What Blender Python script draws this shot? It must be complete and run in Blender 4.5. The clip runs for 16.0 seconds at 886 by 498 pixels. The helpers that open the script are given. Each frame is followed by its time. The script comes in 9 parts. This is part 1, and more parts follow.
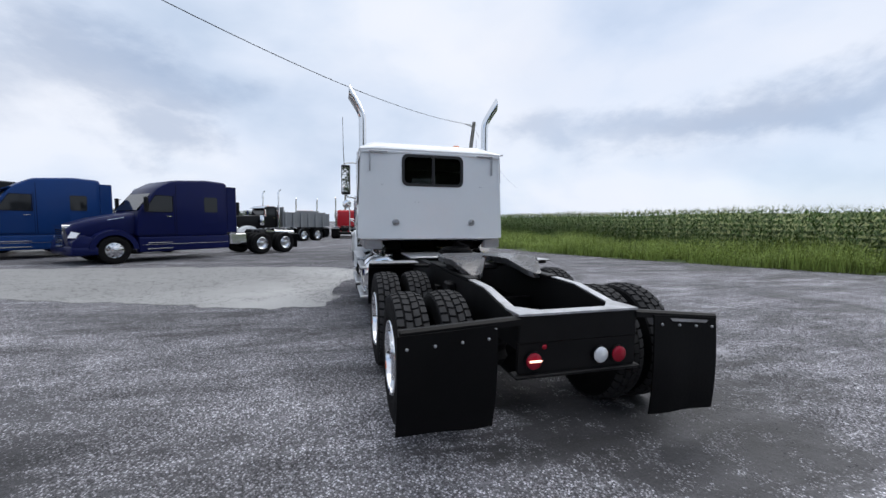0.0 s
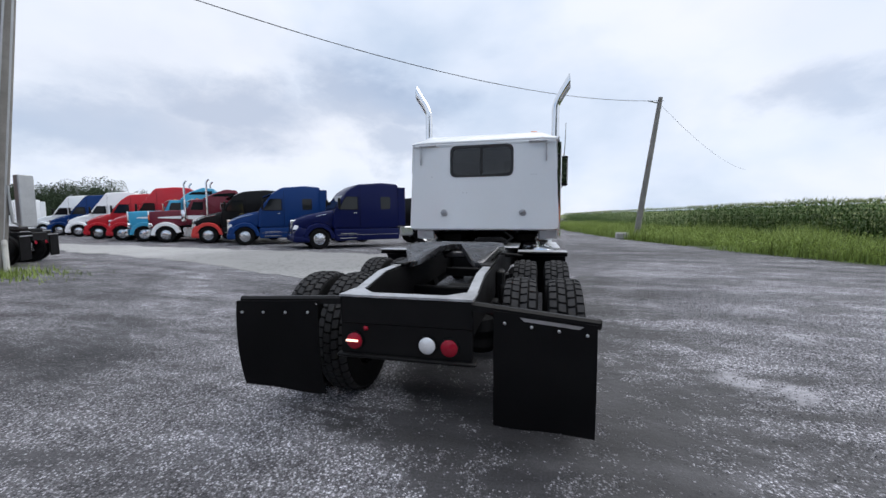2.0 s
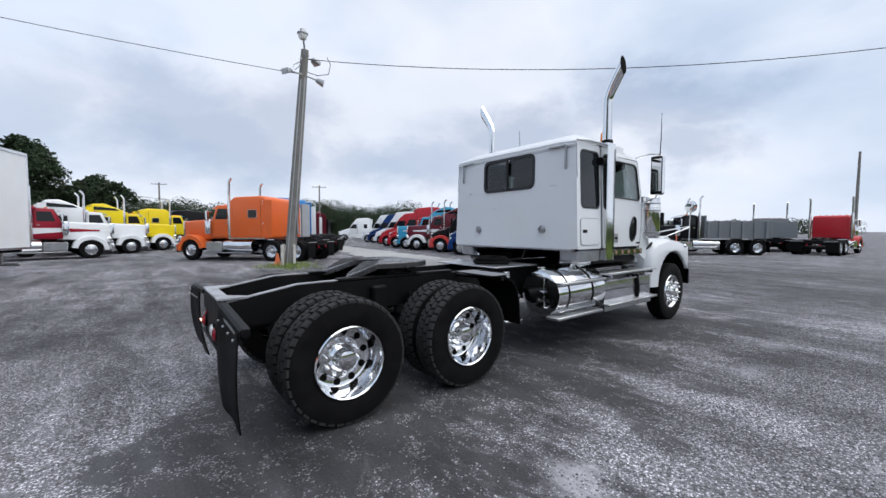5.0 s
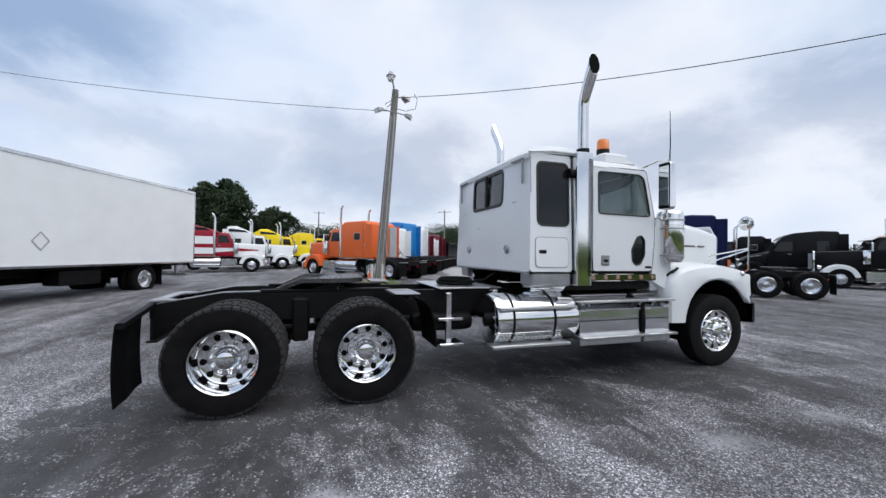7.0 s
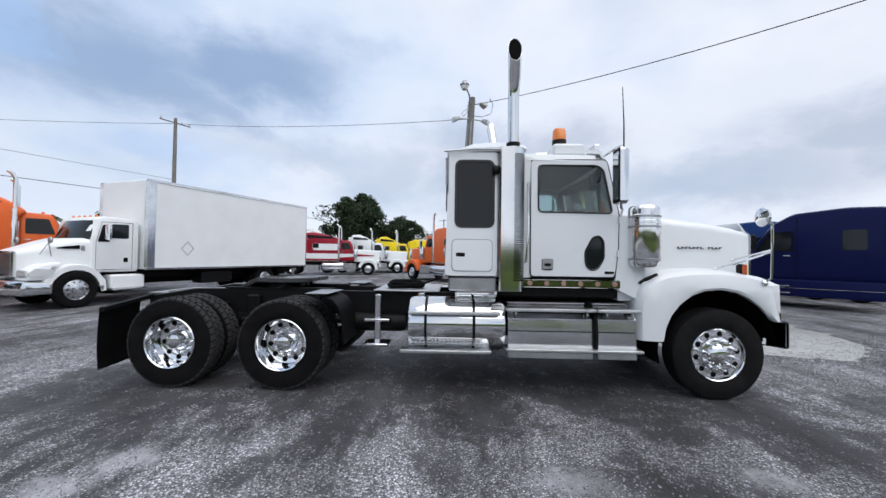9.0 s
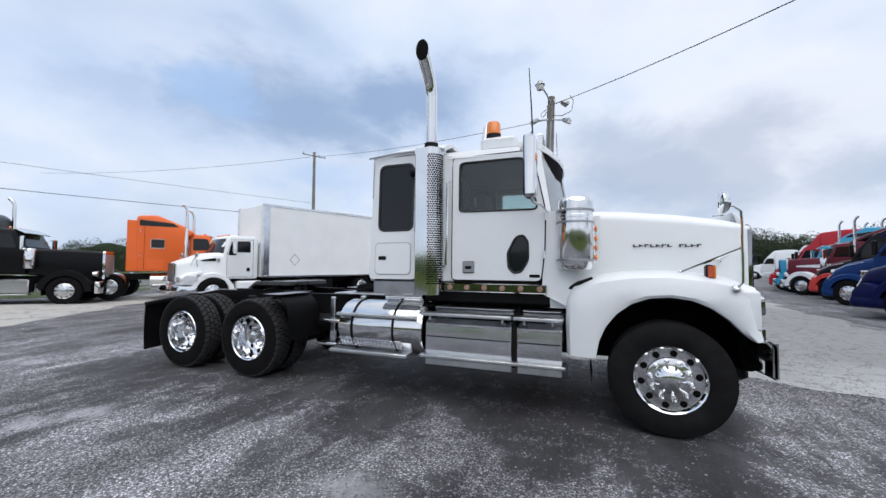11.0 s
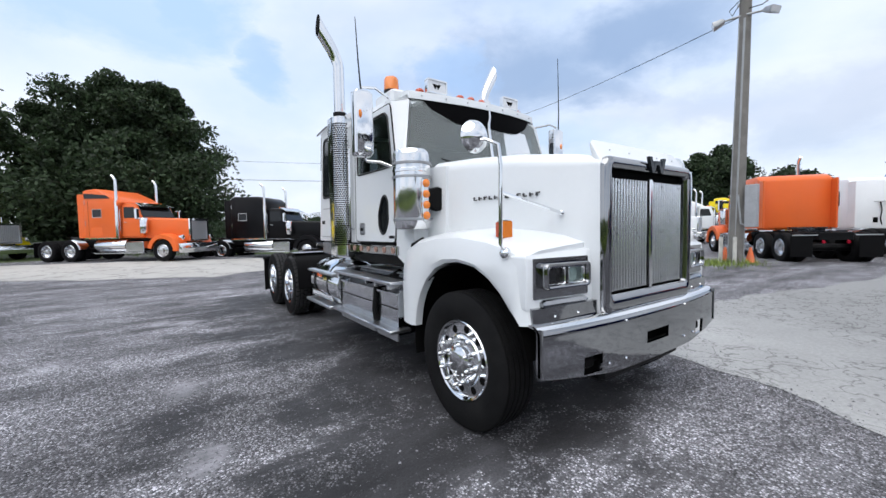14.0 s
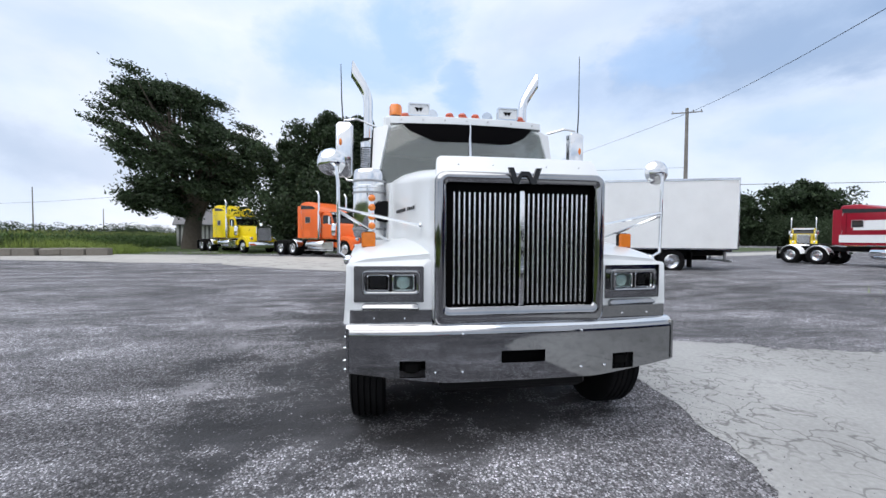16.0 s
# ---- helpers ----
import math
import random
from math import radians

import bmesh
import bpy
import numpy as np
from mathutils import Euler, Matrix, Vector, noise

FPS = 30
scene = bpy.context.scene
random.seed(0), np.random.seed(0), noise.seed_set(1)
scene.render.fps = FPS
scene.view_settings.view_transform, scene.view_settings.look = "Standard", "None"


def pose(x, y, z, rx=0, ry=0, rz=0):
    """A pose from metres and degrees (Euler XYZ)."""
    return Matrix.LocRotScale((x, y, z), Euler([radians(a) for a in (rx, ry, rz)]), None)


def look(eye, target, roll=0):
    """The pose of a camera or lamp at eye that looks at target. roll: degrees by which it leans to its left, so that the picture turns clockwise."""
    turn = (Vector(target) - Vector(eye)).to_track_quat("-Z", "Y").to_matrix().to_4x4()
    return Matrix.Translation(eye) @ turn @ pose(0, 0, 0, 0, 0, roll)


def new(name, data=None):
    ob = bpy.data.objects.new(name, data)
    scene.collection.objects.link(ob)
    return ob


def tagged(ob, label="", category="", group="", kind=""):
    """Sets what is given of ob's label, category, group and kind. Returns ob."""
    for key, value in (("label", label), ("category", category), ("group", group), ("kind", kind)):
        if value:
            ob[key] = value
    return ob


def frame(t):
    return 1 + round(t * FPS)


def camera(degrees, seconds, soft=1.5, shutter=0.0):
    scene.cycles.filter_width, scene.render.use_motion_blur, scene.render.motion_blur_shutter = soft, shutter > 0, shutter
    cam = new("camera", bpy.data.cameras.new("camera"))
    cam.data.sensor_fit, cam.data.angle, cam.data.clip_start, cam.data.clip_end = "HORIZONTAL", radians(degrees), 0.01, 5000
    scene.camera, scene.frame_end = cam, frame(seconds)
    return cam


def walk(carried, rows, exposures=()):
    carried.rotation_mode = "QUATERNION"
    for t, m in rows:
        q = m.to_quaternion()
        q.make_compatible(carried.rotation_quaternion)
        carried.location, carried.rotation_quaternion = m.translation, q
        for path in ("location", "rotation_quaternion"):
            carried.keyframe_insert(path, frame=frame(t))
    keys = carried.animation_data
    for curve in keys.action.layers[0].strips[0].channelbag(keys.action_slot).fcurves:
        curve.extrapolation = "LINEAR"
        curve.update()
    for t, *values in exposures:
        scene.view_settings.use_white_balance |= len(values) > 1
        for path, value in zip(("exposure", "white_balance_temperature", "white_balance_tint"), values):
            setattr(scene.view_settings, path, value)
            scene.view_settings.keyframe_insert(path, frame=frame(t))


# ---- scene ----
cam = camera(98.0, 16.0)
PATH = [
    (0, (-1.638, -2.328, 1.663), (-1.107, -0.405, 1.522), 0.4),
    (0.5, (-1.043, -2.539, 1.654), (-0.772, -0.563, 1.506), 0.2),
    (1, (-0.4, -2.57, 1.639), (-0.376, -0.577, 1.476), 0.2),
    (1.5, (0.223, -2.558, 1.602), (0.002, -0.577, 1.43), -0.1),
    (2, (0.864, -2.455, 1.586), (0.395, -0.518, 1.419), -0.3),
    (2.5, (1.502, -2.28, 1.589), (0.801, -0.412, 1.44), -0.6),
    (3, (2.138, -2.106, 1.6), (1.234, -0.327, 1.464), -0.7),
    (3.5, (2.696, -1.767, 1.627), (1.605, -0.096, 1.492), -0.9),
    (4, (3.263, -1.446, 1.635), (1.998, 0.099, 1.514), -0.8),
    (4.2, (3.446, -1.284, 1.643), (2.113, 0.203, 1.531), -0.8),
    (6.3, (5.029, 0.827, 1.601), (3.218, 1.674, 1.578), 1.5),
    (6.5, (5.092, 1.028, 1.607), (3.259, 1.828, 1.611), 1.4),
    (7, (5.295, 1.631, 1.59), (3.396, 2.256, 1.612), 0.8),
    (7.5, (5.51, 2.246, 1.566), (3.56, 2.692, 1.592), 0.6),
    (8, (5.64, 2.869, 1.544), (3.659, 3.14, 1.572), 0.9),
    (8.5, (5.678, 3.516, 1.578), (3.681, 3.622, 1.61), 1.2),
    (9, (5.706, 4.179, 1.593), (3.707, 4.122, 1.635), 0.8),
    (9.2, (5.681, 4.444, 1.526), (3.685, 4.321, 1.584), 0.7),
    (11.3, (5.049, 6.944, 1.535), (3.229, 6.116, 1.593), -0.2),
    (11.5, (4.924, 7.168, 1.537), (3.133, 6.279, 1.571), -0.6),
    (12, (4.627, 7.701, 1.56), (2.92, 6.659, 1.573), -0.7),
    (12.5, (4.292, 8.257, 1.549), (2.692, 7.059, 1.539), -0.9),
    (13, (3.852, 8.673, 1.543), (2.377, 7.322, 1.503), -0.8),
    (13.5, (3.412, 9.105, 1.512), (2.083, 7.612, 1.445), -0.7),
    (14, (2.916, 9.503, 1.507), (1.77, 7.867, 1.403), -1.1),
    (14.5, (2.426, 9.85, 1.529), (1.467, 8.098, 1.429), -0.8),
    (15, (1.946, 10.237, 1.561), (1.21, 8.379, 1.471), -0.7),
    (15.5, (1.456, 10.417, 1.533), (0.927, 8.489, 1.47), -0.1),
    (16, (0.925, 10.637, 1.519), (0.628, 8.66, 1.457), 0.3),
]
EXPOSURE = [(0, -0.07), (1.5, -0.03), (2.5, 0.0), (4, -0.02), (7, -0.06), (9, -0.06), (12, 0.0), (13, 0.07), (14.5, 0.18), (16, 0.13)]
walk(cam, [(t, look(eye, target, roll)) for t, eye, target, roll in PATH], EXPOSURE)

# ---- world and light ----
world = bpy.data.worlds.new("world")
scene.world = world
world.use_nodes = True


def sky_nodes():
    nt = world.node_tree
    nt.nodes.clear()
    N, L = nt.nodes.new, nt.links.new
    out = N("ShaderNodeOutputWorld")
    sky = N("ShaderNodeTexSky")
    sky.sky_type = "NISHITA"
    sky.sun_disc = False
    sky.sun_elevation, sky.sun_rotation = radians(62), radians(SUN_TURN)
    sky.dust_density, sky.ozone_density = 0.4, 2.0
    blue = N("ShaderNodeBackground")
    L(sky.outputs[0], blue.inputs[0])
    blue.inputs[1].default_value = 0.14
    tc = N("ShaderNodeTexCoord")
    # clouds lie in flat banks: the directions are squeezed upright
    co = N("ShaderNodeMapping")
    co.inputs["Scale"].default_value = (1.0, 1.0, 1.75)
    L(tc.outputs["Generated"], co.inputs[0])

    def noise(scale, detail, rough, off):
        m = N("ShaderNodeMapping"); m.inputs["Location"].default_value = off
        n = N("ShaderNodeTexNoise")
        n.inputs["Scale"].default_value, n.inputs["Detail"].default_value, n.inputs["Roughness"].default_value = scale, detail, rough
        n.inputs["Distortion"].default_value = 0.15
        L(co.outputs[0], m.inputs[0]); L(m.outputs[0], n.inputs[0])
        return n

    def ramp(src, stops):
        r = N("ShaderNodeValToRGB")
        while len(r.color_ramp.elements) < len(stops):
            r.color_ramp.elements.new(0.5)
        for e, (p, c) in zip(r.color_ramp.elements, stops):
            e.position, e.color = p, (*c, 1)
        L(src, r.inputs[0])
        return r
    big = noise(1.9, 6, 0.48, (3.1, 1.7, 0.4))
    shade = ramp(big.outputs[0], [(0.30, (0.56, 0.68, 0.87)), (0.44, (0.77, 0.86, 1.02)), (0.54, (0.90, 0.955, 1.07)), (0.72, (0.955, 0.985, 1.07))])
    # the directions are stirred, so that banks and gaps get ragged rims
    stir = noise(3.2, 7, 0.6, (1.3, 5.2, 2.0))
    half = N("ShaderNodeVectorMath"); half.operation = "SUBTRACT"; half.inputs[1].default_value = (0.5, 0.5, 0.5)
    L(stir.outputs["Color"], half.inputs[0])
    amount = N("ShaderNodeVectorMath"); amount.operation = "MULTIPLY_ADD"; amount.inputs[1].default_value = (0.5, 0.5, 0.26)
    L(half.outputs[0], amount.inputs[0]); L(tc.outputs["Generated"], amount.inputs[2])

    def banks(rows):
        """One weight for a set of cloud banks or gaps: azimuth, height, half width, half height, tilt, strength."""
        total = None
        for az, el, du, dv, tilt, k in rows:
            m = N("ShaderNodeMapping"); m.vector_type = "TEXTURE"
            ca, sa, ce, se = math.cos(radians(az)), math.sin(radians(az)), math.cos(radians(el)), math.sin(radians(el))
            m.inputs["Location"].default_value = (ca * ce, sa * ce, se)
            m.inputs["Rotation"].default_value = (radians(tilt), 0, radians(az))
            m.inputs["Scale"].default_value = (0.9, math.sin(radians(du)), math.sin(radians(dv)))
            L(amount.outputs[0], m.inputs[0])
            ln = N("ShaderNodeVectorMath"); ln.operation = "LENGTH"
            L(m.outputs[0], ln.inputs[0])
            r = N("ShaderNodeMapRange"); r.interpolation_type = "SMOOTHSTEP"
            L(ln.outputs["Value"], r.inputs[0])
            r.inputs[1].default_value, r.inputs[2].default_value, r.inputs[3].default_value, r.inputs[4].default_value = 0.25, 1.25, k, 0
            if total is None:
                total = r.outputs[0]
            else:
                mx = N("ShaderNodeMath"); mx.operation = "MAXIMUM"
                L(total, mx.inputs[0]); L(r.outputs[0], mx.inputs[1])
                total = mx.outputs[0]
        return total
    grey = banks(((113, 16, 9, 5, 25, 0.6), (110, 10, 7, 3, 0, 0.5), (38, 12, 22, 3.5, -6, 0.6), (58, 11, 7, 4, 0, 0.45), (172, 12, 16, 7, 0, 0.6), (146, 10, 20, 4, 0, 0.5), (116, 17, 6, 3, 0, 0.4),
                  (210, 23, 17, 5, -8, 1.0), (226, 21, 12, 6, 0, 0.9), (200, 14, 18, 3, 0, 0.35), (164, 14, 8, 6, 0, 0.5), (112, 14, 11, 4, 0, 0.55), (131, 13, 16, 5, 0, 0.6), (177, 16, 13, 5, 0, 0.55),
                  (222, 19, 16, 3.5, 14, 0.85), (242, 19, 8, 4, 0, 0.35), (191, 12, 10, 5, 0, 0.4), (300, 10, 20, 3, 0, 0.3)))
    clear = banks(((259, 22, 7, 4, 20, 0.85), (274, 24, 14, 6, 0, 0.8), (233, 22, 7, 4, 15, 0.75), (268, 27, 9, 8, 0, 0.9), (217, 11, 14, 3, 0, 0.45), (252, 10, 12, 4, 0, 0.3), (296, 16, 10, 3, 0, 0.5), (300, 40, 40, 14, 0, 0.6), (215, 24, 60, 12, 0, 0.3), (255, 20, 45, 10, 0, 0.35), (300, 20, 16, 7, 0, 0.4)))

    def blend(weight, under, tone):
        mx = N("ShaderNodeMix"); mx.data_type = "RGBA"
        L(weight, mx.inputs[0]); L(under, mx.inputs[6]); mx.inputs[7].default_value = (*tone, 1)
        return mx.outputs[2]
    tone = blend(clear, blend(grey, shade.outputs[0], (0.32, 0.42, 0.61)), (0.44, 0.65, 1.0))
    cover = ramp(noise(1.7, 5, 0.5, (7.3, 4.4, 0)).outputs[0], [(0.36, (0.85, 0.85, 0.85)), (0.54, (1, 1, 1))])
    cloud = N("ShaderNodeBackground")
    L(tone, cloud.inputs[0])
    cloud.inputs[1].default_value = CLOUD
    mix = N("ShaderNodeMixShader")
    L(cover.outputs[0], mix.inputs[0]); L(blue.outputs[0], mix.inputs[1]); L(cloud.outputs[0], mix.inputs[2])
    L(mix.outputs[0], out.inputs[0])


SUN_TURN, CLOUD = 57.0, 0.99
sky_nodes()
sun = new("sun", bpy.data.lights.new("sun", "SUN"))
sun.data.energy, sun.data.angle, sun.data.color = 2.3, radians(75), (1.0, 0.97, 0.93)
sun.matrix_world = look((7, 4.5, 17), (0, 0, 0))

# ---- mesh helpers ----


class Geo:
    """Gathers vertices and faces of one mesh."""

    def __init__(self):
        self.v, self.f = [], []

    def add(self, verts, faces):
        k = len(self.v)
        self.v += [tuple(p) for p in verts]
        self.f += [tuple(k + i for i in f) for f in faces]
        return self

    def loft(self, rings, closed=True, caps=True):
        n, v, f = len(rings[0]), [], []
        for r in rings:
            v += list(r)
        m = n if closed else n - 1
        for j in range(len(rings) - 1):
            for i in range(m):
                a, b = j * n + i, j * n + (i + 1) % n
                f.append((a, b, b + n, a + n))
        if caps and closed:
            f.append(tuple(range(n - 1, -1, -1)))
            f.append(tuple((len(rings) - 1) * n + i for i in range(n)))
        return self.add(v, f)

    def box(self, x0, x1, y0, y1, z0, z1, b=0.008):
        b = min(b, (x1 - x0) * 0.45, (y1 - y0) * 0.45, (z1 - z0) * 0.45)

        def ring(z, i):
            p0, p1, q0, q1 = x0 + i, x1 - i, y0 + i, y1 - i
            return [(p0 + b, q0, z), (p1 - b, q0, z), (p1, q0 + b, z), (p1, q1 - b, z), (p1 - b, q1, z), (p0 + b, q1, z), (p0, q1 - b, z), (p0, q0 + b, z)]
        return self.loft([ring(z0, b), ring(z0 + b, 0), ring(z1 - b, 0), ring(z1, b)])

    def lathe(self, prof, c=(0, 0, 0), axis="x", seg=24, sign=1, caps=True):
        """prof: (radius, distance along the axis)."""
        rings = []
        for r, h in prof:
            ring = []
            for i in range(seg):
                a = 2 * math.pi * i / seg
                u, w = r * math.cos(a), r * math.sin(a)
                p = {"x": (h * sign, u, w), "y": (w, h * sign, u), "z": (u, w, h * sign)}[axis]
                ring.append((c[0] + p[0], c[1] + p[1], c[2] + p[2]))
            rings.append(ring if sign > 0 else ring[::-1])
        return self.loft(rings, caps=caps)

    def tube(self, pts, r, seg=8):
        pts = [Vector(p) for p in pts]
        rs = r if isinstance(r, (list, tuple)) else [r] * len(pts)
        rings, side = [], None
        for i, p in enumerate(pts):
            d = (pts[min(i + 1, len(pts) - 1)] - pts[max(i - 1, 0)]).normalized()
            if side is None:
                side = d.orthogonal().normalized()
            side = (side - d * side.dot(d)).normalized()
            up = d.cross(side)
            rings.append([p + (side * math.cos(2 * math.pi * k / seg) + up * math.sin(2 * math.pi * k / seg)) * rs[i] for k in range(seg)])
        return self.loft(rings)

    def prism(self, poly, axis, a, b):
        """A flat polygon pushed along an axis. x: (y, z); y: (x, z); z: (x, y)."""
        def at(p, h):
            return {"x": (h, p[0], p[1]), "y": (p[0], h, p[1]), "z": (p[0], p[1], h)}[axis]
        return self.loft([[at(p, a) for p in poly], [at(p, b) for p in poly]])

    def holed(self, outer, holes, place, thick):
        """A plate with openings. place(u, v, d) gives the point at depth d."""
        bm = bmesh.new()
        for loop in [outer, *holes]:
            vs = [bm.verts.new((u, v, 0)) for u, v in loop]
            for i in range(len(vs)):
                bm.edges.new((vs[i], vs[(i + 1) % len(vs)]))
        bmesh.ops.triangle_fill(bm, use_beauty=True, edges=bm.edges[:])
        bm.verts.index_update()
        uv = [v.co.copy() for v in bm.verts]
        tris = [[v.index for v in f.verts] for f in bm.faces]
        rim = [[v.index for v in e.verts] for e in bm.edges if len(e.link_faces) == 1]
        bm.free()
        n = len(uv)
        self.add([place(p.x, p.y, 0) for p in uv] + [place(p.x, p.y, thick) for p in uv],
                 [t for t in tris] + [[i + n for i in t[::-1]] for t in tris] + [(a, b, b + n, a + n) for a, b in rim])
        return self

    def ball(self, c, r, n=8, m=6, flat=(1, 1, 1)):
        rings = []
        for j in range(m + 1):
            a = math.pi * (0.02 + 0.96 * j / m)
            rings.append([(c[0] + r * flat[0] * math.sin(a) * math.cos(2 * math.pi * i / n), c[1] + r * flat[1] * math.sin(a) * math.sin(2 * math.pi * i / n), c[2] - r * flat[2] * math.cos(a)) for i in range(n)])
        return self.loft(rings)

    def mirror(self):
        """The same, mirrored over x = 0."""
        g = Geo()
        g.v = [(-x, y, z) for x, y, z in self.v]
        g.f = [f[::-1] for f in self.f]
        return g

    def mesh(self, name, material, smooth=35):
        me = bpy.data.meshes.new(name)
        me.from_pydata(self.v, [], self.f)
        bm = bmesh.new()
        bm.from_mesh(me)
        bmesh.ops.recalc_face_normals(bm, faces=bm.faces[:])
        bm.to_mesh(me)
        bm.free()
        if smooth:
            me.shade_smooth()
            me.set_sharp_from_angle(angle=radians(smooth))
        if material:
            me.materials.append(material)
        return me


def part(name, geo, material, parent=None, label="", smooth=35):
    me = geo if isinstance(geo, bpy.types.Mesh) else geo.mesh(name, material, smooth)
    ob = new(name, me)
    if parent is not None:
        ob.parent = parent
    if label:
        ob["label"] = label
    return ob


def thing(name, at, label, category, group="", kind=""):
    ob = new(name)
    ob.empty_display_size = 0.2
    ob.matrix_basis = at
    return tagged(ob, label, category, group, kind)


def rrect(u0, u1, v0, v1, r, n=4):
    """A rectangle with rounded corners, as points (u, v)."""
    out = []
    for cu, cv, a0 in ((u1 - r, v0 + r, -90), (u1 - r, v1 - r, 0), (u0 + r, v1 - r, 90), (u0 + r, v0 + r, 180)):
        for i in range(n + 1):
            a = radians(a0 + 90 * i / n)
            out.append((cu + r * math.cos(a), cv + r * math.sin(a)))
    return out


def mixv(a, b, t):
    return a + (b - a) * t


def smooth01(t):
    t = max(0.0, min(1.0, t))
    return t * t * (3 - 2 * t)

# ---- materials ----


def material(name, color, rough=0.5, metal=0.0, vary=0.0, scale=4.0, fine=0.0, fine_scale=60.0, bump=0.0, bump_scale=80.0, dirt=None, dirt_amount=0.0, coat=0.0, per_object=0.0, transmission=0.0, emit=None, spec=0.5):
    m = bpy.data.materials.new(name)
    m.use_nodes = True
    nt = m.node_tree
    N, L = nt.nodes.new, nt.links.new
    p = nt.nodes["Principled BSDF"]
    p.inputs["Base Color"].default_value = (*color, 1)
    p.inputs["Roughness"].default_value = rough
    p.inputs["Metallic"].default_value = metal
    p.inputs["Coat Weight"].default_value = coat
    p.inputs["Coat Roughness"].default_value = 0.04
    p.inputs["Transmission Weight"].default_value = transmission
    p.inputs["Specular IOR Level"].default_value = spec
    if emit:
        p.inputs["Emission Color"].default_value, p.inputs["Emission Strength"].default_value = (*emit[0], 1), emit[1]
    tc = N("ShaderNodeTexCoord")

    def noise(s, detail=4):
        n = N("ShaderNodeTexNoise")
        n.inputs["Scale"].default_value, n.inputs["Detail"].default_value = s, detail
        L(tc.outputs["Object"], n.inputs[0])
        return n.outputs[0]

    def math2(op, a, b):
        n = N("ShaderNodeMath"); n.operation = op
        for i, s in enumerate((a, b)):
            if isinstance(s, (int, float)):
                n.inputs[i].default_value = s
            else:
                L(s, n.inputs[i])
        return n.outputs[0]
    gain = None
    for amount, s in ((vary, scale), (fine, fine_scale)):
        if amount:
            g = math2("ADD", math2("MULTIPLY", math2("SUBTRACT", noise(s), 0.5), 2.4 * amount), 1.0)
            gain = g if gain is None else math2("MULTIPLY", gain, g)
    if per_object:
        oi = N("ShaderNodeObjectInfo")
        g = math2("ADD", math2("MULTIPLY", math2("SUBTRACT", oi.outputs["Random"], 0.5), 2 * per_object), 1.0)
        gain = g if gain is None else math2("MULTIPLY", gain, g)
    col = None
    if gain is not None:
        v = N("ShaderNodeVectorMath"); v.operation = "SCALE"
        v.inputs[0].default_value = color
        L(gain, v.inputs["Scale"])
        col = v.outputs[0]
    if dirt:
        r = N("ShaderNodeMapRange")
        L(noise(scale * 0.7, 7), r.inputs[0])
        r.inputs[1].default_value, r.inputs[2].default_value, r.inputs[4].default_value = 0.45, 0.7, dirt_amount
        mx = N("ShaderNodeMix"); mx.data_type = "RGBA"
        L(r.outputs[0], mx.inputs[0])
        if col is not None:
            L(col, mx.inputs[6])
        else:
            mx.inputs[6].default_value = (*color, 1)
        mx.inputs[7].default_value = (*dirt, 1)
        col = mx.outputs[2]
        rr = N("ShaderNodeMapRange")
        L(r.outputs[0], rr.inputs[0])
        rr.inputs[3].default_value, rr.inputs[4].default_value = rough, min(1, rough + 0.35)
        L(rr.outputs[0], p.inputs["Roughness"])
    if col is not None:
        L(col, p.inputs["Base Color"])
    if bump:
        b = N("ShaderNodeBump")
        b.inputs["Strength"].default_value, b.inputs["Distance"].default_value = bump, 0.01
        L(noise(bump_scale, 3), b.inputs["Height"])
        L(b.outputs[0], p.inputs["Normal"])
    return m


def paint(name, color, dirt=0.12, gloss=0.28):
    return material(name, color, 0.32, 0, 0.05, 1.5, 0.02, 30, 0.02, 6, (0.25, 0.24, 0.22), dirt * 0.4, coat=gloss * 0.25, spec=gloss)


WHITE = material("white_paint", (0.715, 0.74, 0.76), 0.28, 0, 0.03, 1.2, 0.015, 25, 0.012, 5, (0.55, 0.55, 0.53), 0.12, coat=0.4)
CHROME = material("chrome", (0.78, 0.79, 0.8), 0.07, 1.0, 0.06, 3, bump=0.03, bump_scale=3, dirt=(0.45, 0.44, 0.43), dirt_amount=0.12)
STAINLESS = material("dull_chrome", (0.33, 0.335, 0.345), 0.05, 1.0, 0.12, 3, 0.05, 30, bump=0.06, bump_scale=2.5, dirt=(0.2, 0.2, 0.2), dirt_amount=0.15)
ALU = material("polished_aluminium", (0.68, 0.69, 0.71), 0.16, 1.0, 0.1, 5, 0.06, 40, 0.04, 12, (0.4, 0.39, 0.38), 0.25)
PLATE = material("tread_plate", (0.62, 0.63, 0.65), 0.28, 1.0, 0.12, 6, 0.2, 70, 0.5, 90, (0.33, 0.32, 0.3), 0.35)
SATIN = material("satin_metal", (0.45, 0.46, 0.48), 0.32, 1.0, 0.12, 6, 0.06, 40, 0.05, 40, (0.2, 0.2, 0.2), 0.25)
STEEL = material("dull_steel", (0.42, 0.43, 0.45), 0.4, 1.0, 0.15, 6, 0.1, 50, 0.15, 60, (0.2, 0.18, 0.16), 0.4)
BLACK = material("black_frame_paint", (0.003, 0.003, 0.0035), 0.5, 0, 0.3, 5, 0.2, 60, 0.1, 40, (0.016, 0.0155, 0.015), 0.2, spec=0.18)
# near-black stand-in for shade in gaps, holes and hollows; also cables and hoses
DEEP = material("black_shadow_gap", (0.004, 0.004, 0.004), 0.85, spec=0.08)
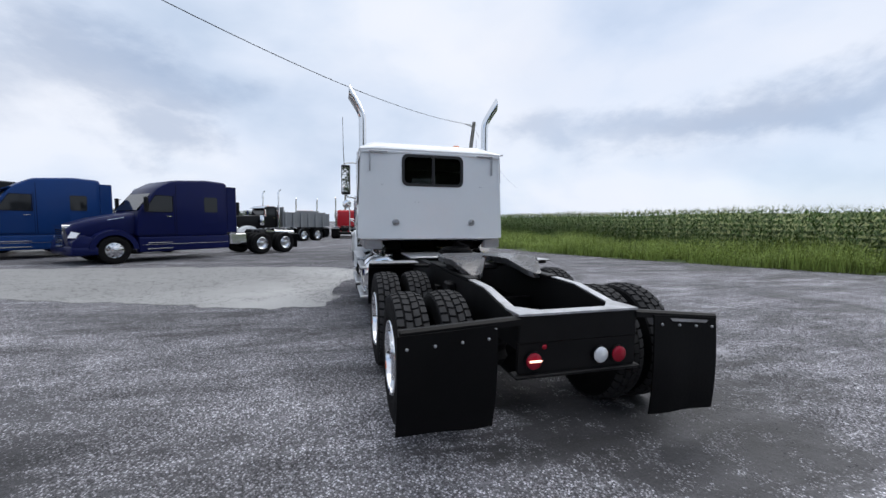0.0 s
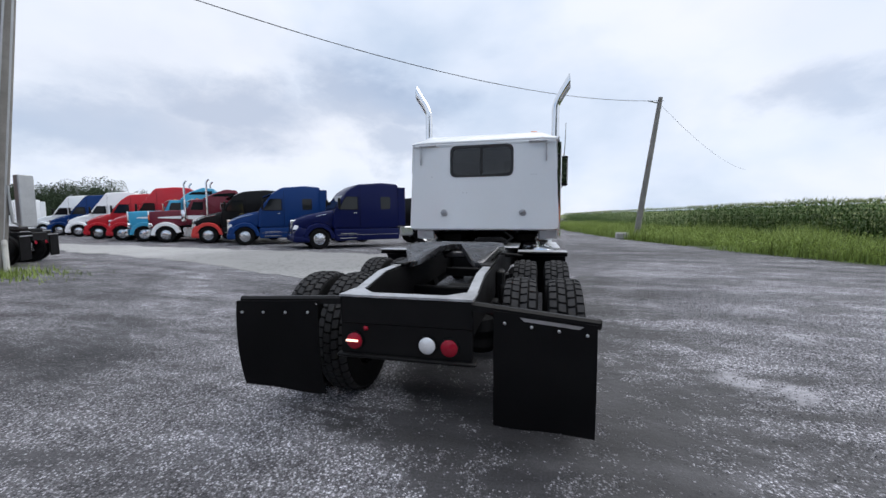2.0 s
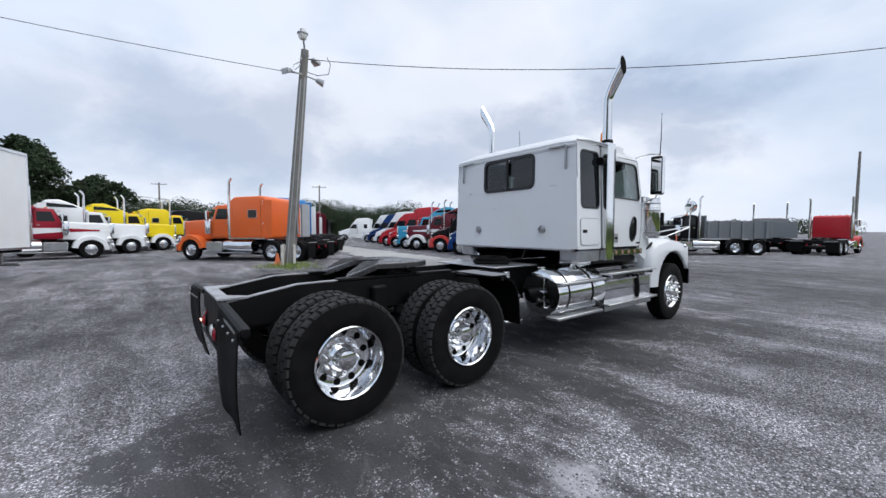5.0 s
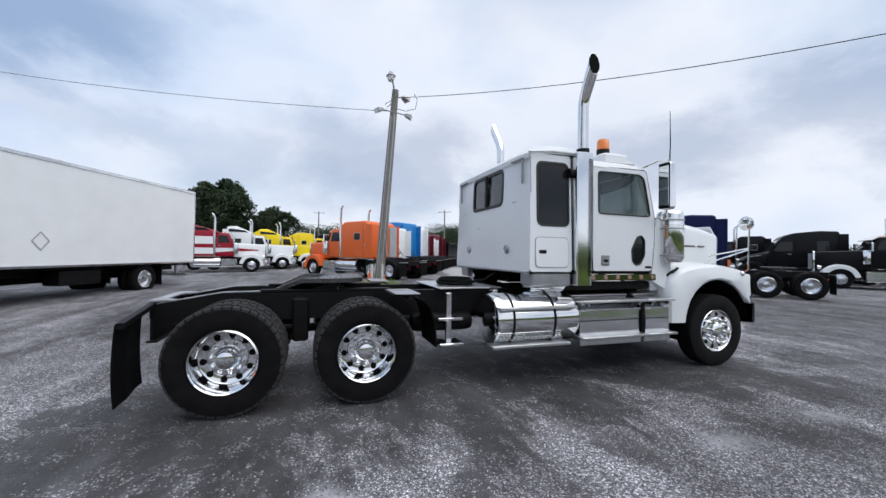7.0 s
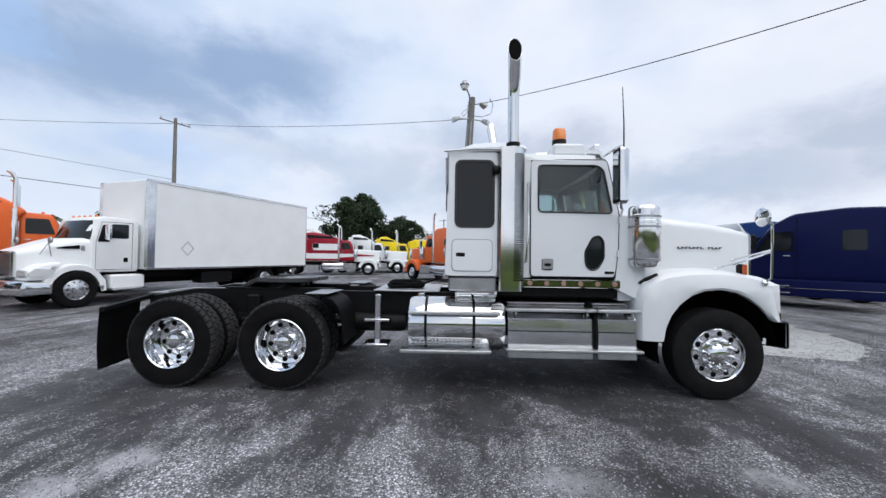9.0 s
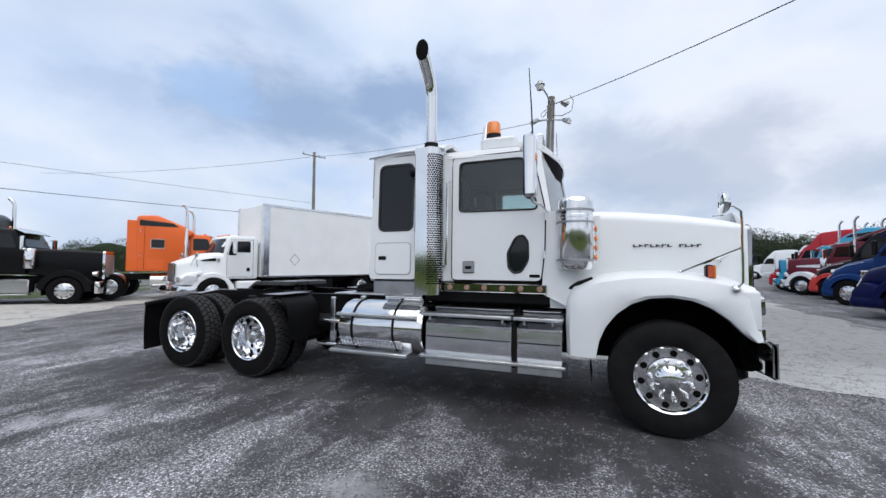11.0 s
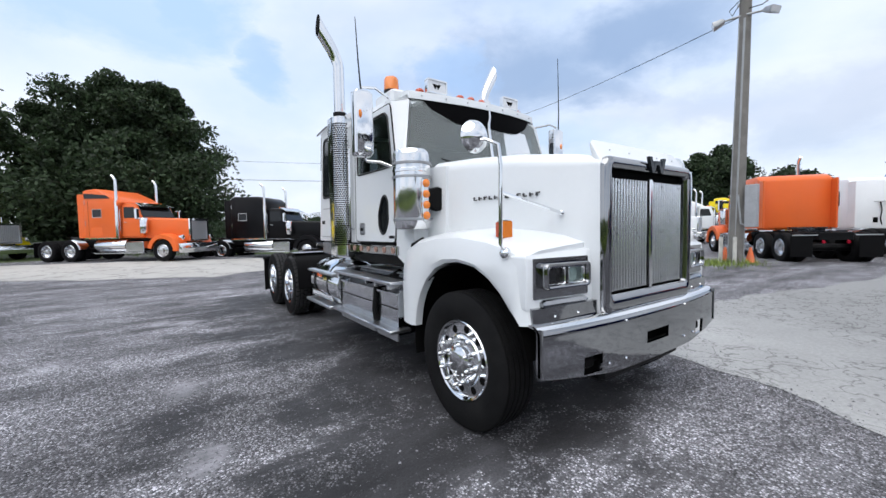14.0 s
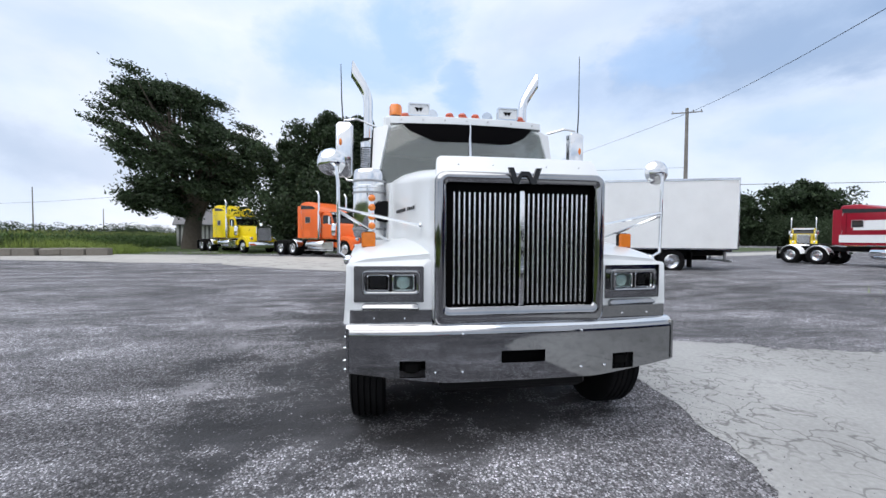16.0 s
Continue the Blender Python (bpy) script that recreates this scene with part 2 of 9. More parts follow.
RUBBER = material("tyre_rubber", (0.005, 0.005, 0.0055), 0.75, 0, 0.25, 9, 0.2, 90, 0.2, 120, (0.018, 0.0175, 0.017), 0.35, spec=0.1)
FLAP = material("black_flap_rubber", (0.0025, 0.0025, 0.003), 0.6, 0, 0.25, 4, 0.15, 60, 0.15, 50, (0.01, 0.0098, 0.0095), 0.25, spec=0.12)
GREASE = material("greased_steel", (0.10, 0.10, 0.105), 0.26, 0.8, 0.4, 7, 0.3, 40, 0.4, 25, (0.02, 0.02, 0.02), 0.6)
TREAD = material("dusty_tread_rubber", (0.034, 0.034, 0.0355), 0.85, 0, 0.35, 14, 0.25, 90, 0.2, 120, (0.05, 0.049, 0.047), 0.5, spec=0.12)
DARKGLASS = material("tinted_glass", (0.01, 0.012, 0.014), 0.05, 0, coat=0.0, spec=0.35)
GLASS = material("clear_glass", (0.62, 0.74, 0.72), 0.02, 0, transmission=1.0)
MIRROR = material("mirror_glass", (0.8, 0.82, 0.84), 0.02, 1.0)
AMBER = material("amber_lens", (0.75, 0.2, 0.02), 0.2, 0, 0.1, 30, 0.1, 90, 0.2, 120, coat=0.5)
REDLENS = material("red_lens", (0.27, 0.006, 0.02), 0.25, 0, 0.1, 30, 0.1, 90, 0.1, 120, coat=0.1, spec=0.25)
CLEARLENS = material("white_lens", (0.75, 0.76, 0.77), 0.12, 0.3, 0.1, 30, 0.1, 90, 0.3, 120, coat=0.6)
DUSTYLENS = material("dusty_rose_lens", (0.33, 0.2, 0.16), 0.4, 0, 0.2, 30)
ROOFAMBER = material("dull_red_lens", (0.5, 0.09, 0.04), 0.35, 0, 0.15, 30, coat=0.1)
SEAT = material("grey_cloth", (0.10, 0.10, 0.11), 0.9, 0, 0.15, 8, 0.1, 60)
WOOD = material("weathered_pole_wood", (0.19, 0.18, 0.165), 0.85, 0, 0.25, 3, 0.25, 40, 0.5, 30, (0.3, 0.29, 0.27), 0.5)
CONCRETE = material("weathered_concrete", (0.36, 0.35, 0.33), 0.9, 0, 0.2, 1.2, 0.2, 25, 0.4, 40, (0.16, 0.15, 0.14), 0.5)
GALV = material("galvanised_metal", (0.42, 0.43, 0.44), 0.5, 0.7, 0.15, 5, 0.1, 40)

# ---- ground ----


def rise(x, y):
    """Height of the ground: flat round the truck, rising a little towards the road; offsets fitted to the camera's
    view.
    """
    far = 0.24 * smooth01((-y - 5) / 10) * smooth01((x + 6) / 9)
    near = 0.5 * smooth01((math.hypot(x, y - 4) - 6) / 10)
    dip = 0.12 * smooth01((y - 9) / 6) * smooth01((-x - 3) / 7)
    hollow = 0.12 * smooth01((-x - 15) / 6) * smooth01((4 - y) / 6)
    west = 0.15 * smooth01((-x - 4) / 8)
    return far + west - dip - hollow + near * 0.04 * noise.noise((x * 0.12, y * 0.12, 3.0))


def inside(p, poly):
    hit = False
    for i in range(len(poly)):
        (x0, y0), (x1, y1) = poly[i], poly[i - 1]
        if (y0 > p[1]) != (y1 > p[1]) and p[0] < x0 + (p[1] - y0) / (y1 - y0) * (x1 - x0):
            hit = not hit
    return hit


def ground_material(name, tint):
    m = bpy.data.materials.new(name)
    m.use_nodes = True
    nt = m.node_tree
    N, L = nt.nodes.new, nt.links.new
    p = nt.nodes["Principled BSDF"]
    tc = N("ShaderNodeTexCoord")

    def noise_at(s, detail=5, rough=0.6, squash=None, distort=0.0):
        n = N("ShaderNodeTexNoise")
        n.inputs["Scale"].default_value, n.inputs["Detail"].default_value, n.inputs["Roughness"].default_value, n.inputs["Distortion"].default_value = s, detail, rough, distort
        if squash:
            mp = N("ShaderNodeMapping")
            mp.inputs["Rotation"].default_value, mp.inputs["Scale"].default_value = (0, 0, radians(squash[0])), (squash[1], 1, 1)
            L(tc.outputs["Object"], mp.inputs[0]); L(mp.outputs[0], n.inputs[0])
        else:
            L(tc.outputs["Object"], n.inputs[0])
        return n.outputs[0]

    def span(src, a, b, c, d):
        r = N("ShaderNodeMapRange")
        L(src, r.inputs[0])
        for i, v in enumerate((a, b, c, d)):
            r.inputs[i + 1].default_value = v
        return r.outputs[0]

    def mul(a, b):
        n = N("ShaderNodeMath"); n.operation = "MULTIPLY"
        L(a, n.inputs[0]); L(b, n.inputs[1])
        return n.outputs[0]
    def add(a, b, op="ADD"):
        n = N("ShaderNodeMath"); n.operation = op
        for k, q in enumerate((a, b)):
            if isinstance(q, (int, float)):
                n.inputs[k].default_value = q
            else:
                L(q, n.inputs[k])
        return n.outputs[0]
    gain = span(noise_at(0.35, 5, 0.6), 0.35, 0.65, 0.86, 1.16)                      # broad drier and duller stretches
    sweep = noise_at(1.5, 7, 0.66, (62, 0.16), 0.5)                                 # wheel sweeps, drawn out along the drive
    gain = mul(gain, span(sweep, 0.36, 0.64, 0.62, 1.4))
    gain = mul(gain, span(noise_at(2.3, 6, 0.65, (35, 0.6)), 0.36, 0.64, 0.74, 1.28))       # hand-wide patches
    # spots brightened or darkened by hand per region, each with a wandering rim
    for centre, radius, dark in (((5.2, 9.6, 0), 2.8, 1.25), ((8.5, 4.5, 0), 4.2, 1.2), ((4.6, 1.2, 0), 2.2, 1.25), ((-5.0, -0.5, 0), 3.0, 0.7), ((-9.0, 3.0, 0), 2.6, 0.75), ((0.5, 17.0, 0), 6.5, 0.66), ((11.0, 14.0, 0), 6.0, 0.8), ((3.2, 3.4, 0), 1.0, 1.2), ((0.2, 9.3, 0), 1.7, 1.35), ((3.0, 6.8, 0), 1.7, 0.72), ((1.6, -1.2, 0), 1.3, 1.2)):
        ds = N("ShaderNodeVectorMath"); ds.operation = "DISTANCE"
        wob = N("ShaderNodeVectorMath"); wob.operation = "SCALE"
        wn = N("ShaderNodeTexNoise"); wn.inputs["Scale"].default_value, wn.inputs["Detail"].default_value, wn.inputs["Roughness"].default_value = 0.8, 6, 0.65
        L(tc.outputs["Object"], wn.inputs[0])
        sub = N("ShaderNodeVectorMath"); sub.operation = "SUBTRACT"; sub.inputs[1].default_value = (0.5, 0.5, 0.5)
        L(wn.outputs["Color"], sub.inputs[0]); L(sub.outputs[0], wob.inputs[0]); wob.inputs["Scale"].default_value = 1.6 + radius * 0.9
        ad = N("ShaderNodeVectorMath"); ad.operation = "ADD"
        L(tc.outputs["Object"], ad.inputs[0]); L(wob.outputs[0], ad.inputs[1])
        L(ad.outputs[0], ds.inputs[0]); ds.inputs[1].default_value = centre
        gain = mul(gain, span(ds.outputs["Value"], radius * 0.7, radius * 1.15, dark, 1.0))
    # damp, oily ground and painted shade along the standing place, its rim broken up into blotches
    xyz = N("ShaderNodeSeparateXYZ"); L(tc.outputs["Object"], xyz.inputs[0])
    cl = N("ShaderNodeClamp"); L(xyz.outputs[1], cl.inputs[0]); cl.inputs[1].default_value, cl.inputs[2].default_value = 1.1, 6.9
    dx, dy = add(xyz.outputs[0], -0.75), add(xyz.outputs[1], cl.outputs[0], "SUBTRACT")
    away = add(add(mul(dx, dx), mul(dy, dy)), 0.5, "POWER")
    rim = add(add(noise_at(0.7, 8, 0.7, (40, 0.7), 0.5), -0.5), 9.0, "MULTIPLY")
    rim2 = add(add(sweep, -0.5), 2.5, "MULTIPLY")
    damp_shade = span(add(add(away, rim), rim2), 1.5, 2.0, 1.0, 0.0)
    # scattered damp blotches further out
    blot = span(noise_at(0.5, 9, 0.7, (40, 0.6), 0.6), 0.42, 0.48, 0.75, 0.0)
    damp_shade = add(damp_shade, blot, "MAXIMUM")
    # loose dry gravel spread before the bumper
    fresh = N("ShaderNodeVectorMath"); fresh.operation = "DISTANCE"
    L(tc.outputs["Object"], fresh.inputs[0]); fresh.inputs[1].default_value = (-0.65, 9.0, 0)
    damp_shade = mul(damp_shade, span(add(fresh.outputs["Value"], add(add(noise_at(1.6, 7, 0.7), -0.5), 2.2, "MULTIPLY")), 1.2, 1.5, 0.05, 1.0))
    # small worn hollows filled with pale dust
    dust = None
    for cx, cy, rr in ((2.8, 6.55, 0.2), (2.9, 5.05, 0.24), (2.78, 1.68, 0.22), (3.15, 1.5, 0.2), (3.6, 8.1, 0.18), (4.2, 3.3, 0.25), (1.9, -1.6, 0.22)):
        at = N("ShaderNodeVectorMath"); at.operation = "DISTANCE"
        mv = N("ShaderNodeMapping"); mv.inputs["Scale"].default_value = (1.0, 0.75, 0)
        L(tc.outputs["Object"], mv.inputs[0]); L(mv.outputs[0], at.inputs[0]); at.inputs[1].default_value = (cx, cy * 0.75, 0)
        w = span(add(at.outputs["Value"], add(add(noise_at(5, 4), -0.5), 0.35, "MULTIPLY")), rr * 0.5, rr * 1.1, 1.0, 0.0)
        dust = w if dust is None else add(dust, w, "MAXIMUM")
    # single stones: fewer lie on the damp and dusty ground
    v = N("ShaderNodeTexVoronoi"); v.inputs["Scale"].default_value = 72
    L(tc.outputs["Object"], v.inputs[0])
    sep = N("ShaderNodeSeparateColor"); L(v.outputs["Color"], sep.inputs[0])
    clump = span(noise_at(2.6, 7, 0.72), 0.5, 0.6, 0.03, 0.75)
    dry = span(noise_at(1.1, 8, 0.72), 0.36, 0.54, 0.55, 1.0)
    thick = add(mul(dry, span(damp_shade, 0, 1, 0.97, 0.0)), mul(clump, damp_shade))
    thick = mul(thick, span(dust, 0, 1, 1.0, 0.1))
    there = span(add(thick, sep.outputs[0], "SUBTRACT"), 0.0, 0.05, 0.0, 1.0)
    face = mul(span(damp_shade, 0, 1, 1.0, 0.72), mul(span(mul(sep.outputs[1], sep.outputs[1]), 0, 1, 0.5, 2.9), span(v.outputs["Distance"], 0.3, 0.62, 1.0, 0.4)))
    bed = mul(span(damp_shade, 0, 1, 0.55, 0.21), span(noise_at(60, 5, 0.75), 0.3, 0.7, 0.55, 1.5))
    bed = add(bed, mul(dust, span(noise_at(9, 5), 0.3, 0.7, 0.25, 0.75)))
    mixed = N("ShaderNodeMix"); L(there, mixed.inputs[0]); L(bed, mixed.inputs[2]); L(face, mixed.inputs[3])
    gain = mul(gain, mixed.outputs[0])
    sc = N("ShaderNodeVectorMath"); sc.operation = "SCALE"
    sc.inputs[0].default_value = tint
    L(gain, sc.inputs["Scale"])
    L(sc.outputs[0], p.inputs["Base Color"])
    L(span(damp_shade, 0, 1, 0.88, 0.62), p.inputs["Roughness"])
    p.inputs["Specular IOR Level"].default_value = 0.3
    b = N("ShaderNodeBump"); b.inputs["Strength"].default_value, b.inputs["Distance"].default_value = 0.9, 0.012
    b.invert = True
    L(mul(v.outputs["Distance"], there), b.inputs["Height"])
    b2 = N("ShaderNodeBump"); b2.inputs["Strength"].default_value, b2.inputs["Distance"].default_value = 0.5, 0.03
    L(noise_at(6, 6, 0.65), b2.inputs["Height"]); L(b.outputs[0], b2.inputs["Normal"])
    L(b2.outputs[0], p.inputs["Normal"])
    return m


GRAVEL = (0.222, 0.22, 0.238)
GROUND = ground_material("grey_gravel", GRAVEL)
xs = sorted(set([-1500, -600, -250, -120] + [-70 + 1.0 * i for i in range(131)] + [90, 160, 400, 1500]))
ys = sorted(set([-1500, -600, -250, -120] + [-60 + 1.0 * i for i in range(141)] + [110, 200, 500, 1500]))
g = Geo()
g.add([(x, y, rise(x, y)) for y in ys for x in xs], [(j * len(xs) + i, j * len(xs) + i + 1, (j + 1) * len(xs) + i + 1, (j + 1) * len(xs) + i) for j in range(len(ys) - 1) for i in range(len(xs) - 1)])
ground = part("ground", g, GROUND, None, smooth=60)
tagged(ground, "dark grey compacted gravel yard with damp patches and wheel sweeps", "ground", kind="structure")


def patch(name, poly, step, mat, label, category, lift=0.008, ragged=0.35):
    """A thin layer on the ground, its outline ragged, following the ground's height."""
    pts = []
    for i in range(len(poly)):
        a, b = Vector(poly[i]), Vector(poly[(i + 1) % len(poly)])
        k = max(1, int((b - a).length / step))
        for j in range(k):
            q = a.lerp(b, j / k)
            n = noise.noise_vector((q.x * 0.9, q.y * 0.9, 5.0)) * ragged + noise.noise_vector((q.x * 4, q.y * 4, 9.0)) * ragged * 0.3
            pts.append((q.x + n.x, q.y + n.y))
    bm = bmesh.new()
    vs = [bm.verts.new((x, y, 0)) for x, y in pts]
    for i in range(len(vs)):
        bm.edges.new((vs[i], vs[(i + 1) % len(vs)]))
    bmesh.ops.triangle_fill(bm, use_beauty=True, edges=bm.edges[:])
    bmesh.ops.subdivide_edges(bm, edges=[e for e in bm.edges if e.calc_length() > 3], cuts=2, use_grid_fill=False)
    bmesh.ops.triangulate(bm, faces=bm.faces[:])
    for v in bm.verts:
        v.co.z = rise(v.co.x, v.co.y) + lift
    bmesh.ops.recalc_face_normals(bm, faces=bm.faces[:])
    if bm.faces[:][0].normal.z < 0:
        bmesh.ops.reverse_faces(bm, faces=bm.faces[:])
    me = bpy.data.meshes.new(name)
    bm.to_mesh(me)
    bm.free()
    me.materials.append(mat)
    return tagged(new(name, me), label, category, kind="structure")


def cracked(name, color, crack_scale, crack_dark):
    m = material(name, color, 0.9, 0, 0.14, 0.5, 0.22, 30, 0.5, 70)
    nt = m.node_tree
    N, L = nt.nodes.new, nt.links.new
    p = nt.nodes["Principled BSDF"]
    src = p.inputs["Base Color"].links[0].from_socket
    tc = N("ShaderNodeTexCoord")
    wob = N("ShaderNodeTexNoise"); wob.inputs["Scale"].default_value = 3
    L(tc.outputs["Object"], wob.inputs[0])
    add = N("ShaderNodeVectorMath"); add.operation = "ADD"
    L(tc.outputs["Object"], add.inputs[0]); L(wob.outputs["Color"], add.inputs[1])
    v = N("ShaderNodeTexVoronoi"); v.feature = "DISTANCE_TO_EDGE"; v.inputs["Scale"].default_value = crack_scale
    L(add.outputs[0], v.inputs[0])
    r = N("ShaderNodeMapRange"); L(v.outputs["Distance"], r.inputs[0])
    r.inputs[1].default_value, r.inputs[2].default_value, r.inputs[3].default_value, r.inputs[4].default_value = 0.01, 0.045, crack_dark, 1
    big = N("ShaderNodeTexNoise"); big.inputs["Scale"].default_value = 0.45
    L(tc.outputs["Object"], big.inputs[0])
    r2 = N("ShaderNodeMapRange"); L(big.outputs[0], r2.inputs[0])
    r2.inputs[1].default_value, r2.inputs[2].default_value, r2.inputs[3].default_value, r2.inputs[4].default_value = 0.45, 0.6, 0, 1
    mxf = N("ShaderNodeMath"); mxf.operation = "MAXIMUM"
    L(r.outputs[0], mxf.inputs[0]); L(r2.outputs[0], mxf.inputs[1])
    sc = N("ShaderNodeVectorMath"); sc.operation = "SCALE"
    L(src, sc.inputs[0]); L(mxf.outputs[0], sc.inputs["Scale"])
    L(sc.outputs[0], p.inputs["Base Color"])
    return m


PAD = cracked("pale_worn_concrete", (0.352, 0.354, 0.352), 2.6, 0.5)


def ground_tone(mat, centre, radius, keep):
    """A broad darker stretch with a soft wandering rim on an existing surface."""
    nt = mat.node_tree
    N, L = nt.nodes.new, nt.links.new
    p = nt.nodes["Principled BSDF"]
    src = p.inputs["Base Color"].links[0].from_socket
    tc = N("ShaderNodeTexCoord")
    wn = N("ShaderNodeTexNoise"); wn.inputs["Scale"].default_value, wn.inputs["Detail"].default_value = 0.5, 7
    L(tc.outputs["Object"], wn.inputs[0])
    wob = N("ShaderNodeVectorMath"); wob.operation = "MULTIPLY_ADD"
    L(wn.outputs["Color"], wob.inputs[0]); wob.inputs[1].default_value = (5, 5, 0); L(tc.outputs["Object"], wob.inputs[2])
    ds = N("ShaderNodeVectorMath"); ds.operation = "DISTANCE"
    L(wob.outputs[0], ds.inputs[0]); ds.inputs[1].default_value = (centre[0] + 2.5, centre[1] + 2.5, 0)
    r = N("ShaderNodeMapRange"); L(ds.outputs["Value"], r.inputs[0])
    r.inputs[1].default_value, r.inputs[2].default_value, r.inputs[3].default_value, r.inputs[4].default_value = radius * 0.6, radius * 1.1, keep, 1
    sc = N("ShaderNodeVectorMath"); sc.operation = "SCALE"
    L(src, sc.inputs[0]); L(r.outputs[0], sc.inputs["Scale"])
    L(sc.outputs[0], p.inputs["Base Color"])


ground_tone(PAD, (-7.5, 11.0), 6.0, 0.66)
ROAD = cracked("pale_road", (0.4, 0.39, 0.37), 0.8, 0.6)
pad_line = [(-1.7, 5.6), (-1.75, 7.0), (-1.3, 8.3), (-0.9, 9.3), (-0.85, 10.8), (-1.7, 11.9), (-3.2, 12.6), (-6, 13.0), (-12, 13.2), (-26, 15.0), (-48, 18.5), (-48, 15.5), (-30, 12.2), (-20, 10.4), (-12, 8.4), (-7.7, 7.1), (-4.7, 6.1), (-3.0, 5.45)]
patch("pavement_pad", pad_line, 0.14, PAD, "pale worn concrete pad with fine cracks and a ragged edge", "pavement", ragged=0.5)
road_line = [(-9, -12.6), (-2.6, -8.7), (2.0, -5.9), (6, -7.9), (9, -9.9), (23, -13.2), (60, -24), (60, -33), (23, -19.6), (11, -16.0), (3, -13.2), (-3, -12.4), (-9, -14.5), (-30, -22), (-60, -34), (-60, -28), (-30, -18.5)]
patch("road", road_line, 0.6, ROAD, "pale grey gravel road passing the yard", "road", ragged=0.5)
GRASSFLOOR = material("grass_soil", (0.05, 0.075, 0.022), 0.95, 0, 0.3, 0.6, 0.35, 20, 0.6, 30)
lawn_line = [(7, -19.5), (14, -18.2), (18, -17.4), (26, -17.0), (60, -27), (120, -60), (120, -140), (-40, -140), (-60, -36), (-30, -24), (-9, -16.6), (0, -16.8)]
patch("ground_lawn", lawn_line, 1.0, GRASSFLOOR, "short green lawn beyond the road", "lawn", ragged=0.4)
verge_line = [(31, -13), (24, -8), (18.2, 0.5), (15.6, 5.6), (12.6, 10.2), (10.9, 13.2), (8.8, 17.6), (7.0, 24), (5.6, 31), (4.2, 40), (3.0, 60), (2, 120), (60, 120), (120, 60), (120, -40), (60, -22.5)]
patch("ground_verge", verge_line, 0.6, GRASSFLOOR, "grassy soil of the verge and field edge", "verge", ragged=0.5)

# loose stones on the yard, thickest where the yard is worn least
rng = np.random.default_rng(4)


def stones(name, count, centre, spread, hole, size, mat, label, pts=None):
    if pts is None:
        pts = rng.normal(0, 1, (count * 3, 2)) * spread + centre
        # thinner on the damp, shade-darkened stretch beside the truck
        worn = np.hypot(pts[:, 0] - 0.75, pts[:, 1] - np.clip(pts[:, 1], -0.2, 6.9)) + rng.normal(0, 0.35, len(pts))
        pts = pts[(worn > 2.0) | (rng.random(len(pts)) < 0.12)]
        keep = [i for i, q in enumerate(pts) if not inside(q, hole) and not inside(q, pad_line) and not inside(q, verge_line)][:count]
        pts = pts[keep]
    n = len(pts)
    base = np.array([(1, 0, 0), (0, 1, 0), (-1, 0, 0), (0, -1, 0), (0, 0, 0.8), (0, 0, -0.3)], float)
    s = size * (0.5 + rng.random((n, 1, 1)) ** 2)
    jit = 1 + rng.uniform(-0.35, 0.35, (n, 6, 3))
    a = rng.uniform(0, 6.28, n)
    rot = np.stack([np.stack([np.cos(a), -np.sin(a)], 1), np.stack([np.sin(a), np.cos(a)], 1)], 1)
    v = base[None] * jit * s
    v[:, :, :2] = np.einsum("nij,nkj->nki", rot, v[:, :, :2])
    z = np.array([rise(x, y) for x, y in pts])
    v += np.concatenate([pts, z[:, None] + 0.002], 1)[:, None, :]
    tri = np.array([(0, 1, 4), (1, 2, 4), (2, 3, 4), (3, 0, 4), (1, 0, 5), (2, 1, 5), (3, 2, 5), (0, 3, 5)])
    f = (tri[None] + 6 * np.arange(n)[:, None, None]).reshape(-1, 3)
    me = bpy.data.meshes.new(name)
    me.from_pydata(v.reshape(-1, 3).tolist(), [], f.tolist())
    me.materials.append(mat)
    return tagged(new(name, me), label, "gravel", kind="stuff")




def stone_material():
    m = material("loose_stone", GRAVEL, 0.85, 0, 0.1, 30, spec=0.3)
    nt = m.node_tree
    N, L = nt.nodes.new, nt.links.new
    p = nt.nodes["Principled BSDF"]
    src = p.inputs["Base Color"].links[0].from_socket
    ge = N("ShaderNodeNewGeometry")
    sq = N("ShaderNodeMath"); sq.operation = "POWER"; sq.inputs[1].default_value = 1.8
    L(ge.outputs["Random Per Island"], sq.inputs[0])
    r = N("ShaderNodeMapRange"); L(sq.outputs[0], r.inputs[0])
    r.inputs[3].default_value, r.inputs[4].default_value = 0.4, 1.45
    sc = N("ShaderNodeVectorMath"); sc.operation = "SCALE"
    L(src, sc.inputs[0]); L(r.outputs[0], sc.inputs["Scale"])
    L(sc.outputs[0], p.inputs["Base Color"])
    return m


LOOSE = stone_material()
under = [(-1.15, 0.2), (1.15, 0.2), (1.15, 7.8), (-1.15, 7.8)]
stones("gravel", 60000, np.array([2.2, 4.2]), np.array([3.4, 4.6]), under, 0.0075, LOOSE, "loose grey stones strewn over the yard")


def edge_stones():
    """Stones spilled over the rim of the pale pad."""
    out = []
    line = pad_line[:8]
    for _ in range(9000):
        k = int(rng.integers(0, len(line) - 1))
        t = float(rng.random())
        a, b = line[k], line[k + 1]
        out.append((a[0] + (b[0] - a[0]) * t + float(rng.normal(0, 0.28)), a[1] + (b[1] - a[1]) * t + float(rng.normal(0, 0.28))))
    return np.array(out)

stones("gravel", 0, None, None, under, 0.012, LOOSE, "loose stones along the rim of the pale pad", edge_stones())

# ---- plants ----


